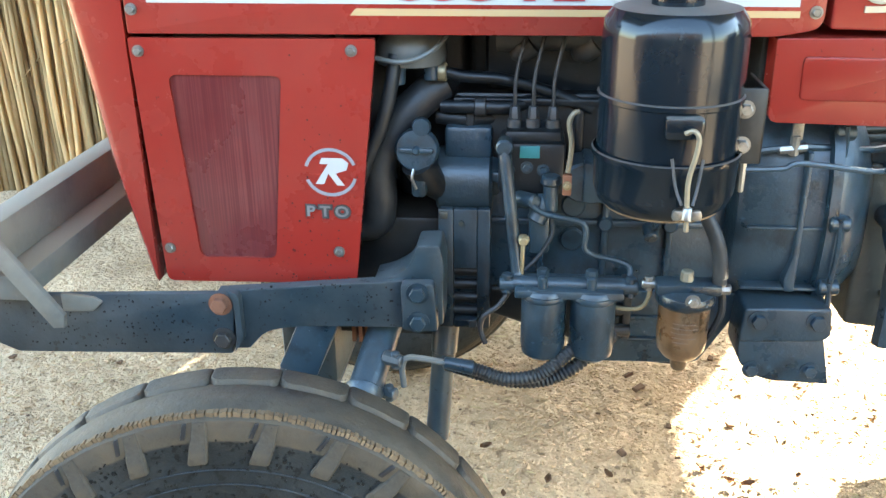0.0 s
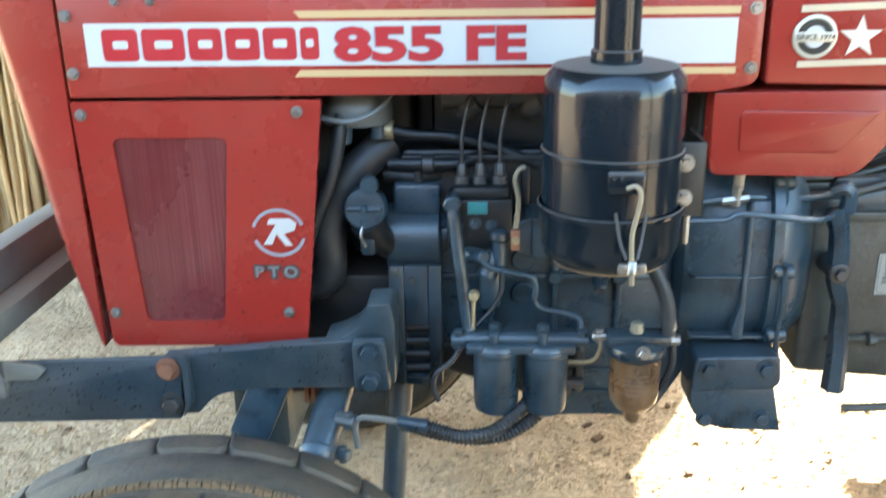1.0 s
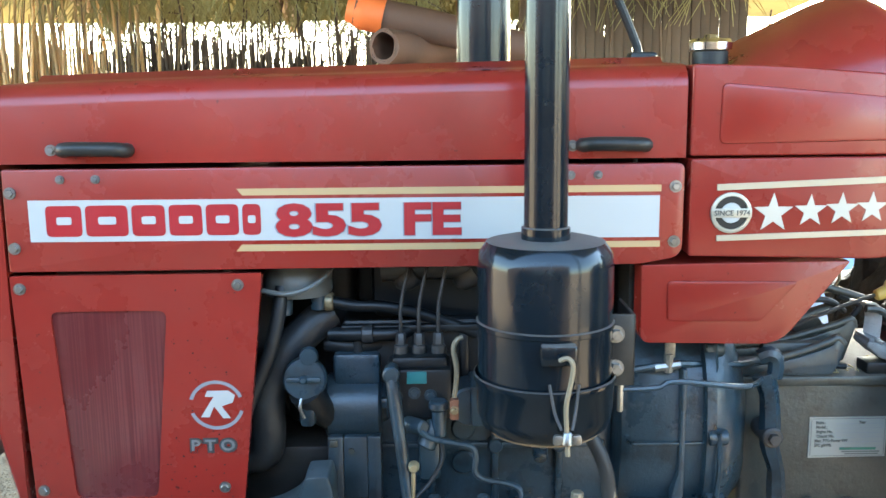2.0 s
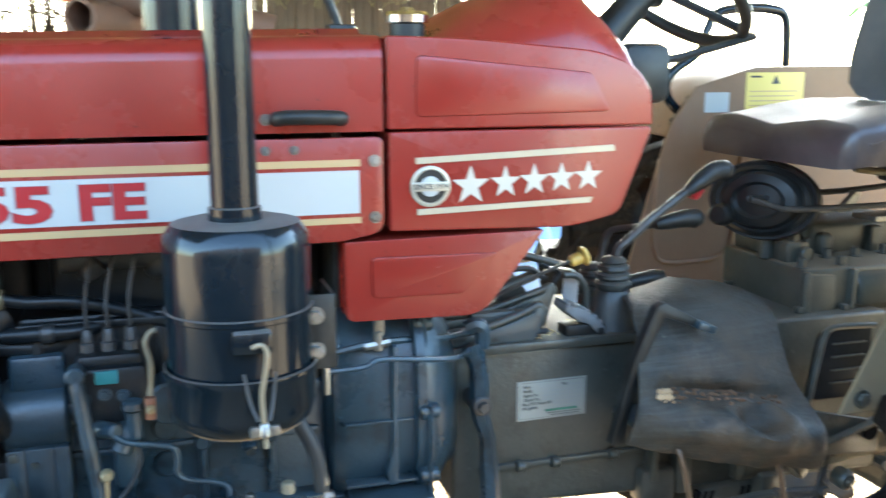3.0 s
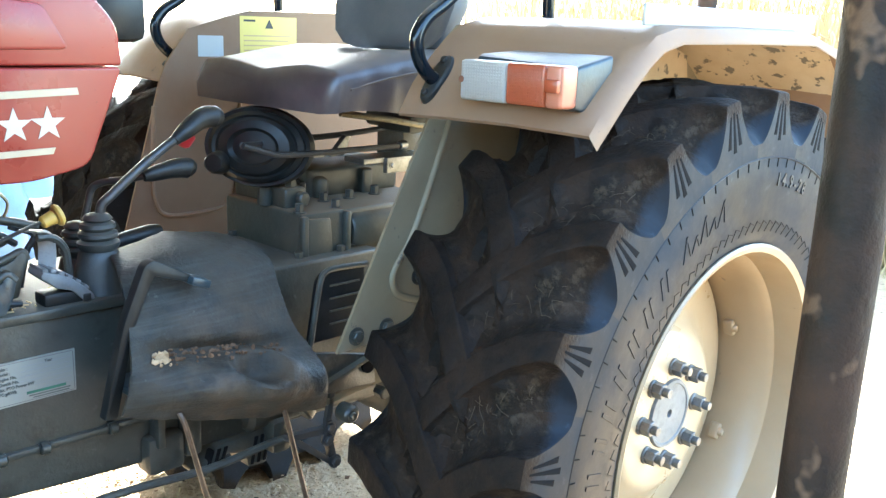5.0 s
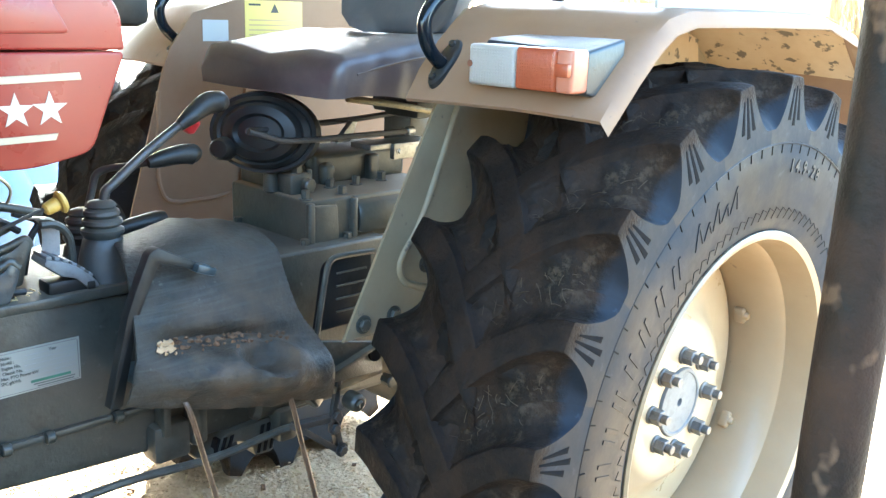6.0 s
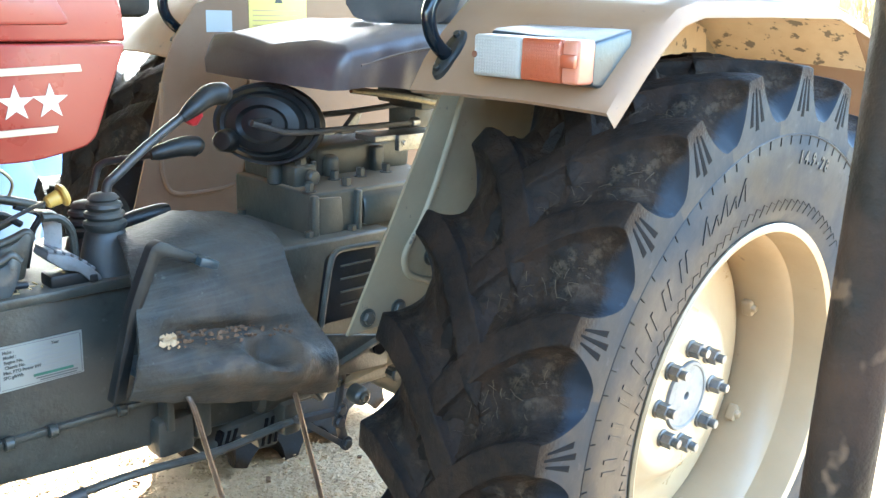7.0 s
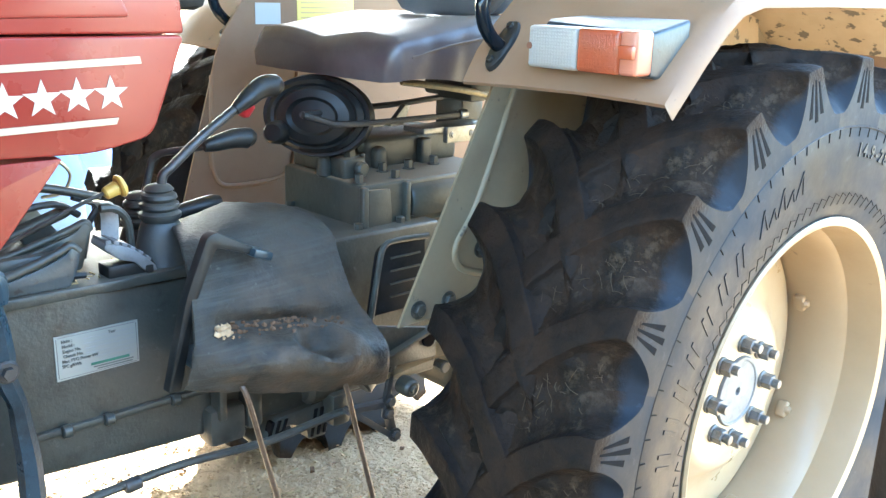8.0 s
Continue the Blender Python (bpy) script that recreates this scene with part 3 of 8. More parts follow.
scatter("soil_clods", "small pale clods of dry trampled earth", "clods", 24000, CLOD, (-3.4, 1.2, -1.0, 2.2), (0.002, 0.0095), 3)
scatter("soil_crumbs", "larger flat crumbs of trampled dry earth", "crumbs", 2400, CLOD, (-3.6, -0.6, -0.7, 1.5), (0.005, 0.014), 6, 0.20, 1.2)
scatter("bark_chips", "dark brown bark chips lying on the ground", "chips", 300, CHIP, (-4.2, 1.5, -0.9, 2.4), (0.006, 0.020), 4, 0.4, 1.3)
scatter("straw_litter", "short broken straw scattered over the earth", "straw", 1500, STRAW, (-4.4, 2.0, -0.9, 2.4), (0.005, 0.010), 5, 0.15, 4.0)

DEADLEAF = material("dead_leaf", (0.17, 0.085, 0.035), 0.65, vary=0.4, scale=60, bump=0.4, spec=0.3)


def dry_leaf(x, y, size, turn, curl):
    """One curled fallen leaf, pointed at both ends, lying on the earth."""
    verts, faces = [], []
    for lift in (0.0, 0.0006):
        for i in range(7):
            u = i / 6 - 0.5
            half = 0.30 * math.cos(math.pi * u) ** 0.8 if abs(u) < 0.499 else 0.02
            for j in range(5):
                v = (j / 4 - 0.5) * 2
                verts.append((u * size, v * half * size, 0.003 + lift + curl * size * (v * v * 0.5 + u * u * 1.2) + 0.04 * size * noise.noise((u * 5, v * 3, turn))))
    for k in (0, 35):
        faces += [(k + i * 5 + j, k + i * 5 + j + 1, k + i * 5 + j + 6, k + i * 5 + j + 5) for i in range(6) for j in range(4)]
    bm = bmesh.new()
    me = bpy.data.meshes.new("dry_leaf")
    me.from_pydata(verts, [], faces)
    bm.from_mesh(me)
    bpy.data.meshes.remove(me)
    ob = new("dry_leaf", finish("dry_leaf", bm, DEADLEAF, 60))
    ob.matrix_world = pose(x, y, 0.0, 4, -5, turn)
    return tagged(ob, "small curled brown dry leaf lying on the earth", "leaf", group="fallen leaves")


for x, y, size, turn, curl in ((-1.913, 0.314, 0.032, 20, 0.5), (-1.755, 0.184, 0.030, 75, 0.6), (-1.606, 0.219, 0.030, 130, 0.5), (-1.269, 0.209, 0.036, 10, 0.4), (-1.313, 0.221, 0.026, 160, 0.6), (-1.140, 0.254, 0.022, 50, 0.5), (-1.862, 0.122, 0.022, 100, 0.5)):
    dry_leaf(x, y, size, turn, curl)

# reed wall on the far side
WALL_Y, WALL_X0, WALL_X1 = 2.3, -5.6, -0.45
wall = new("wall_north", None)
tagged(wall, "upright wall of dry golden reeds tied to poles", "wall", kind="structure")
reed_meshes = []
rnd = random.Random(11)
for i in range(6):
    bm = bmesh.new()
    h = rnd.uniform(1.55, 1.95)
    pts = [(rnd.uniform(-0.012, 0.012), rnd.uniform(-0.01, 0.01), h * k / 4 - 0.03) for k in range(5)]
    pts[4] = (pts[4][0] + rnd.uniform(-0.04, 0.04), pts[4][1], pts[4][2])
    rad = rnd.uniform(0.012, 0.020)
    tube(bm, pts, [rad, rad * 0.95, rad * 0.85, rad * 0.7, rad * 0.4], 6, 3)
    reed_meshes.append(finish("reed", bm, REED, 60))
for i in range(120):
    x = -5.0 + i * 0.0175 + rnd.uniform(-0.010, 0.010)
    share("reed", rnd.choice(reed_meshes), wall, pose(x, WALL_Y + rnd.uniform(-0.05, 0.02), 0, rnd.uniform(-1, 1), rnd.uniform(-2.5, 2.5), rnd.uniform(0, 360)))


def stalks(name, label, parent, mat, count, line, height, radius, lean, seed, broken=0.0, clump=0.0):
    """Many upright stalks along a line, joined."""
    r2 = random.Random(seed)
    bm = bmesh.new()
    (x0, y0), (x1, y1), thick = line
    for _ in range(count):
        t = r2.random()
        p = Vector((x0 + (x1 - x0) * t, y0 + (y1 - y0) * t, -0.02)) + Vector((r2.uniform(-thick, thick), r2.uniform(-thick, thick), 0))
        h = r2.uniform(*height)
        h *= 1 - clump * max(0.0, 0.5 - 1.4 * noise.noise((p.x * 2.6, p.y * 2.6, seed)))
        top = p + Vector((r2.uniform(-lean, lean) * h, r2.uniform(-lean, lean) * h, h))
        mid = (p + top) / 2 + Vector((r2.uniform(-0.02, 0.02), r2.uniform(-0.02, 0.02), 0))
        rad = r2.uniform(*radius)
        tube(bm, [p, mid, top], [rad, rad * 0.85, rad * 0.35], 5, 2)
        for _ in range(2 if r2.random() < broken else 0):
            q = p.lerp(top, r2.uniform(0.3, 0.98))
            tube(bm, [q, q + Vector((r2.uniform(-0.2, 0.2), r2.uniform(-0.1, 0.1), r2.uniform(-0.25, 0.1)))], [rad * 0.5, rad * 0.2], 4, 1)
    ob = new(name, finish(name, bm, mat, 60))
    if parent:
        ob.parent = parent
        return tagged(ob, label, kind="stuff")
    return tagged(ob, label, "stalks", kind="stuff")


stalks("reed_stalks", "dry reeds packed upright", wall, REED, 800, ((WALL_X0, WALL_Y + 0.06), (-3.25, WALL_Y + 0.06), 0.05), (1.35, 1.8), (0.007, 0.013), 0.03, 21, 0.35)
# stalks against the sky: their backlit shade is put into the brown colour
stalks("brown_stalks", "stalks packed upright, coloured dark brown as backlit", wall, BROWNBOARD, 700, ((-3.25, WALL_Y + 0.06), (-1.25, WALL_Y + 0.06), 0.06), (1.62, 1.86), (0.007, 0.014), 0.05, 23, 0.5, 0.14)
for i in range(24):
    bm = bmesh.new()
    x = -1.42 + i * 0.041
    box(bm, (x, WALL_Y + 0.004 * (i % 3), -0.02), (x + 0.039, WALL_Y + 0.018 + 0.004 * (i % 3), 1.93 + 0.03 * math.sin(i * 2.1)), 0.002)
    part("brown_board", bm, BROWNBOARD, wall)
# tops take the same dark brown for backlight
stalks("reed_tops", "ragged reed tops, coloured dark as backlit", wall, BROWNBOARD, 150, ((WALL_X0, WALL_Y + 0.16), (WALL_X1, WALL_Y + 0.16), 0.05), (1.55, 2.1), (0.006, 0.012), 0.12, 22, 0.6)
for z in (0.55, 1.25):
    bm = bmesh.new()
    tube(bm, [(WALL_X0, WALL_Y + 0.14, z), (-4, WALL_Y + 0.13, z + 0.02), (WALL_X1, WALL_Y + 0.14, z - 0.02)], 0.025, 8, 4)
    part("tie_pole", bm, WOOD, wall)

# thatch eave along the reed wall, with the inferred roof over the tractor
ROOF_X0, ROOF_X1 = -4.3, -0.42
bm = bmesh.new()
roof_line = [(3.2, 1.80), (2.6, 1.90), (2.0, 2.02), (0.9, 2.25), (-0.3, 2.48), (-1.55, 2.70)]
low = [(y, z) for y, z in roof_line]
high = [(y, z + 0.13) for y, z in reversed(roof_line)]
prism(bm, low + high, ROOF_X0, ROOF_X1, axis="x")
# unseen strip added past the roof edge to keep sun off mat and fender
loft(bm, [[(ROOF_X1, y, z + 0.002), (x, y, z + 0.002), (x, y, z + 0.128), (ROOF_X1, y, z + 0.128)] for (y, z), x in zip(roof_line, (0.0, 0.13, 0.28, 0.85, 0.85, 0.85))])
roof = new("ceiling", finish("ceiling", bm, HAY, 30))
tagged(roof, "sloping thatched shed roof of dry grass over the parked tractor, widened unseen to block sun", "roof", kind="structure")
rnd = random.Random(31)
bm = bmesh.new()
for _ in range(2600):
    x = rnd.uniform(-3.5, ROOF_X1 - 0.1)
    y = rnd.uniform(2.02, 3.1)
    z = 2.03 - (y - 2.0) * 0.185
    p = Vector((x, y, z))
    q = p + Vector((rnd.uniform(-0.25, 0.25), rnd.uniform(-0.1, 0.05), rnd.uniform(-0.32, -0.01)))
    tube(bm, [p, (p + q) / 2 + Vector((0, 0, 0.03)), q], [0.004, 0.003, 0.0015], 3, 1)
hay = new("hanging_thatch", finish("hanging_thatch", bm, HAY, 60))
tagged(hay, "loose greenish grass hanging from the thatch", "thatch", kind="stuff")


for x in (-4.2, -3.4, -2.5, -1.6, -0.66):
    bm = bmesh.new()
    tube(bm, [(x, 3.15, 1.77), (x + 0.02, 2.0, 1.985), (x, 0.5, 2.29), (x - 0.02, -1.50, 2.65)], [0.035, 0.04, 0.042, 0.045], 10, 3)
    part("rafter", bm, WOOD, roof, "round rough timber rafter")


def pole(name, label, p, q, r0, r1, mat, category="post", seed=1):
    r2 = random.Random(seed)
    bm = bmesh.new()
    p, q = Vector(p), Vector(q)
    pts = [p.lerp(q, k / 6) + Vector((r2.uniform(-1, 1), r2.uniform(-1, 1), 0)) * r0 * 0.10 for k in range(7)]
    tube(bm, pts, [r0 + (r1 - r0) * k / 6 for k in range(7)], 14, 3)
    ob = new(name, finish(name, bm, mat, 60))
    return tagged(ob, label, category)


pole("shed_post", "dark tarred round post with brown peeling patches", (-0.699, -1.281, -0.02), (-0.672, -1.266, 2.63), 0.034, 0.033, LOG, seed=2)
pole("rear_post", "slender dark post standing behind the tractor", (2.5, 0.68, -0.02), (2.5, 0.68, 2.6), 0.05, 0.046, LOG, seed=3)
pole("eave_post", "weathered post carrying the far eave", (-1.12, 2.45, -0.02), (-1.12, 2.45, 2.0), 0.05, 0.045, WOOD, seed=4)


# ---- tractor ----
tractor = thing("tractor", "red farm tractor with blue-grey engine and cream fenders, parked", "tractor")
HY = -0.294            # near face of the bonnet sides


def mirror_y(bm):
    for v in bm.verts:
        v.co.y = -v.co.y
    return bm


# bonnet: crowned cross section drawn along x
def bonnet_ring(x, zt, zb, hw, r=0.035):
    pts = [(-hw, zb), (-hw, zt - r)]
    pts += [(-hw + r - r * math.cos(a), zt - r + r * math.sin(a)) for a in (radians(d) for d in (22, 45, 67, 90))]
    pts += [(-0.13, zt + 0.006), (-0.115, zt + 0.016), (0.115, zt + 0.016), (0.13, zt + 0.006)]
    right = [(-y, z) for y, z in pts[:6]][::-1]
    return [(x, y, z) for y, z in pts + right]


bm = bmesh.new()
loft(bm, [bonnet_ring(-2.452, 1.452, 1.332, -HY), bonnet_ring(-2.2, 1.459, 1.332, -HY), bonnet_ring(-1.8, 1.467, 1.332, -HY), bonnet_ring(-1.404, 1.474, 1.332, -HY)])
bonnet = part("bonnet", bm, RED, tractor, "red bonnet with a raised centre ridge")
bm = bmesh.new()
box(bm, (-2.40, -0.25, 0.78), (-2.14, 0.25, 1.32), 0.01)
part("radiator", bm, BLACKP, tractor, "black radiator core behind the grille")
# grip handles on the bonnet side
for x0, x1 in ((-2.352, -2.252), (-1.566, -1.466)):
    bm = bmesh.new()
    y = HY
    tube(bm, [(x0 + 0.004, y + 0.004, 1.353), (x0 + 0.004, y - 0.018, 1.354), (x0 + 0.02, y - 0.028, 1.356), (x1 - 0.02, y - 0.028, 1.355), (x1 - 0.004, y - 0.018, 1.353), (x1 - 0.004, y + 0.004, 1.352)], 0.011, 10, 4)
    part("grip_handle", bm, BLACKP, bonnet, "black plastic grip handle")
part("screw", bolt(bmesh.new(), (-2.372, HY, 1.353), NEAR, 0.006, 0.006), STEEL, bonnet)
part("screw", bolt(bmesh.new(), (-1.578, HY, 1.352), NEAR, 0.006, 0.006), STEEL, bonnet)

# nose with slanted front
nose_line = [(-2.457, 0.740), (-2.472, 0.742), (-2.513, 0.945), (-2.552, 1.21), (-2.578, 1.36), (-2.560, 1.425), (-2.50, 1.447), (-2.457, 1.450)]
bm = bmesh.new()
hw = -HY
rings = []
for y, cut in ((-hw, 0.022), (-hw - 0.0 + 0.006, 0.010), (-hw + 0.02, 0.0), (hw - 0.02, 0.0), (hw - 0.006, 0.010), (hw, 0.022)):
    rings.append([(min(x + cut, -2.4565), y, z) for x, z in nose_line])
loft(bm, rings)
nose = part("nose_cowl", bm, RED, tractor, "red slanted nose cowl")


def side_panels(s):
    """Bonnet band, radiator side panel and rear tank cowl of one side; s = -1 is the near one."""
    y0, y1 = HY, HY + 0.014
    flip = (lambda b: b) if s < 0 else mirror_y
    bm = bmesh.new()
    prism(bm, fillet([(-2.452, 1.164), (-2.452, 1.324), (-1.404, 1.324), (-1.404, 1.178), (-1.47, 1.166)], [0.004, 0.004, 0.012, 0.02, 0.01]), y0, y1, 0.004)
    band = part("bonnet_side_panel", flip(bm), RED, tractor, "red side panel with white and gold stripes")
    out = [(-2.453, 1.158), (-2.061, 1.159), (-2.108, 0.748), (-2.440, 0.742)]
    bm = bmesh.new()
    hole = fillet([(-2.395, 1.101), (-2.212, 1.101), (-2.244, 0.790), (-2.376, 0.789)], 0.015, 4)
    rim = fillet(out, [0.004, 0.006, 0.01, 0.015], 4)
    # a frame: outer and inner outlines joined, with thickness
    n = len(rim)
    for yy in (y0, y1):
        a = [bm.verts.new((p[0], yy, p[1])) for p in rim]
        b = [bm.verts.new((p[0], yy, p[1])) for p in hole]
        for i in range(n):
            bm.faces.new((a[i], a[(i + 1) % n], b[(i + 1) % n], b[i]))
    vs = list(bm.verts)
    a0, b0, a1, b1 = vs[:n], vs[n:2 * n], vs[2 * n:3 * n], vs[3 * n:]
    for i in range(n):
        j = (i + 1) % n
        bm.faces.new((a0[i], a0[j], a1[j], a1[i]))
        bm.faces.new((b0[i], b0[j], b1[j], b1[i]))
    panel = part("radiator_side_panel", flip(bm), RED, tractor, "red radiator side panel with a perforated window")
    bm = bmesh.new()
    prism(bm, [(x, z) for x, z in fillet([(-2.40, 1.106), (-2.207, 1.106), (-2.239, 0.785), (-2.381, 0.784)], 0.015, 4)], y0 + 0.005, y0 + 0.012)
    part("grille_mesh", flip(bm), PERF, panel, "dark red perforated sheet")
    # tank cowl, upper and lower half
    bm = bmesh.new()
    prism(bm, fillet([(-1.397, 1.334), (-1.397, 1.473), (-1.269, 1.470), (-1.05, 1.452), (-0.985, 1.430), (-0.953, 1.39), (-0.949, 1.333)], [0.005, 0.006, 0.05, 0.05, 0.03, 0.02, 0.006]), y0, 0, 0.022, 4)
    upper = part("tank_cowl", flip(bm), RED, tractor, "red fuel tank cowl with pressed panel")
    bm = bmesh.new()
    prism(bm, fillet([(-1.354, 1.352), (-1.352, 1.445), (-1.062, 1.418), (-1.028, 1.356)], 0.012, 3), y0 - 0.0035, y0 + 0.01, 0.0033, 2)
    part("pressed_panel", flip(bm), RED, upper)
    bm = bmesh.new()
    prism(bm, fillet([(-1.395, 1.330), (-0.949, 1.331), (-1.006, 1.188), (-1.09, 1.170), (-1.395, 1.178)], [0.004, 0.01, 0.02, 0.03, 0.006]), y0, 0, 0.012, 3)
    lower = part("tank_side", flip(bm), RED, tractor, "red lower tank cowl with star decals")
    bm = bmesh.new()
    prism(bm, fillet([(-1.466, 1.164), (-1.465, 1.038), (-1.243, 1.033), (-1.136, 1.167)], [0.004, 0.015, 0.03, 0.005]), y0 + 0.004, 0, 0.006, 3)
    tank = part("lower_tank", flip(bm), RED, tractor, "red tapering lower tank cover")
    bm = bmesh.new()
    prism(bm, fillet([(-1.425, 1.138), (-1.424, 1.074), (-1.277, 1.071), (-1.218, 1.135)], 0.008, 3), y0 + 0.0005, y0 + 0.01, 0.003, 2)
    part("pressed_panel", flip(bm), RED, tank)
    return band, panel, upper, lower


side_panels(1)
band, panel, cowl, tank_side = side_panels(-1)
bolts("screw", [(-2.440, HY, 1.202), (-2.440, HY, 1.288), (-1.418, HY, 1.288), (-1.418, HY, 1.202)], STEEL, band, r=0.0065, h=0.006, label="zinc screw")
bolts("screw", [(-2.362, HY, 1.308), (-2.308, HY, 1.308), (-1.580, HY, 1.307), (-1.538, HY, 1.307)], NUTSTEEL, band, r=0.0048, h=0.006, label="small dull screw")
bolts("screw", [(-2.438, HY, 1.138), (-2.099, HY, 1.141), (-2.428, HY, 0.804), (-2.135, HY, 0.806)], STEEL, panel, r=0.0065, h=0.006, label="zinc screw")


def decal(name, pts, mat, parent, y=HY, lift=0.0007, label=""):
    return part(name, prism(bmesh.new(), pts, y - lift, y + 0.001), mat, parent, label)


decal("white_stripe", [(-2.414, 1.212), (-2.414, 1.2765), (-1.442, 1.2745), (-1.442, 1.2095)], WHITE, band, lift=0.0012, label="white stripe")
decal("gold_stripe", [(-2.094, 1.2915), (-2.085, 1.281), (-1.440, 1.2805), (-1.440, 1.291)], GOLD, band)
decal("gold_stripe", [(-2.098, 1.194), (-2.089, 1.2045), (-1.440, 1.2035), (-1.440, 1.194)], GOLD, band)
# brand name as plain blocks in its colour
for x0, x1 in ((-2.388, -2.333), (-2.327, -2.262), (-2.256, -2.205), (-2.199, -2.148), (-2.142, -2.092), (-2.086, -2.058)):
    bm = bmesh.new()
    prism(bm, fillet([(x0, 1.220), (x0, 1.268), (x1, 1.268), (x1, 1.220)], 0.008, 3), HY - 0.002, HY)
    part("name_block", bm, REDINK, band)
    bm = bmesh.new()
    w = x1 - x0
    prism(bm, fillet([(x0 + w * 0.30, 1.2385), (x0 + w * 0.30, 1.2505), (x1 - w * 0.28, 1.2505), (x1 - w * 0.28, 1.2385)], 0.003, 2), HY - 0.0026, HY)
    part("name_block_gap", bm, WHITE, band)
text_part("model_number", "855", 0.067, on_side(-1.952, HY - 0.002, 1.2395), REDINK, band, 0.0027, 1.64)
text_part("number_outline", "855", 0.067, on_side(-1.9525, HY - 0.0012, 1.2390), GREYINK, band, 0.0037, 1.64)
text_part("model_letters", "FE", 0.067, on_side(-1.795, HY - 0.002, 1.2395), REDINK, band, 0.0027, 1.40)
text_part("letter_outline", "FE", 0.067, on_side(-1.7955, HY - 0.0012, 1.2390), GREYINK, band, 0.0037, 1.40)
# pale trim and stars on the tank cowl
decal("trim_strip", [(-1.354, 1.281), (-1.354, 1.2905), (-1.020, 1.3025), (-1.018, 1.2925)], TRIM, tank_side, lift=0.003)
decal("trim_strip", [(-1.352, 1.202), (-1.352, 1.211), (-1.056, 1.2185), (-1.060, 1.2095)], TRIM, tank_side, lift=0.003)


def star(cx, cz, r):
    return [(cx + (r if i % 2 == 0 else r * 0.40) * math.sin(i * math.pi / 5), cz + (r if i % 2 == 0 else r * 0.40) * math.cos(i * math.pi / 5)) for i in range(10)]


for cx, cz, r in ((-1.265, 1.2445, 0.032), (-1.207, 1.2475, 0.0265), (-1.158, 1.2495, 0.0265), (-1.111, 1.2515, 0.0255), (-1.064, 1.2525, 0.0255)):
    decal("star", star(cx, cz, r), PALE, tank_side, lift=0.0012)
bm = bmesh.new()
lathe(bm, [(0.032, HY + 0.002), (0.032, HY - 0.003), (0.030, HY - 0.0045), (0.0265, HY - 0.0045), (0.0255, HY - 0.002), (0.0255, HY + 0.002)], (-1.331, 0, 1.246), "y", 32)
ring = part("round_badge", bm, BADGE, tank_side, "round metal badge with a dark ring and bright centre")
bm = bmesh.new()
lathe(bm, [(0.0255, HY + 0.002), (0.0255, HY - 0.0025), (0.001, HY - 0.0027)], (-1.331, 0, 1.246), "y", 28)
part("badge_ring", bm, BLACKP, tank_side)
bm = bmesh.new()
lathe(bm, [(0.0165, HY), (0.0155, HY - 0.0045), (0.001, HY - 0.006)], (-1.331, 0, 1.246), "y", 24)
part("badge_centre", bm, WHITE, tank_side)
bm = bmesh.new()
box(bm, (-1.362, HY - 0.007, 1.2390), (-1.300, HY - 0.003, 1.2530), 0.001)
part("badge_bar", bm, BADGE, tank_side)
text_part("badge_words", "SINCE 1974", 0.0112, on_side(-1.331, HY - 0.0074, 1.246), DARKINK, tank_side, 0.0002, 1.0, 0.0003)

# round mark on the radiator panel, as plain shapes
MX, MZ = -2.142, 0.945
for a0, a1 in ((20, 165), (200, 345)):
    bm = bmesh.new()
    outer = [(MX + 0.044 * math.cos(radians(a)), MZ + 0.041 * math.sin(radians(a))) for a in np.linspace(a0, a1, 16)]
    inner = [(MX + 0.0385 * math.cos(radians(a)), MZ + 0.0355 * math.sin(radians(a))) for a in np.linspace(a1, a0, 16)]
    prism(bm, outer + inner, HY - 0.0008, HY)
    part("round_mark_arc", bm, GREYINK, panel)
decal("mark_stroke", [(MX - 0.026, MZ - 0.020), (MX - 0.004, MZ + 0.014), (MX - 0.018, MZ + 0.014), (MX - 0.014, MZ + 0.024), (MX + 0.020, MZ + 0.024), (MX + 0.030, MZ + 0.016), (MX + 0.026, MZ + 0.004), (MX + 0.008, MZ - 0.002), (MX + 0.022, MZ - 0.022), (MX + 0.010, MZ - 0.022), (MX - 0.004, MZ - 0.002), (MX - 0.012, MZ - 0.020)], WHITE, panel)
text_part("panel_letters", "P T O", 0.0255, on_side(-2.150, HY - 0.0008, 0.8765), DARKINK, panel, 0.0038, 1.12)
text_part("panel_letters", "P T O", 0.0255, on_side(-2.1505, HY - 0.0014, 0.8770), HUBGREY, panel, 0.0006, 1.12)

# cap, dash hood, silencer on top
bm = bmesh.new()
lathe(bm, [(0.030, 1.462), (0.030, 1.498), (0.026, 1.500), (0.026, 1.503)], (-1.315, -0.10, 0), "z", 20)
neck = part("tank_neck", bm, BLACKP, tractor)
bm = bmesh.new()
prof = [(0.036, 1.501), (0.037, 1.513), (0.033, 1.519), (0.012, 1.521), (0.010, 1.526), (0.004, 1.527)]
lathe(bm, prof, (-1.315, -0.10, 0), "z", 24)
part("tank_cap", bm, CHROME, neck, "chrome filler cap")
bm = bmesh.new()
rings = []
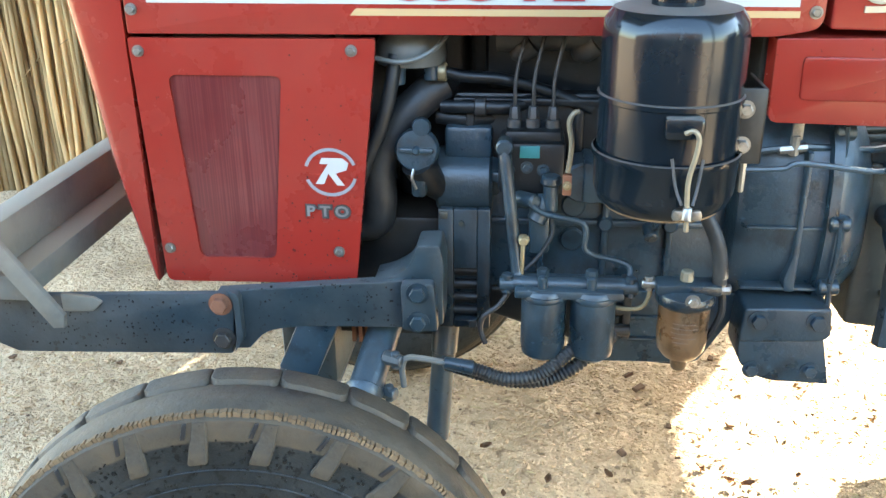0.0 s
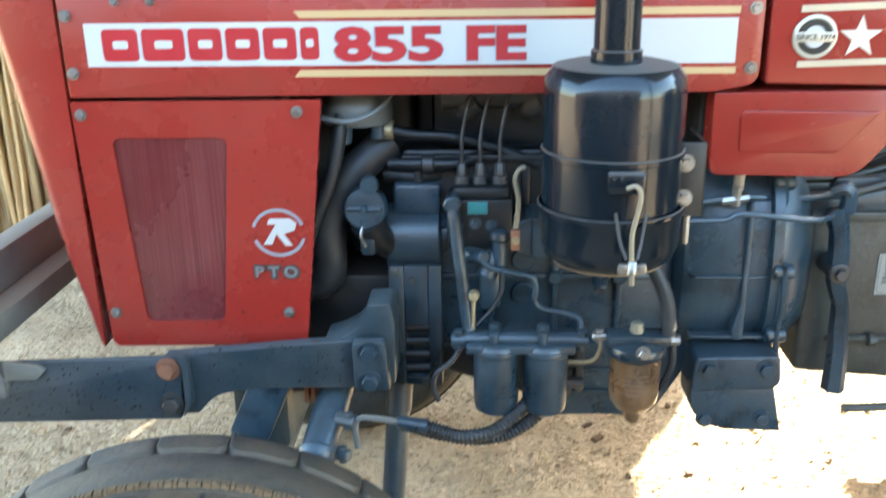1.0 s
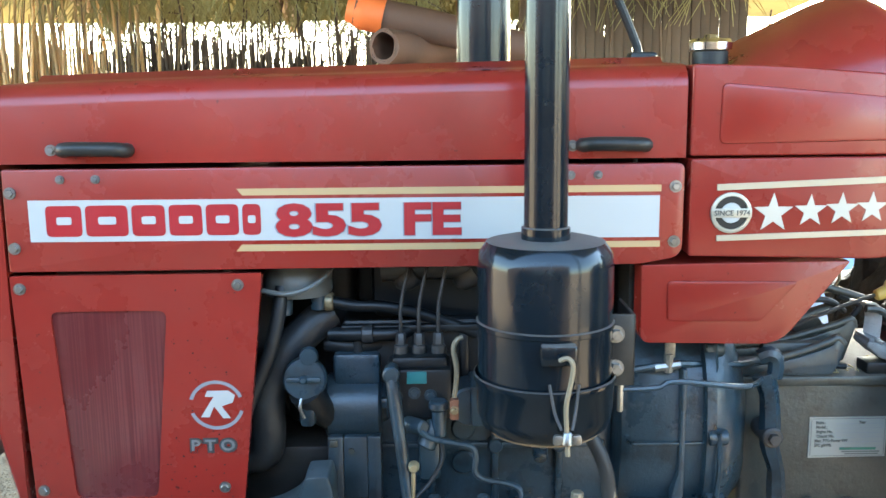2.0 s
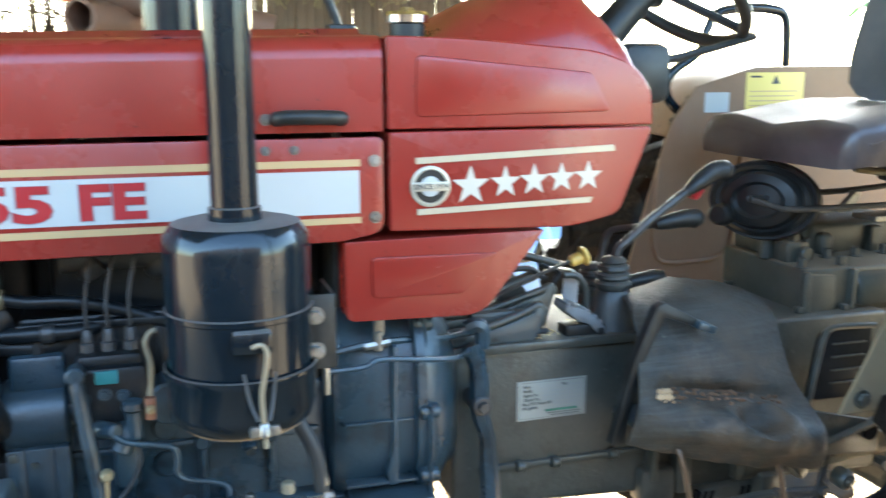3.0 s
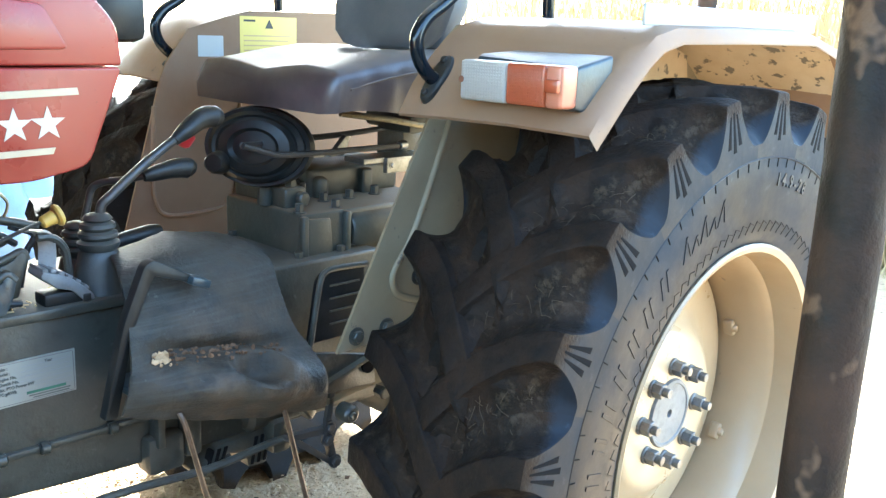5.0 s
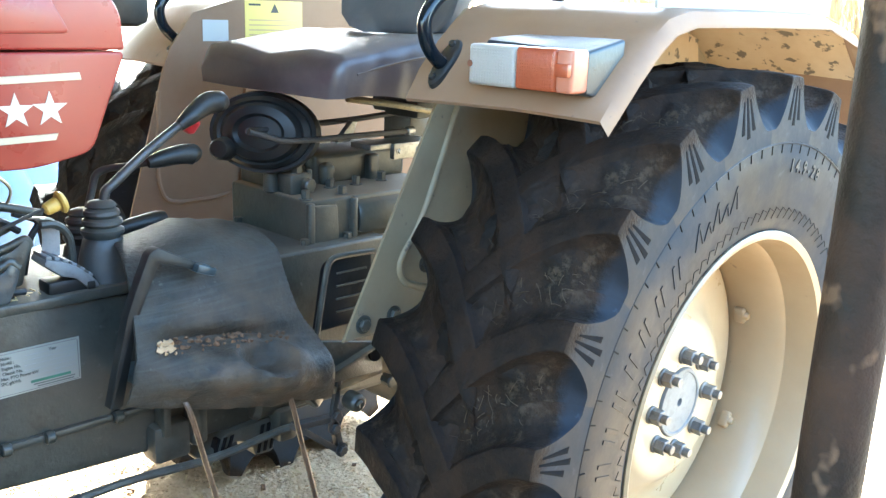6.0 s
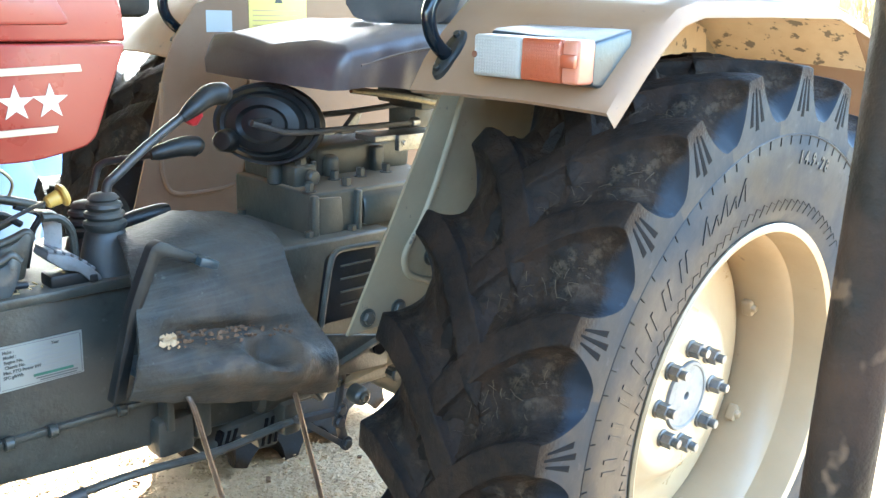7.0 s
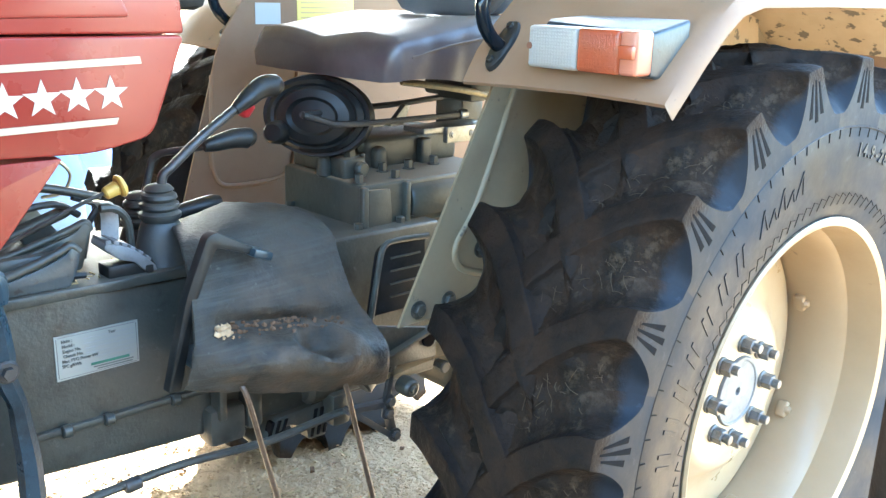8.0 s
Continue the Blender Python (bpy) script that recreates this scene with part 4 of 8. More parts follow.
for x, zt in [(p.x, p.z) for p in spline([(-1.300, 0, 1.462), (-1.245, 0, 1.512), (-1.16, 0, 1.556), (-1.075, 0, 1.594), (-1.03, 0, 1.588), (-0.99, 0, 1.550), (-0.955, 0, 1.500), (-0.94, 0, 1.43)], 3)]:
    rings.append([(x, 0.225 * math.cos(a), 1.40 + (zt - 1.40) * abs(math.sin(a)) ** 0.75) for a in np.linspace(0, math.pi, 25)])
loft(bm, rings)
part("dash_hood", bm, RED, tractor, "red rounded instrument hood")
bm = bmesh.new()
lathe(bm, [(0.050, 1.45), (0.050, 1.52), (0.050, 2.0), (0.046, 2.02), (0.026, 2.05), (0.026, 2.35)], (-1.695, 0.05, 0), "z", 28)
part("silencer", bm, BLACK, tractor, "black upright exhaust silencer")
bm = bmesh.new()
tube(bm, [(-1.42, 0.0, 1.46), (-1.415, 0.0, 1.50), (-1.45, 0.0, 1.585), (-1.475, 0.0, 1.64)], 0.008, 8, 4)
box(bm, (-1.435, -0.02, 1.47), (-1.385, 0.02, 1.502), 0.006)
part("bonnet_stay", bm, BLACKP, tractor)

# steering column, wheel
bm = bmesh.new()
tube(bm, [(-0.95, 0, 1.42), (-0.88, 0, 1.50), (-0.80, 0, 1.585)], [0.04, 0.035, 0.03], 14, 3)
column = part("steering_column", bm, BLACKP, tractor)
tilt = pose(-0.79, 0, 1.60, 0, 38, 0)
bm = bmesh.new()
ringpts = [tilt @ Vector((0.20 * math.cos(a), 0.20 * math.sin(a), 0)) for a in np.linspace(0, 2 * math.pi, 49)]
tube(bm, ringpts, 0.013, 10, 1, caps=False)
wheel = part("steering_wheel", bm, BLACKP, tractor, "black steering wheel")
for a in (90, 210, 330):
    bm = bmesh.new()
    a = radians(a)
    tube(bm, [tilt @ Vector((0.03 * math.cos(a), 0.03 * math.sin(a), -0.02)), tilt @ Vector((0.195 * math.cos(a), 0.195 * math.sin(a), 0))], 0.009, 8, 1)
    part("spoke", bm, BLACKP, wheel)
bm = bmesh.new()
cyl(bm, tilt @ Vector((0, 0, -0.045)), tilt @ Vector((0, 0, 0.02)), 0.045, 0.035, 20, 0.006)
part("wheel_hub", bm, BLACKP, wheel)
bm = bmesh.new()
box(bm, (-0.90, -0.10, 1.36), (-0.80, 0.06, 1.47), 0.02)
part("switch_box", bm, BLACKP, tractor)
bm = bmesh.new()
tube(bm, [(-0.93, -0.05, 1.46), (-0.82, -0.08, 1.44), (-0.74, -0.09, 1.455), (-0.62, -0.09, 1.485)], 0.008, 8, 4)
part("throttle_lever", bm, BLACKP, tractor)

# ---- air cleaner ----
AX, AY = -1.637, -0.449
bm = bmesh.new()
lathe(bm, [(0.030, 1.234), (0.060, 1.236), (0.082, 1.231), (0.0925, 1.216), (0.0945, 1.198), (0.0945, 1.122), (0.097, 1.120), (0.097, 1.114), (0.0945, 1.112), (0.0945, 1.050), (0.0945, 1.036)], (AX, AY, 0), "z", 56)
cleaner = part("air_cleaner", bm, BLACK, tractor, "glossy black oil-bath air cleaner with dusty top")
bm = bmesh.new()
lathe(bm, [(0.0945, 1.036), (0.0985, 1.045), (0.1005, 1.043), (0.1005, 1.036), (0.0975, 1.032), (0.096, 0.990), (0.090, 0.972), (0.080, 0.964)], (AX, AY, 0), "z", 56)
part("oil_cup", bm, BLACK, cleaner)
bm = bmesh.new()
lathe(bm, [(0.080, 0.968), (0.079, 0.961), (0.050, 0.950), (0.004, 0.949)], (AX, AY, 0), "z", 40)
part("cup_underside", bm, RIB, cleaner, "dusty tan underside")
bm = bmesh.new()
lathe(bm, [(0.034, 1.228), (0.034, 1.250), (0.0305, 1.252), (0.0300, 1.62), (0.030, 2.05), (0.05, 2.06), (0.05, 2.13), (0.03, 2.16)], (AX, AY, 0), "z", 28)
part("intake_pipe", bm, BLACK, cleaner, "tall glossy black intake pipe")
bm = bmesh.new()
box(bm, (AX + 0.080, AY - 0.012, 1.024), (AX + 0.126, AY - 0.006, 1.128), 0.003)
box(bm, (AX + 0.120, AY - 0.012, 1.024), (AX + 0.126, AY + 0.09, 1.128), 0.003)
bracket = part("mount_bracket", bm, BLACKP, cleaner)
bolts("bolt", [(-1.539, AY - 0.012, 1.100), (-1.539, AY - 0.012, 1.051)], STEEL, cleaner, r=0.0085, h=0.010, label="zinc hexagon bolt")
bm = bmesh.new()
yf = AY - 0.098
box(bm, (-1.655, yf - 0.010, 1.082), (-1.606, yf + 0.02, 1.110), 0.005)
lug = part("clamp_lug", bm, BLACK, cleaner)
bm = bmesh.new()
yr = yf - 0.022
tube(bm, [(-1.632, yr + 0.004, 1.094), (-1.622, yr, 1.098), (-1.615, yr, 1.088), (-1.617, yr, 1.066), (-1.623, yr, 1.035), (-1.622, yr, 1.0), (-1.620, yr, 0.966)], 0.0033, 8, 5)
rod = part("clamp_rod", bm, CREAMROD, cleaner, "bent yellow zinc clamp rod")
bm = bmesh.new()
c = Vector((-1.621, yr, 0.990))
cyl(bm, c + Vector((0, 0, -0.009)), c + Vector((0, 0, 0.009)), 0.008, 0.006, 12, 0.002)
for s in (-1, 1):
    prism(bm, fillet([(c.x + s * 0.004, c.z + 0.004), (c.x + s * 0.018, c.z + 0.006), (c.x + s * 0.019, c.z - 0.010), (c.x + s * 0.004, c.z - 0.007)], 0.006, 3), c.y - 0.003, c.y + 0.003, 0.0015)
part("wing_nut", bm, STEEL, cleaner, "pale zinc wing nut")
for x in (-1.642, -1.603):
    bm = bmesh.new()
    tube(bm, [(x, yf + 0.002, 1.055), (-1.622 + (x + 1.622) * 0.7, yf - 0.008, 1.02), (-1.621 + (x + 1.622) * 0.35, yr + 0.004, 1.0)], 0.0022, 6, 3)
    part("clip_wire", bm, DARKSTEEL, cleaner)

# ---- chassis and engine ----
for s in (-1, 1):
    flip = (lambda b: b) if s < 0 else mirror_y
    bm = bmesh.new()
    prism(bm, fillet([(-2.76, 0.728), (-2.317, 0.748), (-2.306, 0.735), (-2.318, 0.634), (-2.704, 0.621), (-2.76, 0.646)], [0.004, 0.006, 0.004, 0.004, 0.006, 0.004], 2), -0.350, -0.338, 0.002)
    plate = part("front_rail_plate", flip(bm), RAIL, tractor, "dark blue front rail plate")
    bm = bmesh.new()
    prism(bm, fillet([(-2.34, 0.745), (-2.02, 0.776), (-2.02, 0.689), (-2.200, 0.685), (-2.262, 0.672), (-2.292, 0.638), (-2.335, 0.636)], [0.004, 0.004, 0.004, 0.04, 0.03, 0.004, 0.004], 4), -0.337, -0.315, 0.003)
    part("chassis_rail", flip(bm), RAIL, tractor, "dark blue chassis rail")
    bm = bmesh.new()
    prism(bm, fillet([(-2.075, 0.766), (-2.046, 0.775), (-2.012, 0.795), (-2.001, 0.832), (-1.963, 0.834), (-1.956, 0.80), (-1.958, 0.69), (-2.03, 0.69), (-2.075, 0.72)], [0.004, 0.01, 0.02, 0.006, 0.006, 0.006, 0.006, 0.006, 0.006], 4), -0.325, -0.255, 0.004)
    part("engine_mount", flip(bm), RAIL, tractor)
    bm = bmesh.new()
    prism(bm, fillet([(-2.022, 0.694), (-2.024, 0.779), (-1.97, 0.781), (-1.963, 0.694)], 0.008, 3), -0.358, -0.338, 0.003)
    flange = part("mount_flange", flip(bm), RAIL, tractor)
    bolts("bolt", [(-1.996, s * 0.358, 0.764), (-1.996, s * 0.358, 0.712)], BLUE, flange, (0, s, 0), 0.013, 0.012)
    bolts("bolt", [(-2.330, s * 0.350, 0.728)], RUST, plate, (0, s, 0), 0.014, 0.013, "rusty bolt head")
    bolts("bolt", [(-2.330, s * 0.350, 0.664)], DARKSTEEL, plate, (0, s, 0), 0.014, 0.013)

# front bumper: two stacked cross members and a slanted flat bar
bm = bmesh.new()
box(bm, (-2.748, -0.40, 0.783), (-2.697, 0.40, 0.860), 0.004)
part("bumper_beam", bm, BUMPER, tractor, "dusty grey upper bumper beam")
bm = bmesh.new()
box(bm, (-2.760, -0.38, 0.735), (-2.651, 0.38, 0.781), 0.004)
part("bumper_beam", bm, BUMPER, tractor, "dusty grey lower bumper beam")
bm = bmesh.new()
prism(bm, [(-2.735, 0.905), (-2.708, 0.925), (-2.572, 0.728), (-2.575, 0.706), (-2.594, 0.704)], -0.414, -0.404, 0.002)
part("bumper_stay", bm, BUMPER, tractor, "grey flat bar welded to the rail")

bm = bmesh.new()
prism(bm, fillet([(-2.606, 0.740), (-2.548, 0.734), (-2.534, 0.726), (-2.552, 0.708), (-2.606, 0.706)], 0.003, 2), -0.356, -0.349, 0.0015)
part("weld_plate", bm, BUMPER, tractor, "small pointed plate welded on the rail")
bm = bmesh.new()
prism(bm, fillet([(-2.318, 0.756), (-2.302, 0.751), (-2.296, 0.742), (-2.295, 0.664), (-2.312, 0.640), (-2.306, 0.668), (-2.306, 0.738)], 0.003, 2), -0.356, -0.338, 0.002)
part("rail_lip", bm, RAIL, tractor)

# block, sump
bm = bmesh.new()
box(bm, (-1.955, -0.19, 0.70), (-1.485, 0.19, 0.915), 0.012)
block = part("engine_block", bm, BLUE, tractor, "dark blue engine block")
# upper block is coloured darker than the lower for the bonnet's shade
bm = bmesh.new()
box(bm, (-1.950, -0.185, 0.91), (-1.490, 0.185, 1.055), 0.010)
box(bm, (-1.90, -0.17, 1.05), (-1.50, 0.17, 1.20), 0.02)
part("upper_block", bm, OILYSHADE, block, "upper engine block, oily black with the bonnet's shade painted in")
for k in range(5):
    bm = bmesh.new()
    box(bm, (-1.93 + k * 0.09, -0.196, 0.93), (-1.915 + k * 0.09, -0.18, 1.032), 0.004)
    part("casting_rib", bm, OILYSHADE, block)
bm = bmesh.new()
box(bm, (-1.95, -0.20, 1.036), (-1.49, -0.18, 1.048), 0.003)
part("head_gasket_edge", bm, OILYSHADE, block)
for x in (-1.80, -1.69, -1.58):
    bm = bmesh.new()
    box(bm, (x - 0.006, -0.202, 0.72), (x + 0.006, -0.185, 0.90), 0.004)
    part("casting_rib", bm, BLUE, block)
for x, z in ((-1.745, 0.862), (-1.745, 0.80), (-1.635, 0.862), (-1.545, 0.862)):
    bm = bmesh.new()
    cyl(bm, (x, -0.185, z), (x, -0.197, z), 0.021, seg=20, r=0.003)
    part("core_plug", bm, BLUE, block)
bm = bmesh.new()
box(bm, (-1.90, -0.215, 0.905), (-1.50, -0.18, 0.925), 0.006)
part("block_ledge", bm, BLUE, block)
bm = bmesh.new()
box(bm, (-1.90, -0.200, 0.826), (-1.50, -0.185, 0.838), 0.004)
part("block_ledge", bm, BLUE, block)
for x in (-1.69, -1.58):
    bm = bmesh.new()
    cyl(bm, (x, -0.185, 0.832), (x, -0.206, 0.832), 0.016, 0.013, 12, 0.003)
    part("rib_boss", bm, BLUE, block)
bm = bmesh.new()
prism(bm, fillet([(-1.95, 0.70), (-1.49, 0.70), (-1.47, 0.64), (-1.52, 0.545), (-1.60, 0.55), (-1.90, 0.645), (-1.95, 0.65)], 0.015, 3), -0.18, 0.18, 0.012, 3)
part("oil_sump", bm, OILYSHADE, tractor, "dark blue oil sump")
bm = bmesh.new()
box(bm, (-1.975, -0.205, 0.636), (-1.885, 0.15, 0.862), 0.008)
cover = part("timing_cover", bm, BLUE, tractor, "dark blue timing gear cover")
bm = bmesh.new()
rings = []
cyl(bm, (-1.980, -0.172, 0.900), (-1.884, -0.172, 0.900), 0.056, 0.056, 28, 0.005)
box(bm, (-1.965, -0.205, 0.945), (-1.885, -0.10, 1.000), 0.008)
box(bm, (-1.970, -0.205, 0.858), (-1.893, 0.1, 0.905), 0.006)
cyl(bm, (-1.888, -0.168, 0.908), (-1.872, -0.168, 0.908), 0.040, 0.038, 24, 0.003)
part("gear_housing", bm, BLUE, cover)
for lo, hi in (((-1.975, 0.636), (-1.949, 0.862)), ((-1.908, 0.636), (-1.885, 0.862)), ((-1.949, 0.752), (-1.908, 0.862)), ((-1.949, 0.636), (-1.908, 0.652))):
    bm = bmesh.new()
    box(bm, (lo[0], -0.228, lo[1]), (hi[0], -0.2045, hi[1]), 0.003)
    part("cover_frame", bm, BLUE, cover)
bm = bmesh.new()
cyl(bm, (-1.935, -0.228, 0.838), (-1.935, -0.234, 0.838), 0.005, seg=8)
box(bm, (-1.972, -0.232, 0.845), (-1.958, -0.226, 0.858), 0.002)
part("cover_screw", bm, GEAR, cover)
for i in range(4):
    bm = bmesh.new()
    z = 0.654 + i * 0.026
    cyl(bm, (-1.952, -0.206, z + 0.008), (-1.905, -0.206, z + 0.008), 0.010, seg=14)
    part("cover_fin", bm, OILYSHADE, cover)
# unseen dark fillers behind the side panel, added to close the gap
bm = bmesh.new()
box(bm, (-2.20, -0.16, 0.58), (-1.97, 0.20, 0.82), 0.01)
part("front_support", bm, BLACKP, tractor, "unseen dark block added to fill the gap between the rails")
bm = bmesh.new()
box(bm, (-2.18, -0.27, 0.72), (-2.135, 0.27, 1.14), 0.01)
part("fan_shroud", bm, BLACKP, tractor, "unseen black fan shroud added to close the bay")
# oil filler neck with round cap
bm = bmesh.new()
tube(bm, [(-1.965, -0.19, 0.88), (-1.99, -0.225, 0.915), (-2.005, -0.245, 0.95)], [0.022, 0.026, 0.03], 14, 3)
filler = part("oil_filler_neck", bm, OILYSHADE, tractor)
m = look((-2.006, -0.252, 0.973), (-2.03, -1.2, 1.10))
bm = bmesh.new()
lathe(bm, [(0.034, -0.02), (0.036, -0.012), (0.036, 0.002), (0.033, 0.006), (0.002, 0.007)], seg=28, m=m @ pose(0, 0, 0, 180))
box(bm, (-0.028, -0.004, -0.014), (0.028, 0.004, -0.004), 0.002, m=m)
cyl(bm, m @ Vector((0, 0, -0.005)), m @ Vector((0, 0, -0.020)), 0.008, 0.006, 10, 0.002)
part("oil_filler_cap", bm, BLUE, filler, "round blue-grey oil filler cap")
bm = bmesh.new()
lathe(bm, [(0.014, -0.008), (0.016, 0), (0.014, 0.008)], (-1.998, 0, 1.012), "y", 16, m=Matrix.Translation((0, -0.25, 0)))
part("cap_ear", bm, BLUE, filler)
bm = bmesh.new()
box(bm, (-2.016, -0.262, 0.892), (-1.99, -0.24, 0.95), 0.008)
part("filler_latch", bm, BLUE, filler)
bm = bmesh.new()
tube(bm, [(-2.010, -0.268, 0.945), (-2.012, -0.274, 0.93), (-2.006, -0.270, 0.912)], 0.003, 6, 3)
part("latch_ring", bm, STEEL, filler)

# coolant hoses
def hose(name, pts, r, mat=None, parent=None, seg=14, n=6, label="", ribs=0.0):
    return part(name, tube(bmesh.new(), pts, r, seg, n, ribs=ribs), mat or HOSE, parent or tractor, label)


hose("coolant_hose", [(-1.97, -0.17, 1.065), (-2.00, -0.185, 1.045), (-2.045, -0.20, 1.00), (-2.075, -0.205, 0.93), (-2.078, -0.205, 0.86), (-2.09, -0.20, 0.825), (-2.14, -0.18, 0.81)], 0.030, label="black moulded coolant hose")
hose("bypass_hose", [(-2.040, -0.235, 1.125), (-2.045, -0.245, 1.085), (-2.06, -0.255, 1.02), (-2.09, -0.26, 0.95), (-2.11, -0.26, 0.90)], 0.012, OILYSHADE)
bm = bmesh.new()
lathe(bm, [(0.056, 1.105), (0.058, 1.112), (0.058, 1.135), (0.05, 1.15), (0.03, 1.17), (0.03, 1.2)], (-2.02, -0.19, 0), "z", 24)
thermo = part("thermostat_housing", bm, GREYPAINT, tractor, "grey thermostat housing")
part("outlet_stub", cyl(bmesh.new(), (-2.04, -0.225, 1.105), (-2.04, -0.225, 1.075), 0.016, 0.014, 12, 0.002), BLUE, thermo)
part("outlet_stub", cyl(bmesh.new(), (-1.985, -0.21, 1.108), (-1.985, -0.21, 1.08), 0.013, 0.013, 12, 0.002), BLUE, thermo)
hose("wire_loop", [(-2.08, -0.25, 1.124), (-2.03, -0.262, 1.118), (-1.99, -0.255, 1.128), (-1.96, -0.24, 1.152), (-1.955, -0.2, 1.18)], 0.004, GREYPAINT, seg=8)
hose("heater_pipe", [(-1.975, -0.205, 1.095), (-1.93, -0.205, 1.085), (-1.87, -0.20, 1.08), (-1.80, -0.19, 1.06), (-1.72, -0.19, 1.03)], 0.010, OILYSHADE)
bm = bmesh.new()
cyl(bm, (-1.975, -0.205, 1.092), (-1.960, -0.205, 1.092), 0.016, seg=12, r=0.002)
part("hose_clip", bm, BRASS, tractor)
hose("water_pipe", [(-1.97, -0.19, 1.032), (-1.92, -0.2, 1.034), (-1.86, -0.2, 1.034), (-1.82, -0.18, 1.04)], 0.012, OILYSHADE)
bm = bmesh.new()
cyl(bm, (-1.915, -0.2, 1.034), (-1.895, -0.2, 1.034), 0.016, seg=12, r=0.002)
part("hose_clip", bm, DARKSTEEL, tractor)
hose("upper_pipe", [(-1.98, -0.17, 1.01), (-1.92, -0.18, 1.008), (-1.85, -0.16, 1.01)], 0.014, OILYSHADE)
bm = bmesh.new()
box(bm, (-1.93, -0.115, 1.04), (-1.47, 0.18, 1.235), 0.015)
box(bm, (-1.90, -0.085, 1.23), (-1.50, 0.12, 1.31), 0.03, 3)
part("cylinder_head", bm, OILYSHADE, tractor, "dark cylinder head under the bonnet")
# added black sheets and block stop daylight from showing through the bay
bm = bmesh.new()
box(bm, (-2.13, -0.26, 0.78), (-2.115, 0.26, 1.32), 0.004)
lathe(bm, [(0.20, -2.11), (0.205, -2.06), (0.195, -2.06), (0.19, -2.11)], (0, 0.02, 1.03), "x", 32, close=True)
part("fan_shroud", bm, BLACKP, tractor, "unseen black fan shroud added behind the radiator")
bm = bmesh.new()
box(bm, (-1.475, -0.24, 1.05), (-1.465, 0.24, 1.33), 0.003)
part("bay_bulkhead", bm, BLACKP, tractor)
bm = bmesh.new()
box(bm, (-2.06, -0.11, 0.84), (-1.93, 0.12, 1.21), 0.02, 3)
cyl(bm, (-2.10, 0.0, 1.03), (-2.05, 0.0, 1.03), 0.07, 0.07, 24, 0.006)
part("water_pump", bm, OILYSHADE, tractor)
# exhaust manifold and head, deep in the bay
bm = bmesh.new()
for x in (-1.84, -1.74, -1.64):
    tube(bm, [(x, -0.15, 1.12), (x, -0.19, 1.125), (x + 0.02, -0.20, 1.14)], 0.02, 10, 3)
tube(bm, [(-1.88, -0.185, 1.145), (-1.74, -0.19, 1.15), (-1.60, -0.185, 1.15)], 0.024, 12, 4)
part("manifold", bm, DARKSTEEL, tractor)

# injection pump
bm = bmesh.new()
box(bm, (-1.872, -0.268, 0.905), (-1.765, -0.16, 0.992), 0.008)
box(bm, (-1.862, -0.255, 0.985), (-1.772, -0.17, 1.008), 0.006)
pump = part("injection_pump", bm, OILYSHADE, tractor, "fuel injection pump, oily black with bay shade painted in")
for x in (-1.848, -1.818, -1.786):
    bm = bmesh.new()
    cyl(bm, (x, -0.225, 1.005), (x, -0.225, 1.022), 0.012, seg=12, r=0.002)
    cyl(bm, (x, -0.225, 1.022), (x, -0.225, 1.042), 0.0095, 0.008, 6, 0.001)
    part("delivery_union", bm, DARKSTEEL, pump)
    hose("injector_line", [(x, -0.225, 1.04), (x + 0.001, -0.226, 1.09), (x + 0.014, -0.22, 1.15), (x + 0.03, -0.17, 1.20)], 0.0032, DARKSTEEL, pump, 6)
bm = bmesh.new()
box(bm, (-1.838, -0.2705, 0.968), (-1.806, -0.266, 0.988), 0.001)
part("pump_tag", bm, TEAL, pump, "small teal tag")
for x, z in ((-1.855, 0.946), (-1.826, 0.952), (-1.80, 0.948)):
    part("bolt", bolt(bmesh.new(), (x, -0.268, z), NEAR, 0.007, 0.006), BLUE, pump)
bm = bmesh.new()
cyl(bm, (-1.787, -0.285, 0.885), (-1.787, -0.285, 0.93), 0.012, 0.012, 14, 0.002)
cyl(bm, (-1.787, -0.285, 0.93), (-1.787, -0.285, 0.945), 0.017, 0.016, 14, 0.003)
part("priming_pump", bm, BLUE, pump)
bm = bmesh.new()
cyl(bm, (-1.84, -0.27, 0.90), (-1.81, -0.30, 0.905), 0.014, 0.012, 12, 0.003)
cyl(bm, (-1.81, -0.285, 0.865), (-1.79, -0.275, 0.905), 0.016, 0.016, 12, 0.003)
box(bm, (-1.82, -0.27, 0.80), (-1.785, -0.2, 0.885), 0.008)
part("lift_pump", bm, BLUE, pump)
bm = bmesh.new()
cyl(bm, (-1.735, -0.20, 0.925), (-1.735, -0.265, 0.925), 0.036, 0.034, 20, 0.004)
prism(bm, fillet([(-1.735, 0.965), (-1.70, 0.955), (-1.665, 0.91), (-1.675, 0.895), (-1.735, 0.895)], 0.008, 3), -0.275, -0.19, 0.004)
part("governor_housing", bm, BLUE, pump)
part("bolt", bolt(bmesh.new(), (-1.688, -0.275, 0.922), NEAR, 0.006, 0.006), BLUE, pump)
# dipstick-like cream rod and lever
hose("stop_cable", [(-1.748, -0.30, 1.054), (-1.757, -0.302, 1.050), (-1.763, -0.303, 1.035), (-1.758, -0.303, 1.005), (-1.759, -0.30, 0.975), (-1.762, -0.30, 0.955)], 0.0042, CREAMROD, seg=8, label="bent cream coated rod")
bm = bmesh.new()
box(bm, (-1.769, -0.305, 0.918), (-1.755, -0.292, 0.952), 0.002)
lever = part("stop_lever", bm, RUST, tractor)
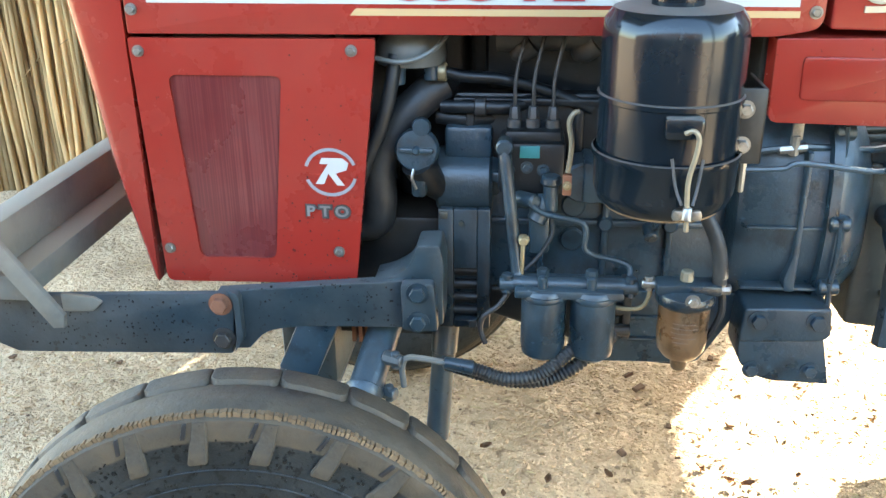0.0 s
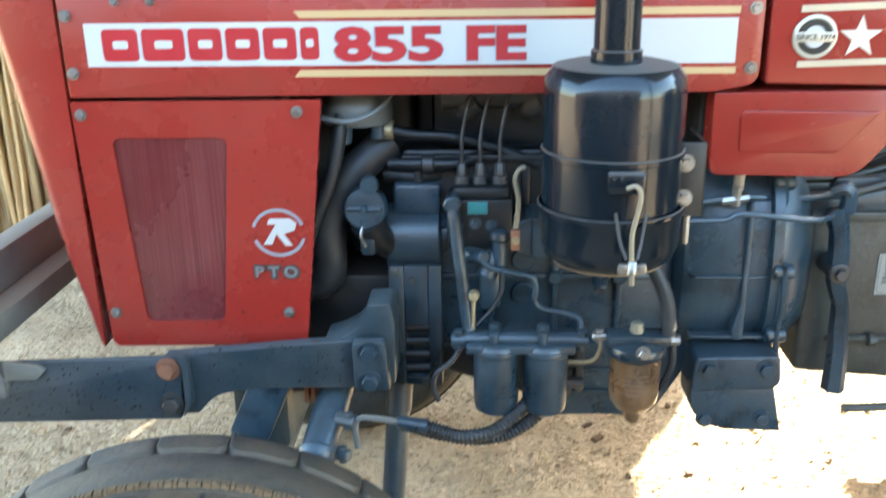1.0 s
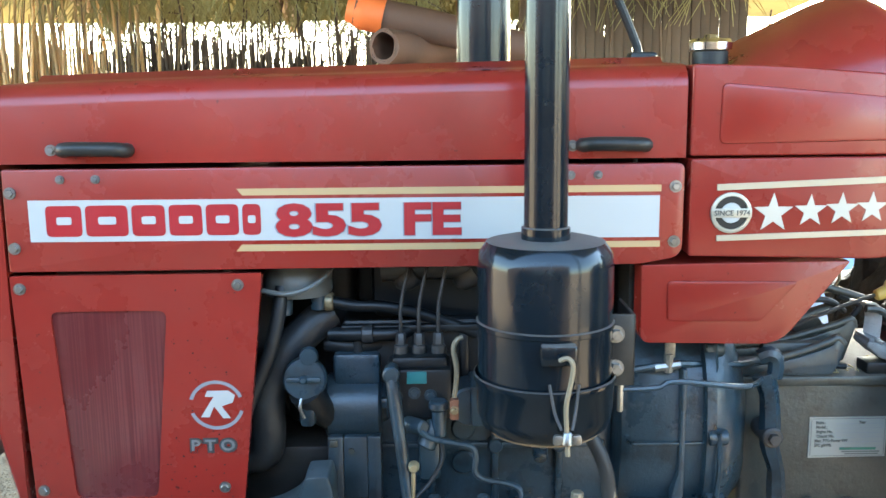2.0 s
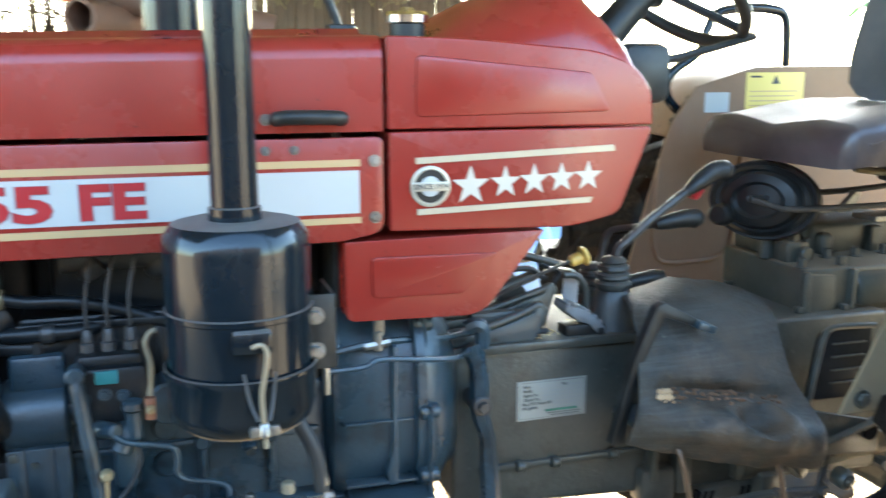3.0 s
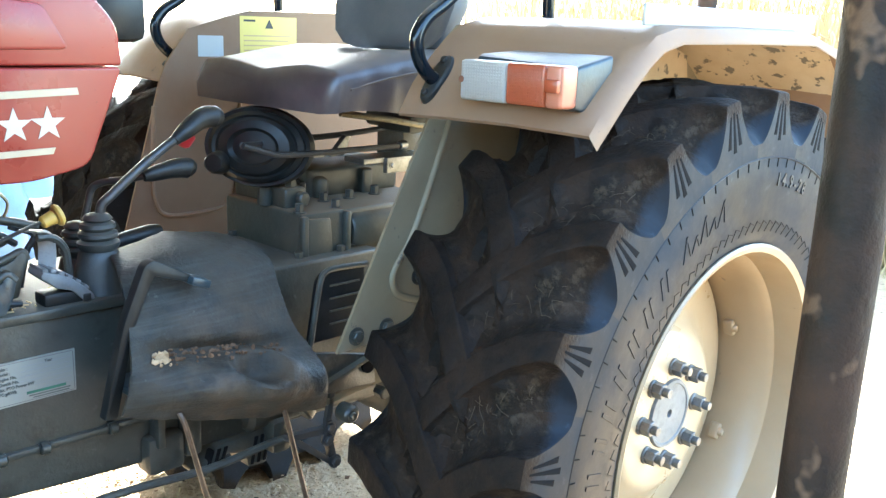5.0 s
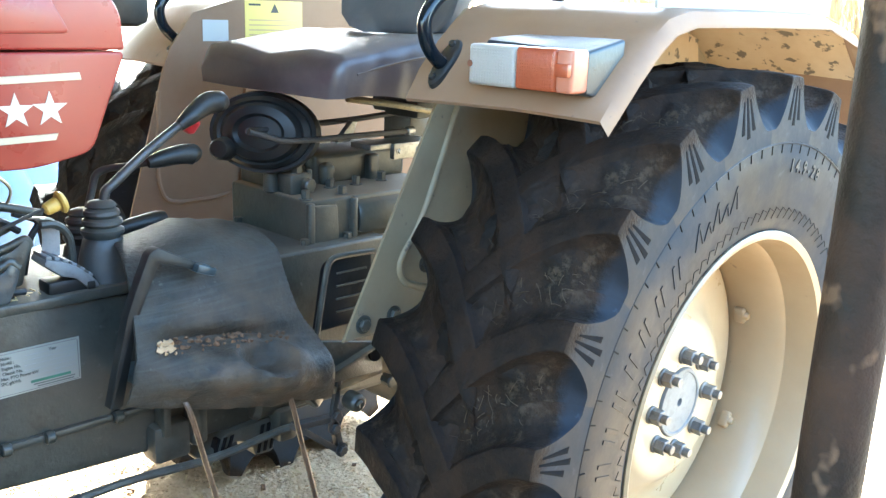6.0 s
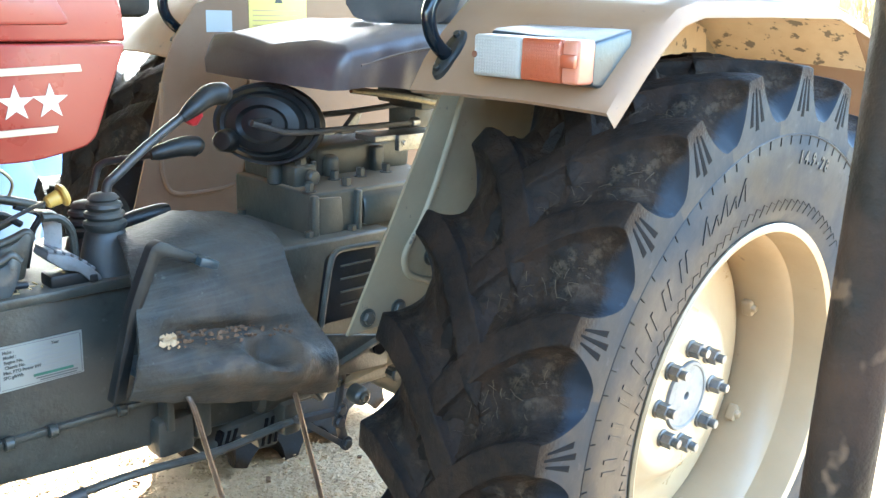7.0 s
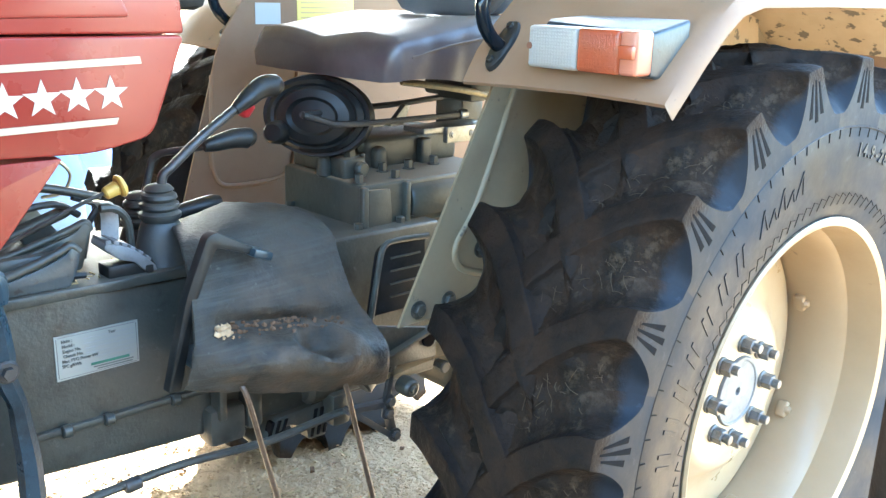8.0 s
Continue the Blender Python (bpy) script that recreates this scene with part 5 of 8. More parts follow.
part("bolt", bolt(bmesh.new(), (-1.762, -0.305, 0.935), NEAR, 0.005, 0.006), BRASS, lever)
# pipes over the block
slant = hose("oil_pipe", [(-1.862, -0.295, 0.985), (-1.858, -0.30, 0.96), (-1.848, -0.305, 0.88), (-1.838, -0.31, 0.80), (-1.835, -0.318, 0.775)], 0.0105, BLUE, seg=12)
bm = bmesh.new()
cyl(bm, (-1.862, -0.305, 0.993), (-1.862, -0.265, 0.993), 0.014, 0.012, 12, 0.003)
part("banjo_union", bm, BLUE, slant)
hose("fuel_pipe", [(-1.822, -0.300, 0.905), (-1.80, -0.303, 0.888), (-1.763, -0.303, 0.879), (-1.735, -0.303, 0.872), (-1.728, -0.303, 0.855), (-1.729, -0.303, 0.83), (-1.715, -0.303, 0.817), (-1.675, -0.305, 0.809), (-1.657, -0.31, 0.80), (-1.655, -0.318, 0.775)], 0.0048, BLUE, seg=10, n=7)
hose("thin_hose", [(-1.785, -0.29, 0.885), (-1.782, -0.295, 0.85), (-1.80, -0.30, 0.815), (-1.825, -0.31, 0.79)], 0.0035, HOSE, seg=6)
hose("drain_hose", [(-1.845, -0.325, 0.765), (-1.865, -0.33, 0.735), (-1.89, -0.335, 0.715), (-1.895, -0.335, 0.69), (-1.887, -0.335, 0.665)], 0.0045, HOSE, seg=8)
bm = bmesh.new()
cyl(bm, (-1.828, -0.31, 0.845), (-1.828, -0.325, 0.845), 0.010, 0.008, 10, 0.002)
cyl(bm, (-1.830, -0.318, 0.78), (-1.828, -0.318, 0.845), 0.0035, seg=8)
part("bleed_screw", bm, BRASS, tractor, "brass bleed fitting")
# twin fuel filters under one head
bm = bmesh.new()
cyl(bm, (-1.846, -0.322, 0.772), (-1.66, -0.322, 0.772), 0.0145, 0.0145, 16, 0.003)
prism(bm, fillet([(-1.84, 0.757), (-1.84, 0.772), (-1.665, 0.772), (-1.665, 0.757)], 0.004, 2), -0.352, -0.28, 0.004)
for x in (-1.792, -1.712):
    cyl(bm, (x, -0.325, 0.757), (x, -0.325, 0.770), 0.036, 0.034, 24, 0.003)
head = part("filter_head", bm, BLUE, tractor, "dark blue twin filter head")
for x in (-1.792, -1.712):
    bm = bmesh.new()
    lathe(bm, [(0.030, 0.762), (0.0385, 0.761), (0.0395, 0.757), (0.0385, 0.753), (0.0368, 0.751), (0.0366, 0.664), (0.0345, 0.652), (0.026, 0.645), (0.004, 0.643)], (x, -0.325, 0), "z", 32)
    part("filter_canister", bm, BLUE, head, "blue-grey spin-on filter canister")
for x in (-1.795, -1.717):
    bm = bmesh.new()
    cyl(bm, (x, -0.338, 0.758), (x, -0.338, 0.792), 0.0075, seg=10, r=0.002)
    cyl(bm, (x, -0.325, 0.784), (x, -0.325, 0.800), 0.010, seg=6, r=0.001)
    part("filter_bolt", bm, BLUE, head)
for x in (-1.853, -1.654):
    bm = bmesh.new()
    cyl(bm, (x - 0.012, -0.325, 0.772), (x + 0.012, -0.325, 0.772), 0.012, seg=12, r=0.002)
    cyl(bm, (x, -0.325, 0.755), (x, -0.325, 0.79), 0.009, seg=10, r=0.002)
    part("union", bm, BLUE, head)
hose("copper_pipe", [(-1.626, -0.345, 0.785), (-1.627, -0.345, 0.765), (-1.637, -0.342, 0.745), (-1.66, -0.335, 0.738), (-1.69, -0.325, 0.738)], 0.0035, BRASS, seg=8, label="thin copper fuel pipe")
bm = bmesh.new()
cyl(bm, (-1.640, -0.345, 0.789), (-1.610, -0.345, 0.789), 0.008, seg=10, r=0.002)
cyl(bm, (-1.628, -0.345, 0.778), (-1.628, -0.345, 0.802), 0.0075, seg=6, r=0.001)
part("pipe_union", bm, STEEL, tractor)
# sediment bowl filter
bm = bmesh.new()
lathe(bm, [(0.043, 0.764), (0.046, 0.768), (0.0465, 0.776), (0.044, 0.783), (0.030, 0.788), (0.004, 0.789)], (-1.572, -0.355, 0), "z", 28)
box(bm, (-1.62, -0.375, 0.782), (-1.52, -0.335, 0.800), 0.004)
shead = part("separator_head", bm, BLUE, tractor)
bm = bmesh.new()
lathe(bm, [(0.0405, 0.766), (0.0405, 0.760), (0.0395, 0.70), (0.0375, 0.684), (0.028, 0.671), (0.014, 0.668), (0.0135, 0.652), (0.011, 0.645), (0.003, 0.644)], (-1.572, -0.355, 0), "z", 28)
bowl = part("sediment_bowl", bm, AMBERBOWL, shead, "stained amber sediment bowl")
for z, a0, a1 in ((0.742, -0.55, 0.35), (0.734, -0.60, 0.45), (0.726, -0.60, 0.20), (0.718, -0.55, 0.42), (0.710, -0.50, 0.10)):
    bm = bmesh.new()
    tube(bm, [(-1.572 + 0.0402 * math.sin(a), -0.355 - 0.0402 * math.cos(a), z) for a in np.linspace(a0, a1, 9)], 0.0006, 5, 1)
    part("bowl_bar", bm, RUSTBAR, bowl)
bm = bmesh.new()
cyl(bm, (-1.572, -0.355, 0.80), (-1.572, -0.355, 0.818), 0.011, 0.010, 8, 0.002)
part("bleed_cap", bm, CREAMROD, shead, "white plastic cap")
part("bolt", bolt(bmesh.new(), (-1.568, -0.398, 0.785), NEAR, 0.008, 0.009), STEEL, shead)
hose("separator_hose", [(-1.565, -0.35, 0.93), (-1.548, -0.355, 0.90), (-1.534, -0.36, 0.87), (-1.526, -0.36, 0.84), (-1.523, -0.36, 0.80)], 0.0115, HOSE)
bm = bmesh.new()
cyl(bm, (-1.523, -0.36, 0.828), (-1.521, -0.36, 0.808), 0.010, 0.011, 12, 0.002)
cyl(bm, (-1.520, -0.36, 0.806), (-1.519, -0.36, 0.785), 0.0075, 0.0075, 8, 0.001)
cyl(bm, (-1.535, -0.36, 0.790), (-1.505, -0.36, 0.790), 0.009, 0.009, 8, 0.002)
part("hose_end", bm, STEEL, tractor)
hose("bowl_hose", [(-1.515, -0.345, 0.785), (-1.512, -0.345, 0.74), (-1.53, -0.34, 0.69), (-1.555, -0.33, 0.665)], 0.006, HOSE, seg=8)
# lift eye on the block
bm = bmesh.new()
box(bm, (-1.64, -0.215, 0.855), (-1.60, -0.19, 0.875), 0.004)
cyl(bm, (-1.615, -0.21, 0.835), (-1.615, -0.235, 0.82), 0.014, 0.012, 12, 0.003)
tube(bm, [(-1.612, -0.235, 0.838 + 0.0), (-1.603, -0.238, 0.853), (-1.607, -0.24, 0.868), (-1.615, -0.238, 0.855), (-1.612, -0.235, 0.838)], 0.0035, 6, 4)
part("drain_tap", bm, BLUE, block)
# hydraulic pump with pipes, low behind filters
bm = bmesh.new()
box(bm, (-1.655, -0.25, 0.635), (-1.64, -0.17, 0.735), 0.004)
cyl(bm, (-1.70, -0.24, 0.69), (-1.64, -0.24, 0.69), 0.011, seg=10, r=0.002)
cyl(bm, (-1.71, -0.25, 0.655), (-1.64, -0.25, 0.655), 0.011, seg=10, r=0.002)
part("hydraulic_pump", bm, DARKSTEEL, tractor)
bm = bmesh.new()
prism(bm, fillet([(-1.74, 0.71), (-1.455, 0.71), (-1.460, 0.660), (-1.512, 0.570), (-1.690, 0.566), (-1.735, 0.610)], [0.004, 0.004, 0.01, 0.015, 0.015, 0.02], 4), -0.205, 0.12, 0.008, 3)
casing = part("pump_casing", bm, BLUE, tractor, "dark blue lower engine casing")
for z in (0.612, 0.655):
    bm = bmesh.new()
    box(bm, (-1.70, -0.212, z), (-1.52, -0.20, z + 0.008), 0.003)
    part("casting_rib", bm, BLUE, casing)
for pts in ([(-1.93, -0.352, 0.632), (-1.89, -0.355, 0.622), (-1.85, -0.36, 0.613), (-1.80, -0.36, 0.622), (-1.765, -0.35, 0.645), (-1.73, -0.32, 0.665), (-1.70, -0.27, 0.67)],
            [(-1.93, -0.335, 0.616), (-1.88, -0.34, 0.604), (-1.83, -0.345, 0.600), (-1.78, -0.345, 0.607), (-1.74, -0.335, 0.625), (-1.70, -0.30, 0.645), (-1.67, -0.26, 0.65)]):
    hose("corrugated_hose", pts, 0.0112, HOSE, seg=12, n=14, label="black corrugated protective hose", ribs=0.0012)
hose("steering_pipe", [(-2.022, -0.36, 0.59), (-2.024, -0.362, 0.63), (-2.015, -0.362, 0.646), (-1.99, -0.36, 0.645), (-1.95, -0.357, 0.637), (-1.91, -0.355, 0.63)], 0.0055, GREYPAINT, seg=8)
bm = bmesh.new()
cyl(bm, (-1.955, -0.357, 0.638), (-1.905, -0.355, 0.628), 0.010, 0.013, 10, 0.002)
cyl(bm, (-1.955, -0.338, 0.622), (-1.905, -0.338, 0.612), 0.010, 0.013, 10, 0.002)
part("hose_ferrule", bm, BLUE, tractor)

# front axle, steering cylinder, kingpins
bm = bmesh.new()
box(bm, (-2.30, -0.46, 0.40), (-2.20, 0.46, 0.50), 0.012)
box(bm, (-2.28, -0.20, 0.48), (-2.17, 0.20, 0.68), 0.02)
axle = part("front_axle", bm, RAIL, tractor, "dark blue front axle beam")
for s in (-1, 1):
    bm = bmesh.new()
    prism(bm, fillet([(-2.245, 0.60), (-2.205, 0.690), (-2.135, 0.690), (-2.178, 0.585)], 0.006, 2), s * 0.335, s * 0.20, 0.004)
    part("axle_arm", bm, BLUE, axle)
    bm = bmesh.new()
    cyl(bm, (-2.25, s * 0.47, 0.30), (-2.25, s * 0.47, 0.56), 0.035, seg=16, r=0.005)
    cyl(bm, (-2.20, s * 0.45, 0.40), (-2.15, s * 0.66, 0.412), 0.03, seg=14, r=0.004)
    part("kingpin", bm, BLUE, axle)
bm = bmesh.new()
cyl(bm, (-2.055, -0.25, 0.69), (-2.085, -0.385, 0.595), 0.029, 0.029, 20, 0.004)
cyl(bm, (-2.085, -0.38, 0.597), (-2.088, -0.40, 0.585), 0.033, 0.031, 20, 0.004)
ram = part("steering_cylinder", bm, BLUE, tractor, "dark blue steering cylinder")
for p in ((-2.035, -0.36, 0.64), (-2.045, -0.375, 0.585)):
    bm = bmesh.new()
    cyl(bm, Vector(p) + Vector((-0.02, 0.01, 0)), Vector(p) + Vector((0.012, -0.005, 0)), 0.013, 0.011, 8, 0.002)
    cyl(bm, Vector(p) + Vector((0.0, 0.0, -0.015)), Vector(p) + Vector((0.0, 0, 0.015)), 0.008, 0.008, 8, 0.002)
    part("port_union", bm, RAIL, ram)
bm = bmesh.new()
cyl(bm, (-1.965, -0.16, 0.66), (-1.985, -0.20, 0.38), 0.022, 0.022, 16, 0.003)
cyl(bm, (-1.962, -0.15, 0.70), (-1.972, -0.175, 0.555), 0.0245, 0.0245, 16, 0.003)
part("drag_strut", bm, RAIL, tractor, "dark strut under the engine")
for i in range(4):
    bm = bmesh.new()
    box(bm, (-2.135 + i * 0.012, -0.23, 0.60), (-2.128 + i * 0.012, -0.12, 0.69), 0.001)
    part("pivot_shim", bm, RUST, axle)

# bell housing: squared barrel with flange, ribs and bolts
def barrel_ring(x, hy, z0, z1, r):
    out = fillet([(-hy, z0), (-hy, z1), (hy, z1), (hy, z0)], r, 6)
    return [(x, y, z) for y, z in out]


bm = bmesh.new()
loft(bm, [barrel_ring(x, hy, z0, z1, r) for x, hy, z0, z1, r in ((-1.487, 0.19, 0.70, 1.03, 0.15), (-1.478, 0.228, 0.675, 1.05, 0.17), (-1.462, 0.240, 0.665, 1.06, 0.18), (-1.385, 0.243, 0.662, 1.06, 0.18), (-1.345, 0.245, 0.66, 1.06, 0.18), (-1.343, 0.262, 0.65, 1.07, 0.19), (-1.327, 0.262, 0.65, 1.07, 0.19), (-1.325, 0.248, 0.66, 1.06, 0.18), (-1.310, 0.246, 0.662, 1.055, 0.18), (-1.290, 0.232, 0.67, 1.04, 0.17), (-1.265, 0.20, 0.69, 1.01, 0.15), (-1.245, 0.16, 0.70, 0.97, 0.10))])
bell = part("bell_housing", bm, BLUE, tractor, "dark blue clutch bell housing")
for z in (0.850, 0.742):
    bm = bmesh.new()
    box(bm, (-1.463, -0.249, z - 0.003), (-1.325, -0.22, z + 0.003), 0.002)
    part("casting_rib", bm, BLUE, bell)
bm = bmesh.new()
prism(bm, fillet([(-1.392, 0.738), (-1.396, 0.76), (-1.386, 0.80), (-1.384, 0.98), (-1.376, 0.98), (-1.376, 0.738)], 0.003, 2), -0.252, -0.22, 0.003)
part("casting_rib", bm, BLUE, bell)
for z, yb in ((1.005, -0.215), (0.865, -0.257), (0.75, -0.252)):
    bm = bmesh.new()
    cyl(bm, (-1.340, yb, z), (-1.306, yb, z), 0.015, 0.013, 10, 0.003)
    part("flange_bolt", bm, BLUE, bell)
    bm = bmesh.new()
    tube(bm, [(-1.325, yb - 0.010, z + 0.012), (-1.322, yb - 0.012, z - 0.05), (-1.325, yb - 0.008, z - 0.10)], 0.005, 6, 3)
    part("bolt_web", bm, BLUE, bell)
bm = bmesh.new()
prism(bm, fillet([(-1.462, 0.664), (-1.325, 0.668), (-1.306, 0.582), (-1.418, 0.585), (-1.462, 0.618)], [0.004, 0.004, 0.004, 0.03, 0.02], 5), -0.282, -0.20, 0.006, 3)
prism(bm, fillet([(-1.460, 0.722), (-1.320, 0.726), (-1.315, 0.676), (-1.327, 0.664), (-1.464, 0.658)], 0.008, 3), -0.286, -0.21, 0.005, 3)
foot = part("step_bracket", bm, BLUE, tractor, "dark blue step bracket bolted below the housing")
bolts("bolt", [(-1.435, -0.286, 0.700), (-1.341, -0.286, 0.701)], BLUE, foot, r=0.013, h=0.011)
bolts("bolt", [(-1.436, -0.282, 0.606), (-1.340, -0.282, 0.607)], BLUE, foot, r=0.011, h=0.009)
# control rods
hose("control_rod", [(-1.516, -0.373, 0.989), (-1.455, -0.368, 0.990), (-1.425, -0.360, 0.996), (-1.30, -0.31, 0.970), (-1.225, -0.19, 0.945)], 0.0045, BLUE, seg=8, n=5)
bm = bmesh.new()
cyl(bm, (-1.513, -0.372, 1.002), (-1.513, -0.374, 0.955), 0.006, 0.005, 8, 0.001)
part("rod_joint", bm, STEEL, tractor)
hose("fuel_return_pipe", [(-1.50, -0.25, 0.975), (-1.40, -0.235, 0.985), (-1.28, -0.20, 0.972), (-1.22, -0.15, 0.965)], 0.006, BLUE, seg=8)
bm = bmesh.new()
cyl(bm, (-1.405, -0.238, 1.005), (-1.405, -0.238, 0.972), 0.008, seg=8, r=0.001)
cyl(bm, (-1.43, -0.24, 0.981), (-1.385, -0.235, 0.985), 0.008, seg=8, r=0.001)
box(bm, (-1.412, -0.242, 0.998), (-1.395, -0.236, 1.04), 0.001)
part("tap_fitting", bm, STEEL, tractor, "zinc fuel tap fitting")

# gearbox
bm = bmesh.new()
prism(bm, fillet([(-1.25, 0.925), (-0.80, 0.915), (-0.60, 0.93), (-0.30, 0.93), (-0.30, 0.58), (-0.80, 0.60), (-1.02, 0.612), (-1.25, 0.63)], 0.012, 3), -0.149, 0.149, 0.012, 3)
gearbox = part("gearbox", bm, GEAR, tractor, "dark grey cast gearbox")
bm = bmesh.new()
box(bm, (-1.262, -0.162, 0.918), (-0.86, 0.162, 0.936), 0.004)
part("top_plate", bm, GEAR, gearbox)
bm = bmesh.new()
box(bm, (-1.20, -0.158, 0.689), (-0.62, -0.14, 0.702), 0.004)
part("casting_seam", bm, GEAR, gearbox)
for x in (-1.12, -1.05, -0.93):
    bm = bmesh.new()
    cyl(bm, (x - 0.008, -0.158, 0.696), (x + 0.008, -0.158, 0.696), 0.011, seg=10, r=0.002)
    part("seam_lug", bm, GEAR, gearbox)
bm = bmesh.new()
prism(bm, [(-1.126, 0.8575), (-0.987, 0.8575), (-0.988, 0.783), (-1.126, 0.7815)], -0.1515, -0.148)
dplate = part("data_plate", bm, PLATE, tractor, "aluminium data plate with fine lettering")
for i, w in enumerate(("Make :", "Model :", "Engine No.", "Chassis No.", "Max. PTO Power kW", "SFC g/kWh")):
    text_part("plate_words", w, 0.0078, on_side(-1.117 + len(w) * 0.0018, -0.1524, 0.8475 - i * 0.0085), PLATEINK, dplate, 0.00018, 0.85, 0.0005)
text_part("plate_words", "Year", 0.0078, on_side(-1.032, -0.1524, 0.8475), PLATEINK, dplate, 0.00018, 0.85, 0.0005)
for i in range(6):
    bm = bmesh.new()
    box(bm, (-1.078 + (0.012 if i > 3 else 0), -0.1519, 0.8447 - i * 0.0085), (-0.994, -0.150, 0.8452 - i * 0.0085))
    part("plate_line", bm, GREYINK, dplate)
for i, (x0, x1) in enumerate(((-1.06, -1.00), (-1.066, -0.998), (-1.07, -1.005))):
    bm = bmesh.new()
    box(bm, (x0, -0.1522, 0.7875 + i * 0.0042), (x1, -0.150, (0.7920 if i == 2 else 0.7895) + i * 0.0042))
    part("plate_bar", bm, GREENINK if i == 2 else PLATEINK, dplate)
for x in (-1.1225, -0.9905):
    bm = bmesh.new()
    box(bm, (x - 0.0005, -0.1519, 0.786), (x + 0.0005, -0.150, 0.8535))
    part("plate_line", bm, PLATEINK, dplate)
for z in (0.785, 0.8545):
    bm = bmesh.new()
    box(bm, (-1.121, -0.1518, z - 0.0004), (-0.992, -0.150, z + 0.0004))
    part("plate_line", bm, PLATEINK, dplate)
# clutch lever on the housing side
bm = bmesh.new()
tube(bm, [(-1.232, -0.20, 0.955), (-1.222, -0.205, 0.92), (-1.218, -0.205, 0.87), (-1.217, -0.205, 0.83), (-1.205, -0.205, 0.79), (-1.200, -0.20, 0.75), (-1.195, -0.20, 0.69), (-1.195, -0.20, 0.62)], [0.02, 0.016, 0.018, 0.016, 0.014, 0.016, 0.018, 0.02], 6, 3)
clutch = part("clutch_lever", bm, BLUE, tractor, "dark blue clutch release lever")
bm = bmesh.new()
cyl(bm, (-1.218, -0.225, 0.848), (-1.218, -0.16, 0.848), 0.018, seg=16, r=0.003)
cyl(bm, (-1.218, -0.235, 0.848), (-1.218, -0.22, 0.848), 0.010, seg=6, r=0.001)
part("lever_pin", bm, DARKSTEEL, clutch)
bm = bmesh.new()
tube(bm, [(-1.24, -0.20, 0.985), (-1.225, -0.205, 0.992), (-1.213, -0.205, 0.98), (-1.215, -0.205, 0.95)], 0.014, 8, 3)
part("lever_head", bm, BLUE, clutch)

# casting details beside the mat
for k in range(9):
    bm = bmesh.new()
    box(bm, (-0.435 + k * 0.0085, -0.1535, 0.842), (-0.430 + k * 0.0085, -0.146, 0.852), 0.001)
    part("casting_mark", bm, GEAR, gearbox)
# black sheet stands in for the shaded recess between gearbox and fender
bm = bmesh.new()
prism(bm, fillet([(-0.578, 0.800), (-0.556, 0.935), (-0.500, 0.940), (-0.44, 0.940), (-0.44, 0.800)], [0.01, 0.02, 0.004, 0.004, 0.004], 4), -0.262, -0.250, 0.002)
recess = part("brake_guard", bm, OILYSHADE, tractor, "black sheet put in for the shade of a recess")
bm = bmesh.new()
tube(bm, [(-0.580, -0.268, 0.800), (-0.566, -0.268, 0.880), (-0.556, -0.268, 0.926), (-0.545, -0.268, 0.941), (-0.520, -0.268, 0.945), (-0.44, -0.268, 0.942)], 0.006, 8, 4)
part("guard_rim", bm, GEAR, recess)
bm = bmesh.new()
for k in range(4):
    box(bm, (-0.53, -0.2655, 0.83 + k * 0.026), (-0.455, -0.262, 0.834 + k * 0.026), 0.001)
part("guard_louvre", bm, GEAR, recess)

# ---- wheels ----
WZ = 0.645


def tyre_profile(yc, w, r_in, r_out, r_tread):
    """Closed cross section (radius, y) of a tyre carcass."""
    h = w / 2
    return [(r_in, yc - h * 0.86), (r_in + 0.03, yc - h * 0.93), (r_in + (r_out - r_in) * 0.45, yc - h), (0.548, yc - h), (0.580, yc - h * 0.955), (0.606, yc - h * 0.86), (r_tread - 0.010, yc - h * 0.72), (r_tread, yc - h * 0.5),
            (r_tread + 0.006, yc), (r_tread, yc + h * 0.5), (r_tread - 0.010, yc + h * 0.72), (0.606, yc + h * 0.86), (0.580, yc + h * 0.955), (0.548, yc + h), (r_in + (r_out - r_in) * 0.45, yc + h), (r_in + 0.03, yc + h * 0.93), (r_in, yc + h * 0.86)]


def curve(table, y):
    ys, vs = zip(*table)
    return float(np.interp(y, ys, vs))


PITCH = 2 * math.pi / 22
LUG_LINE = [(-0.190, -0.1), (-0.170, 0.1), (-0.145, 0.8), (-0.11, 2.5), (-0.07, 5.2), (-0.03, 8.8), (0.012, 13.4), (0.045, 17.5), (0.07, 20.5)]
LUG_TOP = [(-0.190, 0.6645), (-0.186, 0.6690), (-0.178, 0.6710), (-0.170, 0.6725), (-0.145, 0.674), (-0.07, 0.678), (0.0, 0.679), (0.05, 0.676)]
LUG_FLOOR = [(-0.190, 0.579), (-0.181, 0.589), (-0.1625, 0.609), (-0.136, 0.628), (-0.0945, 0.642), (-0.04, 0.648), (0.0, 0.650), (0.02, 0.648), (0.07, 0.640)]
LUG_HALF = [(-0.19, 0.0225), (-0.17, 0.0225), (-0.10, 0.026), (-0.03, 0.031), (0.012, 0.036), (0.035, 0.036), (0.06, 0.028)]
LUG_FLANK = [(-0.19, 0.052), (-0.17, 0.046), (-0.14, 0.042), (-0.08, 0.042), (0.07, 0.044)]


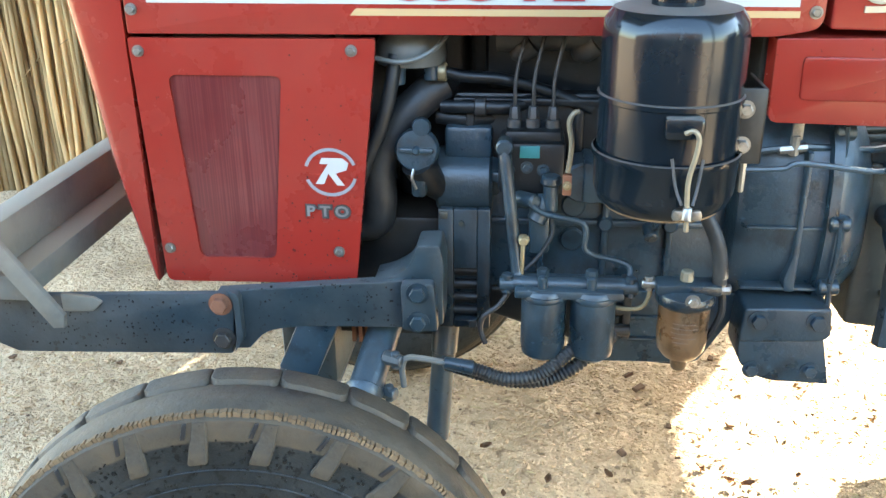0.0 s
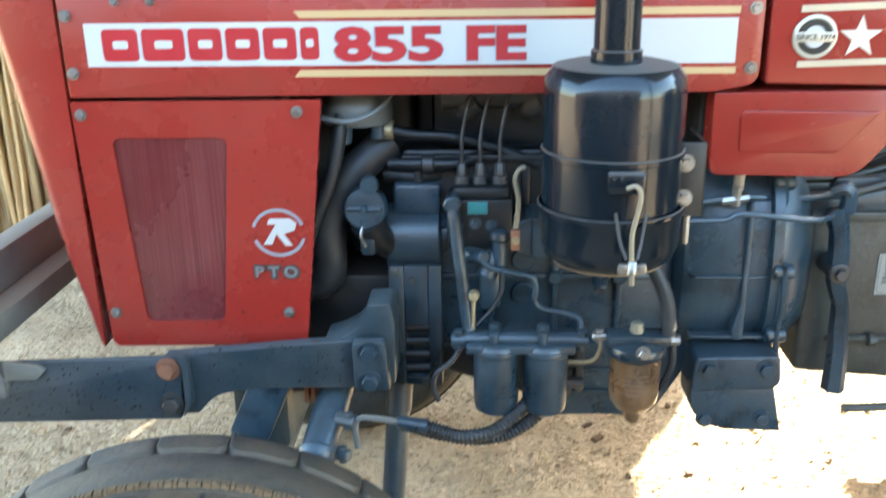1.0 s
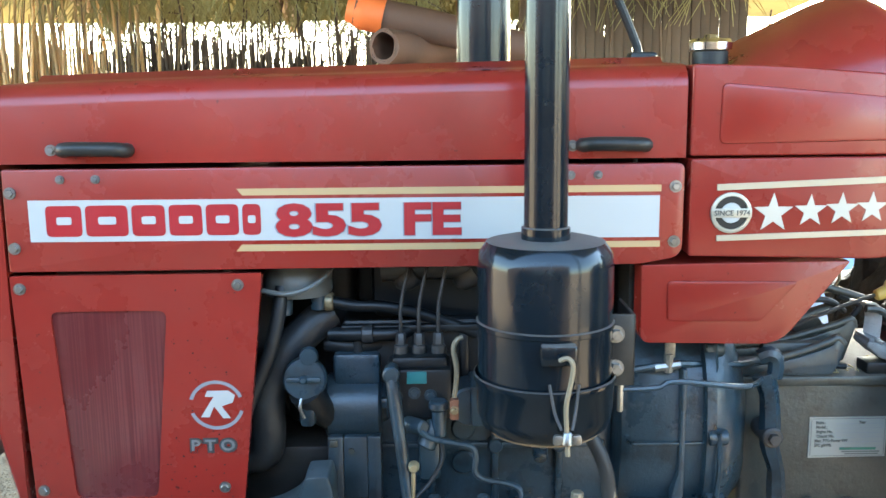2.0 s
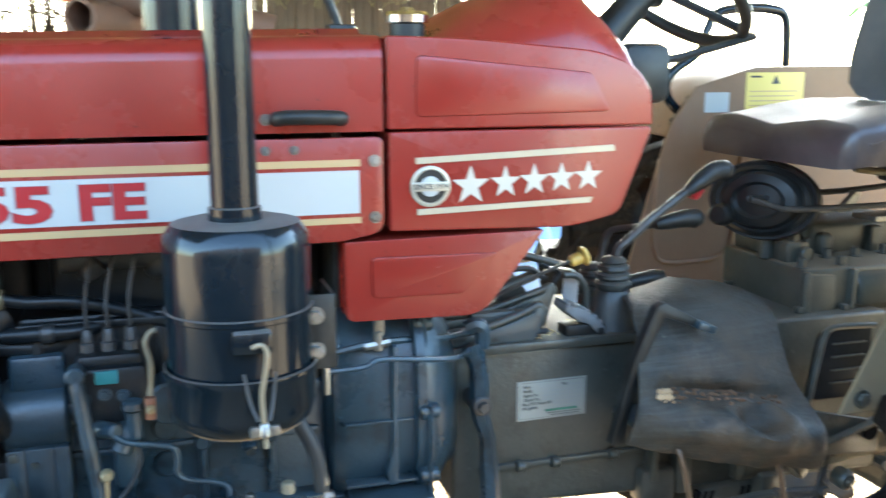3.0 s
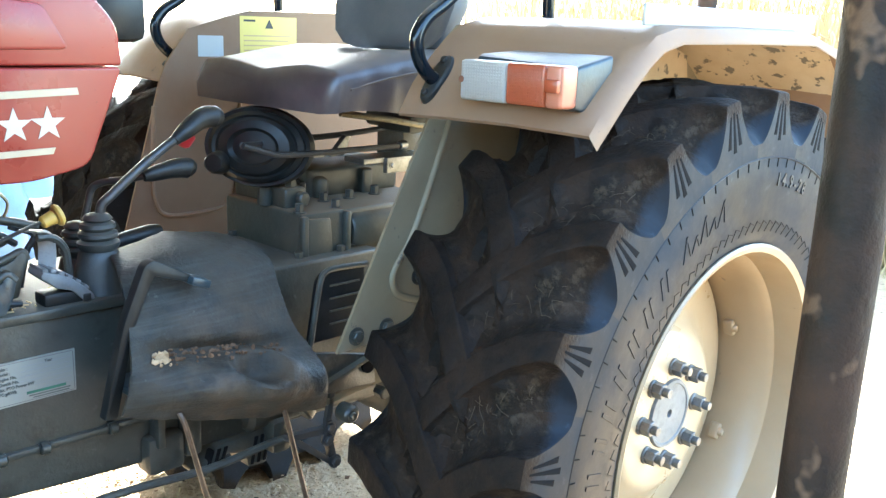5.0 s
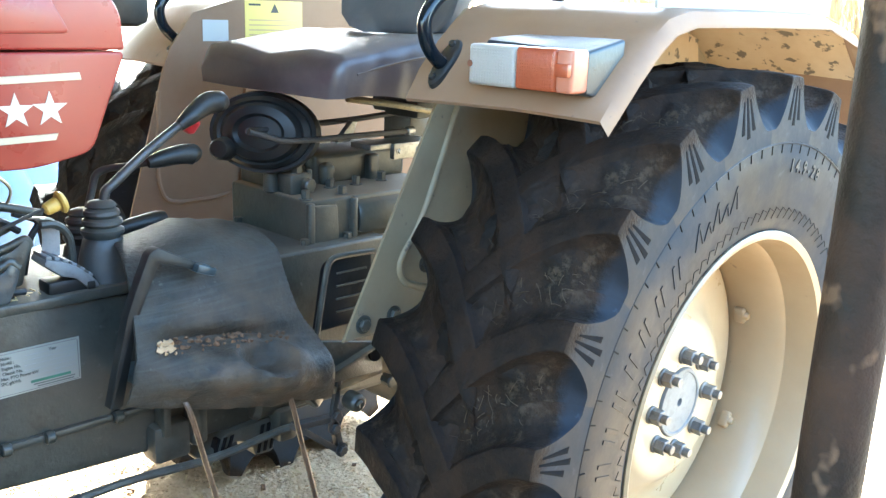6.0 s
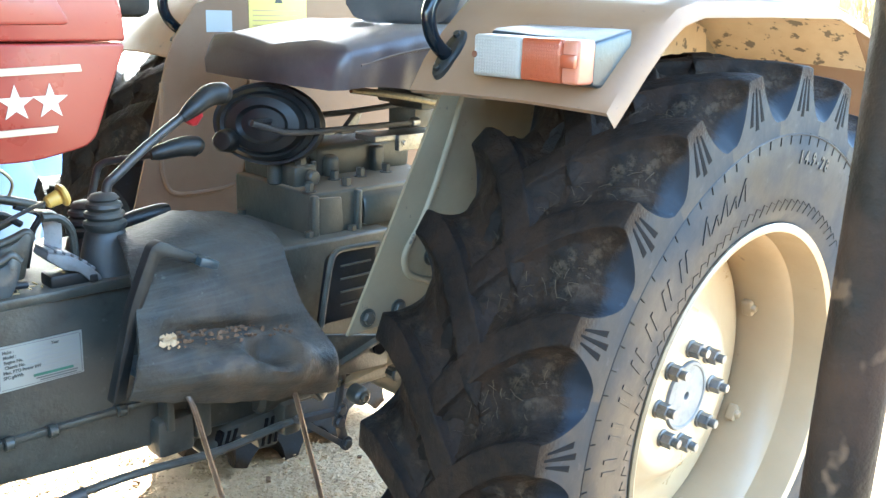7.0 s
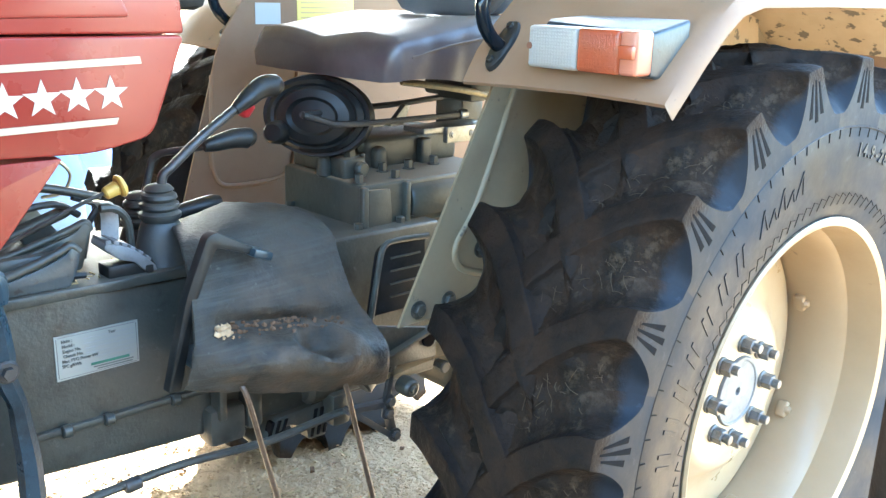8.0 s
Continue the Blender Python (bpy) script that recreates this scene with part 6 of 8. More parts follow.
def rear_lug(side):
    """One tread bar with its share of the grooves, scooped shoulder and toothed side face; side -1 lies towards -y."""
    bm = bmesh.new()
    rows = []

    def ring(y, face=None):
        wt, wf = curve(LUG_HALF, y), curve(LUG_FLANK, y)
        top, low, mid = curve(LUG_TOP, y), curve(LUG_FLOOR, y), radians(-curve(LUG_LINE, y))
        end = 0.0 if y >= 0.06 else 1.0 if y < 0.035 else math.sqrt(1 - ((y - 0.035) / 0.025) ** 2)
        half = PITCH * 0.5 * 0.625
        ds = [0, wt * 0.5, wt * 0.88, wt] + [wt + wf * k for k in (0.02, 0.06, 0.12, 0.2, 0.32, 0.46, 0.62, 0.8, 1.0)]
        ds = [d for d in ds if d < half * 0.985] + [half]
        while len(ds) < 16:
            gaps = [(ds[i + 1] - ds[i], i) for i in range(len(ds) - 1)]
            i = max(gaps)[1]
            ds.insert(i + 1, (ds[i] + ds[i + 1]) / 2)
        out = []
        for sgn in (-1, 1):
            for d in (reversed(ds) if sgn < 0 else ds[1:]):
                q = min(1.0, max(0.0, (d - wt) / wf))
                g = 1 - (1 - (1 - q) ** 1.5) ** (1 / 1.5) if q < 1 else 0.0
                if d > wt * 0.9 and q == 0:
                    g = 0.97
                r = low + (top - low) * g * end
                a = mid + sgn * d / 0.625
                x, z = r * math.sin(a), r * math.cos(a)
                keep = (1 - (d / half) ** 6) * min(1.0, max(0.0, (y + 0.165) / 0.04))
                bumpy = 0.0095 * noise.noise((x * 14, y * 14, z * 14 + 5 * side)) + 0.0075 * noise.noise((x * 31, y * 31, z * 31 + 3 * side)) + 0.0045 * noise.noise((x * 80, y * 80, z * 80))
                r += (bumpy + 0.004) * keep if g < 0.5 else bumpy * keep * 0.35
                yy = y if face is None else -0.1912 + max(0.0, r - 0.58) * 0.045
                if face is not None:
                    r = r + (0.553 - r) * face
                    yy = -0.1912 + max(0.0, r - 0.58) * 0.045
                out.append((r * math.sin(a), yy * -side, r * math.cos(a)))
        return out

    for face in (1.0, 0.66, 0.33, 0.08, 0.0):
        rows.append(ring(-0.190, face))
    for y in [-0.1865, -0.182, -0.176, -0.170] + [-0.163 + i * 0.0068 for i in range(33)]:
        rows.append(ring(y))
    loft(bm, rows, close=False, caps=False)
    return bm


def lug_slot_slab(side, k):
    """A black slab for the shade in a tapering foot slot, fanning out towards the sidewall."""
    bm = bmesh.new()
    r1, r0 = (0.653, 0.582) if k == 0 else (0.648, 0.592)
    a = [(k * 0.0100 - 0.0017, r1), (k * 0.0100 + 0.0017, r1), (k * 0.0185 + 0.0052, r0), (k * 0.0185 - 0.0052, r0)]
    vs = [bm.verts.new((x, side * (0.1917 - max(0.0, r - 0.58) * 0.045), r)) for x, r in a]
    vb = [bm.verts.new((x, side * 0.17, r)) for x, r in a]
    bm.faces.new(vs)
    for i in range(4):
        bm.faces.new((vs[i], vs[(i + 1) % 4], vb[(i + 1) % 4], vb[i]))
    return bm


# near-black that paints the shade of slots and holes onto slabs
RECESSBLACK = material("recess_shade_black", (0.006, 0.006, 0.007), 0.9, vary=0.1, scale=20, bump=0.0, spec=0.1)
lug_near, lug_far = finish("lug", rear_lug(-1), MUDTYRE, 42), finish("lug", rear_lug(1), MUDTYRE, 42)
foot_slabs = [finish("lug_slot", lug_slot_slab(-1, k), RECESSBLACK, 30) for k in (-1, 0, 1)]


def rear_wheel(s):
    """s = -1: the near wheel."""
    yc = s * (0.675 if s < 0 else 0.78)
    bm = bmesh.new()
    lathe(bm, tyre_profile(0, 0.378, 0.372, 0.675, 0.632), (0, 0, 0), "y", 88, close=True)
    tyre = part("rear_tyre", bm, MUDTYRE, tractor, "large black tractor tyre with muddy chevron bars", 50)
    tyre.location = (0, yc, WZ)
    for i in range(22):
        a = -45.2 + i * 360 / 22
        share("lug", lug_near, tyre, pose(0, 0, 0, 0, a, 0))
        share("lug", lug_far, tyre, pose(0, 0, 0, 0, a + 180 / 22, 0))
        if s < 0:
            for groove in foot_slabs:
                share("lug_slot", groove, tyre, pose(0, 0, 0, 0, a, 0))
    # bead rings
    bm = bmesh.new()
    tube(bm, [(0.551 * math.sin(a), s * 0.1895, 0.551 * math.cos(a)) for a in np.linspace(0, 2 * math.pi, 97)], 0.0022, 5, 1, caps=False)
    tube(bm, [(0.455 * math.sin(a), s * 0.180, 0.455 * math.cos(a)) for a in np.linspace(0, 2 * math.pi, 97)], 0.0018, 5, 1, caps=False)
    part("sidewall_ring", bm, MUDTYRE, tyre)
    # rim barrel
    o = s * 1.0
    rim = [(0.381, o * 0.165), (0.383, o * 0.172), (0.378, o * 0.176), (0.366, o * 0.170), (0.362, o * 0.150), (0.358, o * 0.10), (0.345, o * 0.085), (0.338, o * 0.02), (0.338, o * -0.08), (0.352, o * -0.10), (0.362, o * -0.150), (0.381, o * -0.17),
           (0.376, o * -0.16), (0.370, o * -0.14), (0.362, o * -0.10), (0.348, o * -0.07), (0.348, o * 0.02), (0.356, o * 0.09), (0.368, o * 0.11), (0.372, o * 0.15)]
    bm = bmesh.new()
    lathe(bm, rim, (0, 0, 0), "y", 72, close=True)
    barrel = part("rear_rim", bm, RIMCREAM, tractor, "cream painted steel wheel rim", 35)
    barrel.location = (0, yc, WZ)
    # disc: hub face at yn = -0.753 on the near side
    bm = bmesh.new()
    lathe(bm, [(0.337, s * -0.020), (0.334, s * -0.012), (0.30, s * -0.006), (0.25, s * 0.0), (0.20, s * 0.020), (0.175, s * 0.048), (0.155, s * 0.056), (0.118, s * 0.058), (0.075, s * 0.058), (0.075, s * 0.048), (0.115, s * 0.046), (0.15, s * 0.044), (0.195, s * 0.008), (0.25, s * -0.012), (0.337, s * -0.032)], (0, 0, 0), "y", 64, close=True)
    part("wheel_disc", bm, CREAM, barrel, "cream dished wheel disc", 35).location.y = -s * 0.014
    bm = bmesh.new()
    lathe(bm, [(0.0745, s * 0.03), (0.0745, s * 0.060), (0.072, s * 0.064), (0.066, s * 0.064), (0.064, s * 0.0615), (0.009, s * 0.0615), (0.007, s * 0.050), (0.001, s * 0.050)], (0, 0, 0), "y", 32)
    part("hub_cap", bm, HUBGREY, barrel, "dull grey hub face").location.y = -s * 0.014
    for k in range(8):
        a = k * math.pi / 4 + 0.02
        c = Vector((0.1016 * math.sin(a), 0, 0.1016 * math.cos(a)))
        bm = bmesh.new()
        d = Vector((0, s, 0))
        cyl(bm, c + d * 0.056, c + d * 0.063, 0.019, seg=18, r=0.001)
        cyl(bm, c + d * 0.062, c + d * 0.084, 0.0165, seg=6, r=0.0015)
        cyl(bm, c + d * 0.082, c + d * 0.098, 0.0095, seg=10, r=0.001)
        part("wheel_nut", bm, NUTSTEEL, barrel, "dull grey steel wheel nut").location.y = -s * 0.014
    for k in range(8):
        a = k * math.pi / 4 + 0.45
        c = Vector((0.338 * math.sin(a), s * 0.02, 0.338 * math.cos(a)))
        bm = bmesh.new()
        q = Matrix.Translation(c) @ pose(0, 0, 0, 0, math.degrees(a), 0)
        box(bm, (-0.020, s * -0.03, -0.012), (0.020, s * -0.004, 0.006), 0.006, 3, m=q)
        cyl(bm, q @ Vector((0, s * -0.008, -0.003)), q @ Vector((0, s * 0.004, -0.003)), 0.010, 0.009, 12, 0.003)
        part("rim_lug", bm, RIMCREAM, barrel)
    return tyre


near_tyre = rear_wheel(-1)
rnd = random.Random(41)
bm = bmesh.new()
for _ in range(900):
    lug_no, y = rnd.randrange(22), rnd.uniform(-0.150, 0.03)
    a = radians(-45.2 - curve(LUG_LINE, y) + lug_no * 360 / 22 + 180 / 22 + rnd.uniform(-3.5, 3.5))
    r = curve(LUG_FLOOR, y) + rnd.uniform(0.006, 0.012)
    p = Vector((r * math.sin(a), y, r * math.cos(a)))
    along, across = Vector((math.cos(a), 0, -math.sin(a))), Vector((0, 1, 0))
    turn, ln = rnd.gauss(0.9, 0.9), rnd.uniform(0.006, 0.034)
    d = (along * math.cos(turn) + across * math.sin(turn)) * ln
    side = (across * math.cos(turn) - along * math.sin(turn)) * ln * rnd.uniform(-0.12, 0.12)
    up = Vector((math.sin(a), 0, math.cos(a)))
    tube(bm, [p, p + d * 0.5 + side + up * 0.003, p + d], rnd.uniform(0.0003, 0.0006), 3, 2)
strands = part("dry_grass", bm, DRYGRASS, near_tyre, "strands of dry grass caught between the bars")
strands["kind"] = "stuff"
rear_wheel(1)
# raised sidewall marks: size figures, and plain bars for the maker's name
yt = -0.1885


def side_y(r):
    """Depth of the near sidewall at a radius."""
    return float(np.interp(r, (0.372, 0.402, 0.5084, 0.548), (-0.1625, -0.1758, -0.189, -0.189)))


def raised_bar(points, half, proud=0.0016):
    """A low moulded bar that follows the sidewall; points are (offset along the rim, radius)."""
    bm = bmesh.new()
    rings = []
    for x, r in points:
        y = side_y(r)
        rings.append([(x - half, y + 0.002, r), (x - half * 0.8, y - proud, r), (x + half * 0.8, y - proud, r), (x + half, y + 0.002, r)])
    loft(bm, rings)
    return bm


for i in range(7):
    for dx in (-0.011, 0.009):
        bm = raised_bar([(dx - 0.004, 0.452), (dx, 0.474), (dx + 0.004, 0.497)], 0.0042)
        bm.transform(pose(0, 0, 0, 0, -82 + i * 7.0, 0))
        part("raised_mark", bm, MUDTYRE, near_tyre)
for i in range(5):
    up = 0.020 if i in (0, 2, 4) else 0.0
    for p, q in (((-0.014, 0.462), (0.004, 0.488 + up)), ((0.004, 0.488 + up), (0.010, 0.462))):
        bm = raised_bar([p, ((p[0] + q[0]) / 2, (p[1] + q[1]) / 2), q], 0.0024)
        bm.transform(pose(0, 0, 0, 0, -31 + i * 3.6, 0))
        part("raised_mark", bm, MUDTYRE, near_tyre)
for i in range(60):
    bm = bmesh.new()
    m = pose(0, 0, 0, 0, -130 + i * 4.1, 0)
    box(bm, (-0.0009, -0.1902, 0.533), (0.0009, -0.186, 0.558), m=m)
    part("sidewall_tick", bm, RECESSBLACK, near_tyre)
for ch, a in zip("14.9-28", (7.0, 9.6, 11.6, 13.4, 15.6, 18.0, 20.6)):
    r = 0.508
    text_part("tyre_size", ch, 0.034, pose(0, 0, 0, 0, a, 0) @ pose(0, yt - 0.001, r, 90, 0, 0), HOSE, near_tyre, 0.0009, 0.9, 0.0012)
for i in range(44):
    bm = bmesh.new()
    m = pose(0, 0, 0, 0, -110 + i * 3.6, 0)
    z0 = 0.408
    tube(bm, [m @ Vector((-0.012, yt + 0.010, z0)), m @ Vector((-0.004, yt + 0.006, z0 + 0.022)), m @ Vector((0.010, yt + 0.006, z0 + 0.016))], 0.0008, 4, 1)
    part("sidewall_tick", bm, RECESSBLACK, near_tyre)


# front wheels
def flecks(name, spots, mat, parent, size, seed, label):
    """Small irregular flakes lying on a surface; spots are (place, normal)."""
    rnd = random.Random(seed)
    verts, faces = [], []
    for p, d in spots:
        u = d.orthogonal().normalized()
        v = d.cross(u)
        w, t0, long = rnd.uniform(*size), rnd.uniform(0, 6.28), rnd.uniform(0.45, 1.0)
        b = len(verts)
        for lift, k in ((-0.001, 1.0), (w * 0.16, 0.8)):
            for q in range(5):
                a = q * 2 * math.pi / 5
                x, y = math.cos(a) * w * 0.5, math.sin(a) * w * 0.5 * long
                f = k * rnd.uniform(0.75, 1.25)
                verts.append(p + d * lift + (u * (x * math.cos(t0) - y * math.sin(t0)) + v * (x * math.sin(t0) + y * math.cos(t0))) * f)
        faces += [tuple(b + 5 + q for q in range(5))] + [(b + q, b + (q + 1) % 5, b + 5 + (q + 1) % 5, b + 5 + q) for q in range(5)]
    bm = bmesh.new()
    me = bpy.data.meshes.new(name)
    me.from_pydata(verts, [], faces)
    bm.from_mesh(me)
    bpy.data.meshes.remove(me)
    ob = part(name, bm, mat, parent, label)
    ob["kind"] = "stuff"
    return ob


def front_wheel(s):
    """Ribbed front wheel; s = -1 is the near one. Profile from the outer bead over the worn tread to the inner bead."""
    k = 0.952
    prof = [(0.215, -0.072), (0.245, -0.090), (0.29, -0.099), (0.330, -0.101), (0.361, -0.100), (0.366, -0.1025), (0.394, -0.0995), (0.398, -0.094), (0.3965, -0.084), (0.3955, -0.077), (0.4005, -0.070), (0.4035, -0.058), (0.4045, -0.024), (0.3995, -0.018),
            (0.3985, 0.018), (0.392, 0.036), (0.380, 0.050), (0.362, 0.066), (0.338, 0.088), (0.31, 0.1), (0.27, 0.099), (0.24, 0.09), (0.215, 0.072)]
    bm = bmesh.new()
    lathe(bm, [(r * k, s * -y) for r, y in prof], (0, 0, 0), "y", 112, close=True)
    tyre = part("front_tyre", bm, TYREF, tractor, "dusty ribbed front tyre with worn notched tread", 45)
    tyre.matrix_local = pose(-2.201, s * 0.678, 0.391, s * 3.5, 0, 6)
    if s < 0:
        rnd = random.Random(17)
        side_r, side_d = [r * k for r, _ in prof[:6]], [y for _, y in prof[:6]]
        spots = []
        for i in range(620):
            a = radians(rnd.uniform(-75, 75))
            r = rnd.uniform(0.373, 0.378) if i % 6 == 0 else 0.349 - 0.11 * rnd.random() ** 1.3
            y = -0.081 if r > 0.37 else float(np.interp(r, side_r, side_d))
            spots.append((Vector((r * math.sin(a), y, r * math.cos(a))), Vector((0, -1, 0)) if r < 0.37 else Vector((math.sin(a), -0.5, math.cos(a))).normalized()))
        flecks("fleck", spots, FLECK, tyre, (0.003, 0.0085), 18, "black flecks stuck to the dusty tyre")
    rope = bmesh.new()
    rnd = random.Random(6)
    for i in range(420):
        m = pose(0, 0, 0, 0, 360 * i / 420 + rnd.uniform(-0.12, 0.12), 0)
        lo, hi = sorted((s * 0.085, s * (0.0955 + rnd.uniform(-0.0008, 0.0008))))
        w = rnd.uniform(0.0019, 0.0026)
        box(rope, (-w, lo, 0.394 * k), (w, hi, 0.4035 * k + rnd.uniform(-0.0015, 0.001)), m=m)
    ridge = part("shoulder_ridge", rope, RIB, tyre, "ridge packed with pale dust")
    ridge["kind"] = "stuff"
    bar = bmesh.new()
    rings = []
    for r, lean, half, proud in ((0.333, 0.0, 0.011, 0.1005), (0.3335, 0.0, 0.012, 0.1065), (0.337, 0.0006, 0.0128, 0.1085), (0.362, 0.006, 0.0118, 0.1075), (0.372, 0.008, 0.0105, 0.1045), (0.393, 0.011, 0.009, 0.1015)):
        rings.append([(lean + x * half, s * (0.094 + (proud - 0.094) * y), r * k) for x, y in ((-1, 0), (-1, 0.8), (-0.8, 1), (0.8, 1), (1, 0.8), (1, 0))])
    loft(bar, rings)
    me = finish("side_bar", bar, BARF, 35)
    block_bm = bmesh.new()
    rings = []
    for n, deg in enumerate((-6.88, -6.5, -5.75, -4.9, 0.0, 4.9, 5.75, 6.5, 6.88)):
        a = radians(deg)
        low = 0.003 if n in (0, 8) else 0.0006 if n in (1, 7) else 0.0
        cut = (0.014, 0.011, 0.003, 0.0, 0.0, 0.0, 0.002, 0.008, 0.012)[n]      # a scoop bitten out of the outer edge at each joint
        rings.append([(k * r * math.sin(a), s * -y, k * r * math.cos(a)) for r, y in ((0.392, -0.021 + cut), (0.4035 - low, -0.020 + cut), (0.4080 - low, -0.015 + cut), (0.4085 - low, 0.020), (0.403 - low, 0.028), (0.392, 0.029))])
    loft(block_bm, rings)
    bme = finish("tread_block", block_bm, TYREF, 35)
    # dark sliver beside each bar, its shadow made as a thin prism
    shadow_bm = bmesh.new()
    lo, hi = sorted((s * 0.098, s * 0.1028))
    prism(shadow_bm, fillet([(-0.0165, 0.352), (-0.010, 0.352), (-0.004, 0.374), (-0.0095, 0.374)], 0.0015, 2), lo, hi, 0.0008)
    nme = finish("bar_notch", shadow_bm, HOSE, 35)
    for r in (0.305, 0.283):
        bm = bmesh.new()
        y = float(np.interp(r / k, [q for q, _ in prof[:6]], [d for _, d in prof[:6]]))
        tube(bm, [(r * math.sin(a), s * -y, r * math.cos(a)) for a in np.linspace(0, 2 * math.pi, 97)], 0.0016, 6, 1, caps=False)
        part("sidewall_ring", bm, TYREF, tyre)
    for i in range(26):
        a = i * 360 / 26
        share("bar_notch", nme, tyre, pose(0, 0, 0, 0, a + 8.05, 0))
        share("side_bar", me, tyre, pose(0, 0, 0, 0, a + 8.05, 0))
        share("tread_block", bme, tyre, pose(0, 0, 0, 0, a + 1.9, 0))
    bm = bmesh.new()
    lathe(bm, [(0.204, s * 0.078), (0.207, s * 0.084), (0.200, s * 0.084), (0.198, s * 0.06), (0.195, 0), (0.12, s * 0.012), (0.09, s * 0.045), (0.05, s * 0.05), (0.045, s * 0.085), (0.001, s * 0.09)], (0, 0, 0), "y", 48)
    part("front_rim", bm, CREAM if s < 0 else MUDRIM, tyre, "cream front wheel rim" if s < 0 else "mud-caked front wheel rim")
    bm = bmesh.new()
    lathe(bm, [(0.200, -s * 0.072), (0.206, -s * 0.082), (0.196, -s * 0.07), (0.19, 0)], (0, 0, 0), "y", 48)
    part("front_rim_back", bm, MUDRIM, tyre)


front_wheel(-1)
front_wheel(1)
# dark flecks on the rail and on the lower red panel
rnd = random.Random(23)
spots = [(Vector((rnd.uniform(-2.72, -2.33), -0.350, rnd.uniform(0.632, 0.735))), Vector((0, -1, 0))) for _ in range(150)] + [(Vector((rnd.uniform(-2.29, -2.03), -0.337, rnd.uniform(0.692, 0.765))), Vector((0, -1, 0))) for _ in range(70)]
flecks("fleck", spots, FLECK, tractor, (0.002, 0.0055), 24, "black flecks stuck to the chassis rail")
spots = []
while len(spots) < 130:
    x, z = rnd.uniform(-2.43, -2.09), 0.755 + 0.39 * rnd.random() ** 1.6
    if x > -2.205 + (z - 1.1) * 0.1 or x < -2.40 or z < 0.785:
        if x < -2.066 - (1.159 - z) * 0.115:
            spots.append((Vector((x, HY, z)), Vector((0, -1, 0))))
flecks("fleck", spots, FLECK, panel, (0.0016, 0.0040), 25, "black flecks stuck to the red panel")

# rear axle housing, lift housing
bm = bmesh.new()
cyl(bm, (0, -0.60, WZ), (0, 0.60, WZ), 0.085, seg=24, r=0.01)
box(bm, (-0.26, -0.17, 0.50), (0.30, 0.17, 0.95), 0.04, 3)
part("rear_axle", bm, GEAR, tractor, "dark cast rear axle housing")
bm = bmesh.new()
box(bm, (-0.482, -0.108, 0.915), (-0.08, 0.18, 1.018), 0.008, 3)
lift = part("lift_housing", bm, LIFT, tractor, "dusty cast hydraulic lift housing")
bm = bmesh.new()
box(bm, (-0.50, -0.128, 0.905), (-0.06, 0.20, 0.922), 0.004)
box(bm, (-0.50, -0.128, 0.895), (-0.06, 0.20, 0.907), 0.003)
part("lift_flange", bm, LIFT, lift)
bm = bmesh.new()
box(bm, (-0.484, -0.118, 0.922), (-0.468, -0.10, 1.014), 0.005, 3)
prism(bm, fillet([(-0.468, 0.925), (-0.468, 1.008), (-0.408, 1.004), (-0.402, 0.928)], 0.006, 3), -0.114, -0.10, 0.004)
box(bm, (-0.372, -0.122, 0.922), (-0.358, -0.10, 1.015), 0.005, 3)
part("lift_panel", bm, LIFT, lift)
bm = bmesh.new()
rings = []
for x in (-0.352, -0.344, -0.15, -0.10):
    k = 0.006 if x == -0.352 else 0.0
    rings.append([(x, -0.02, 0.925)] + [(x, -0.085 - (0.043 - k) * math.cos(a), 0.965 + (0.050 - k) * math.sin(a)) for a in np.linspace(-0.6, math.pi / 2, 9)] + [(x, -0.02, 1.015 - k)])
loft(bm, rings)
part("lift_barrel", bm, LIFT, lift, "rounded end of the lift cylinder", 50)
bm = bmesh.new()
box(bm, (-0.36, 0.035, 1.01), (-0.08, 0.19, 1.088), 0.016, 3)
box(bm, (-0.345, 0.012, 1.01), (-0.310, 0.05, 1.066), 0.015, 4)
box(bm, (-0.21, 0.016, 1.01), (-0.18, 0.05, 1.075), 0.006, 3)
box(bm, (-0.46, 0.06, 1.01), (-0.34, 0.18, 1.060), 0.014, 3)
part("lift_cover", bm, LIFT, lift)
bm = bmesh.new()
box(bm, (-0.470, -0.035, 1.015), (-0.415, 0.020, 1.060), 0.006, 3)
cyl(bm, (-0.432, -0.035, 1.036), (-0.430, -0.052, 1.036), 0.017, 0.016, 12, 0.003)
cyl(bm, (-0.440, -0.012, 1.058), (-0.440, -0.012, 1.080), 0.013, 0.012, 6, 0.002)
box(bm, (-0.462, -0.02, 1.075), (-0.425, 0.012, 1.092), 0.004, 2)
cyl(bm, (-0.475, 0.03, 1.015), (-0.475, 0.03, 1.085), 0.018, 0.016, 14, 0.004)
cyl(bm, (-0.475, 0.03, 1.080), (-0.475, 0.03, 1.092), 0.024, 0.022, 14, 0.004)
cyl(bm, (-0.398, 0.000, 1.018), (-0.398, 0.000, 1.062), 0.007, 0.007, 8, 0.002)
part("control_valve", bm, LIFT, lift, "small hydraulic control valve")
bolts("bolt", [(-0.350, -0.012, 1.018), (-0.279, -0.016, 1.018), (-0.196, -0.008, 1.018), (-0.472, -0.087, 1.018), (-0.372, -0.082, 1.016), (-0.492, -0.112, 0.922), (-0.385, -0.118, 0.922), (-0.49, 0.14, 0.922)], GEAR, lift, (0, 0, 1), 0.010, 0.020)
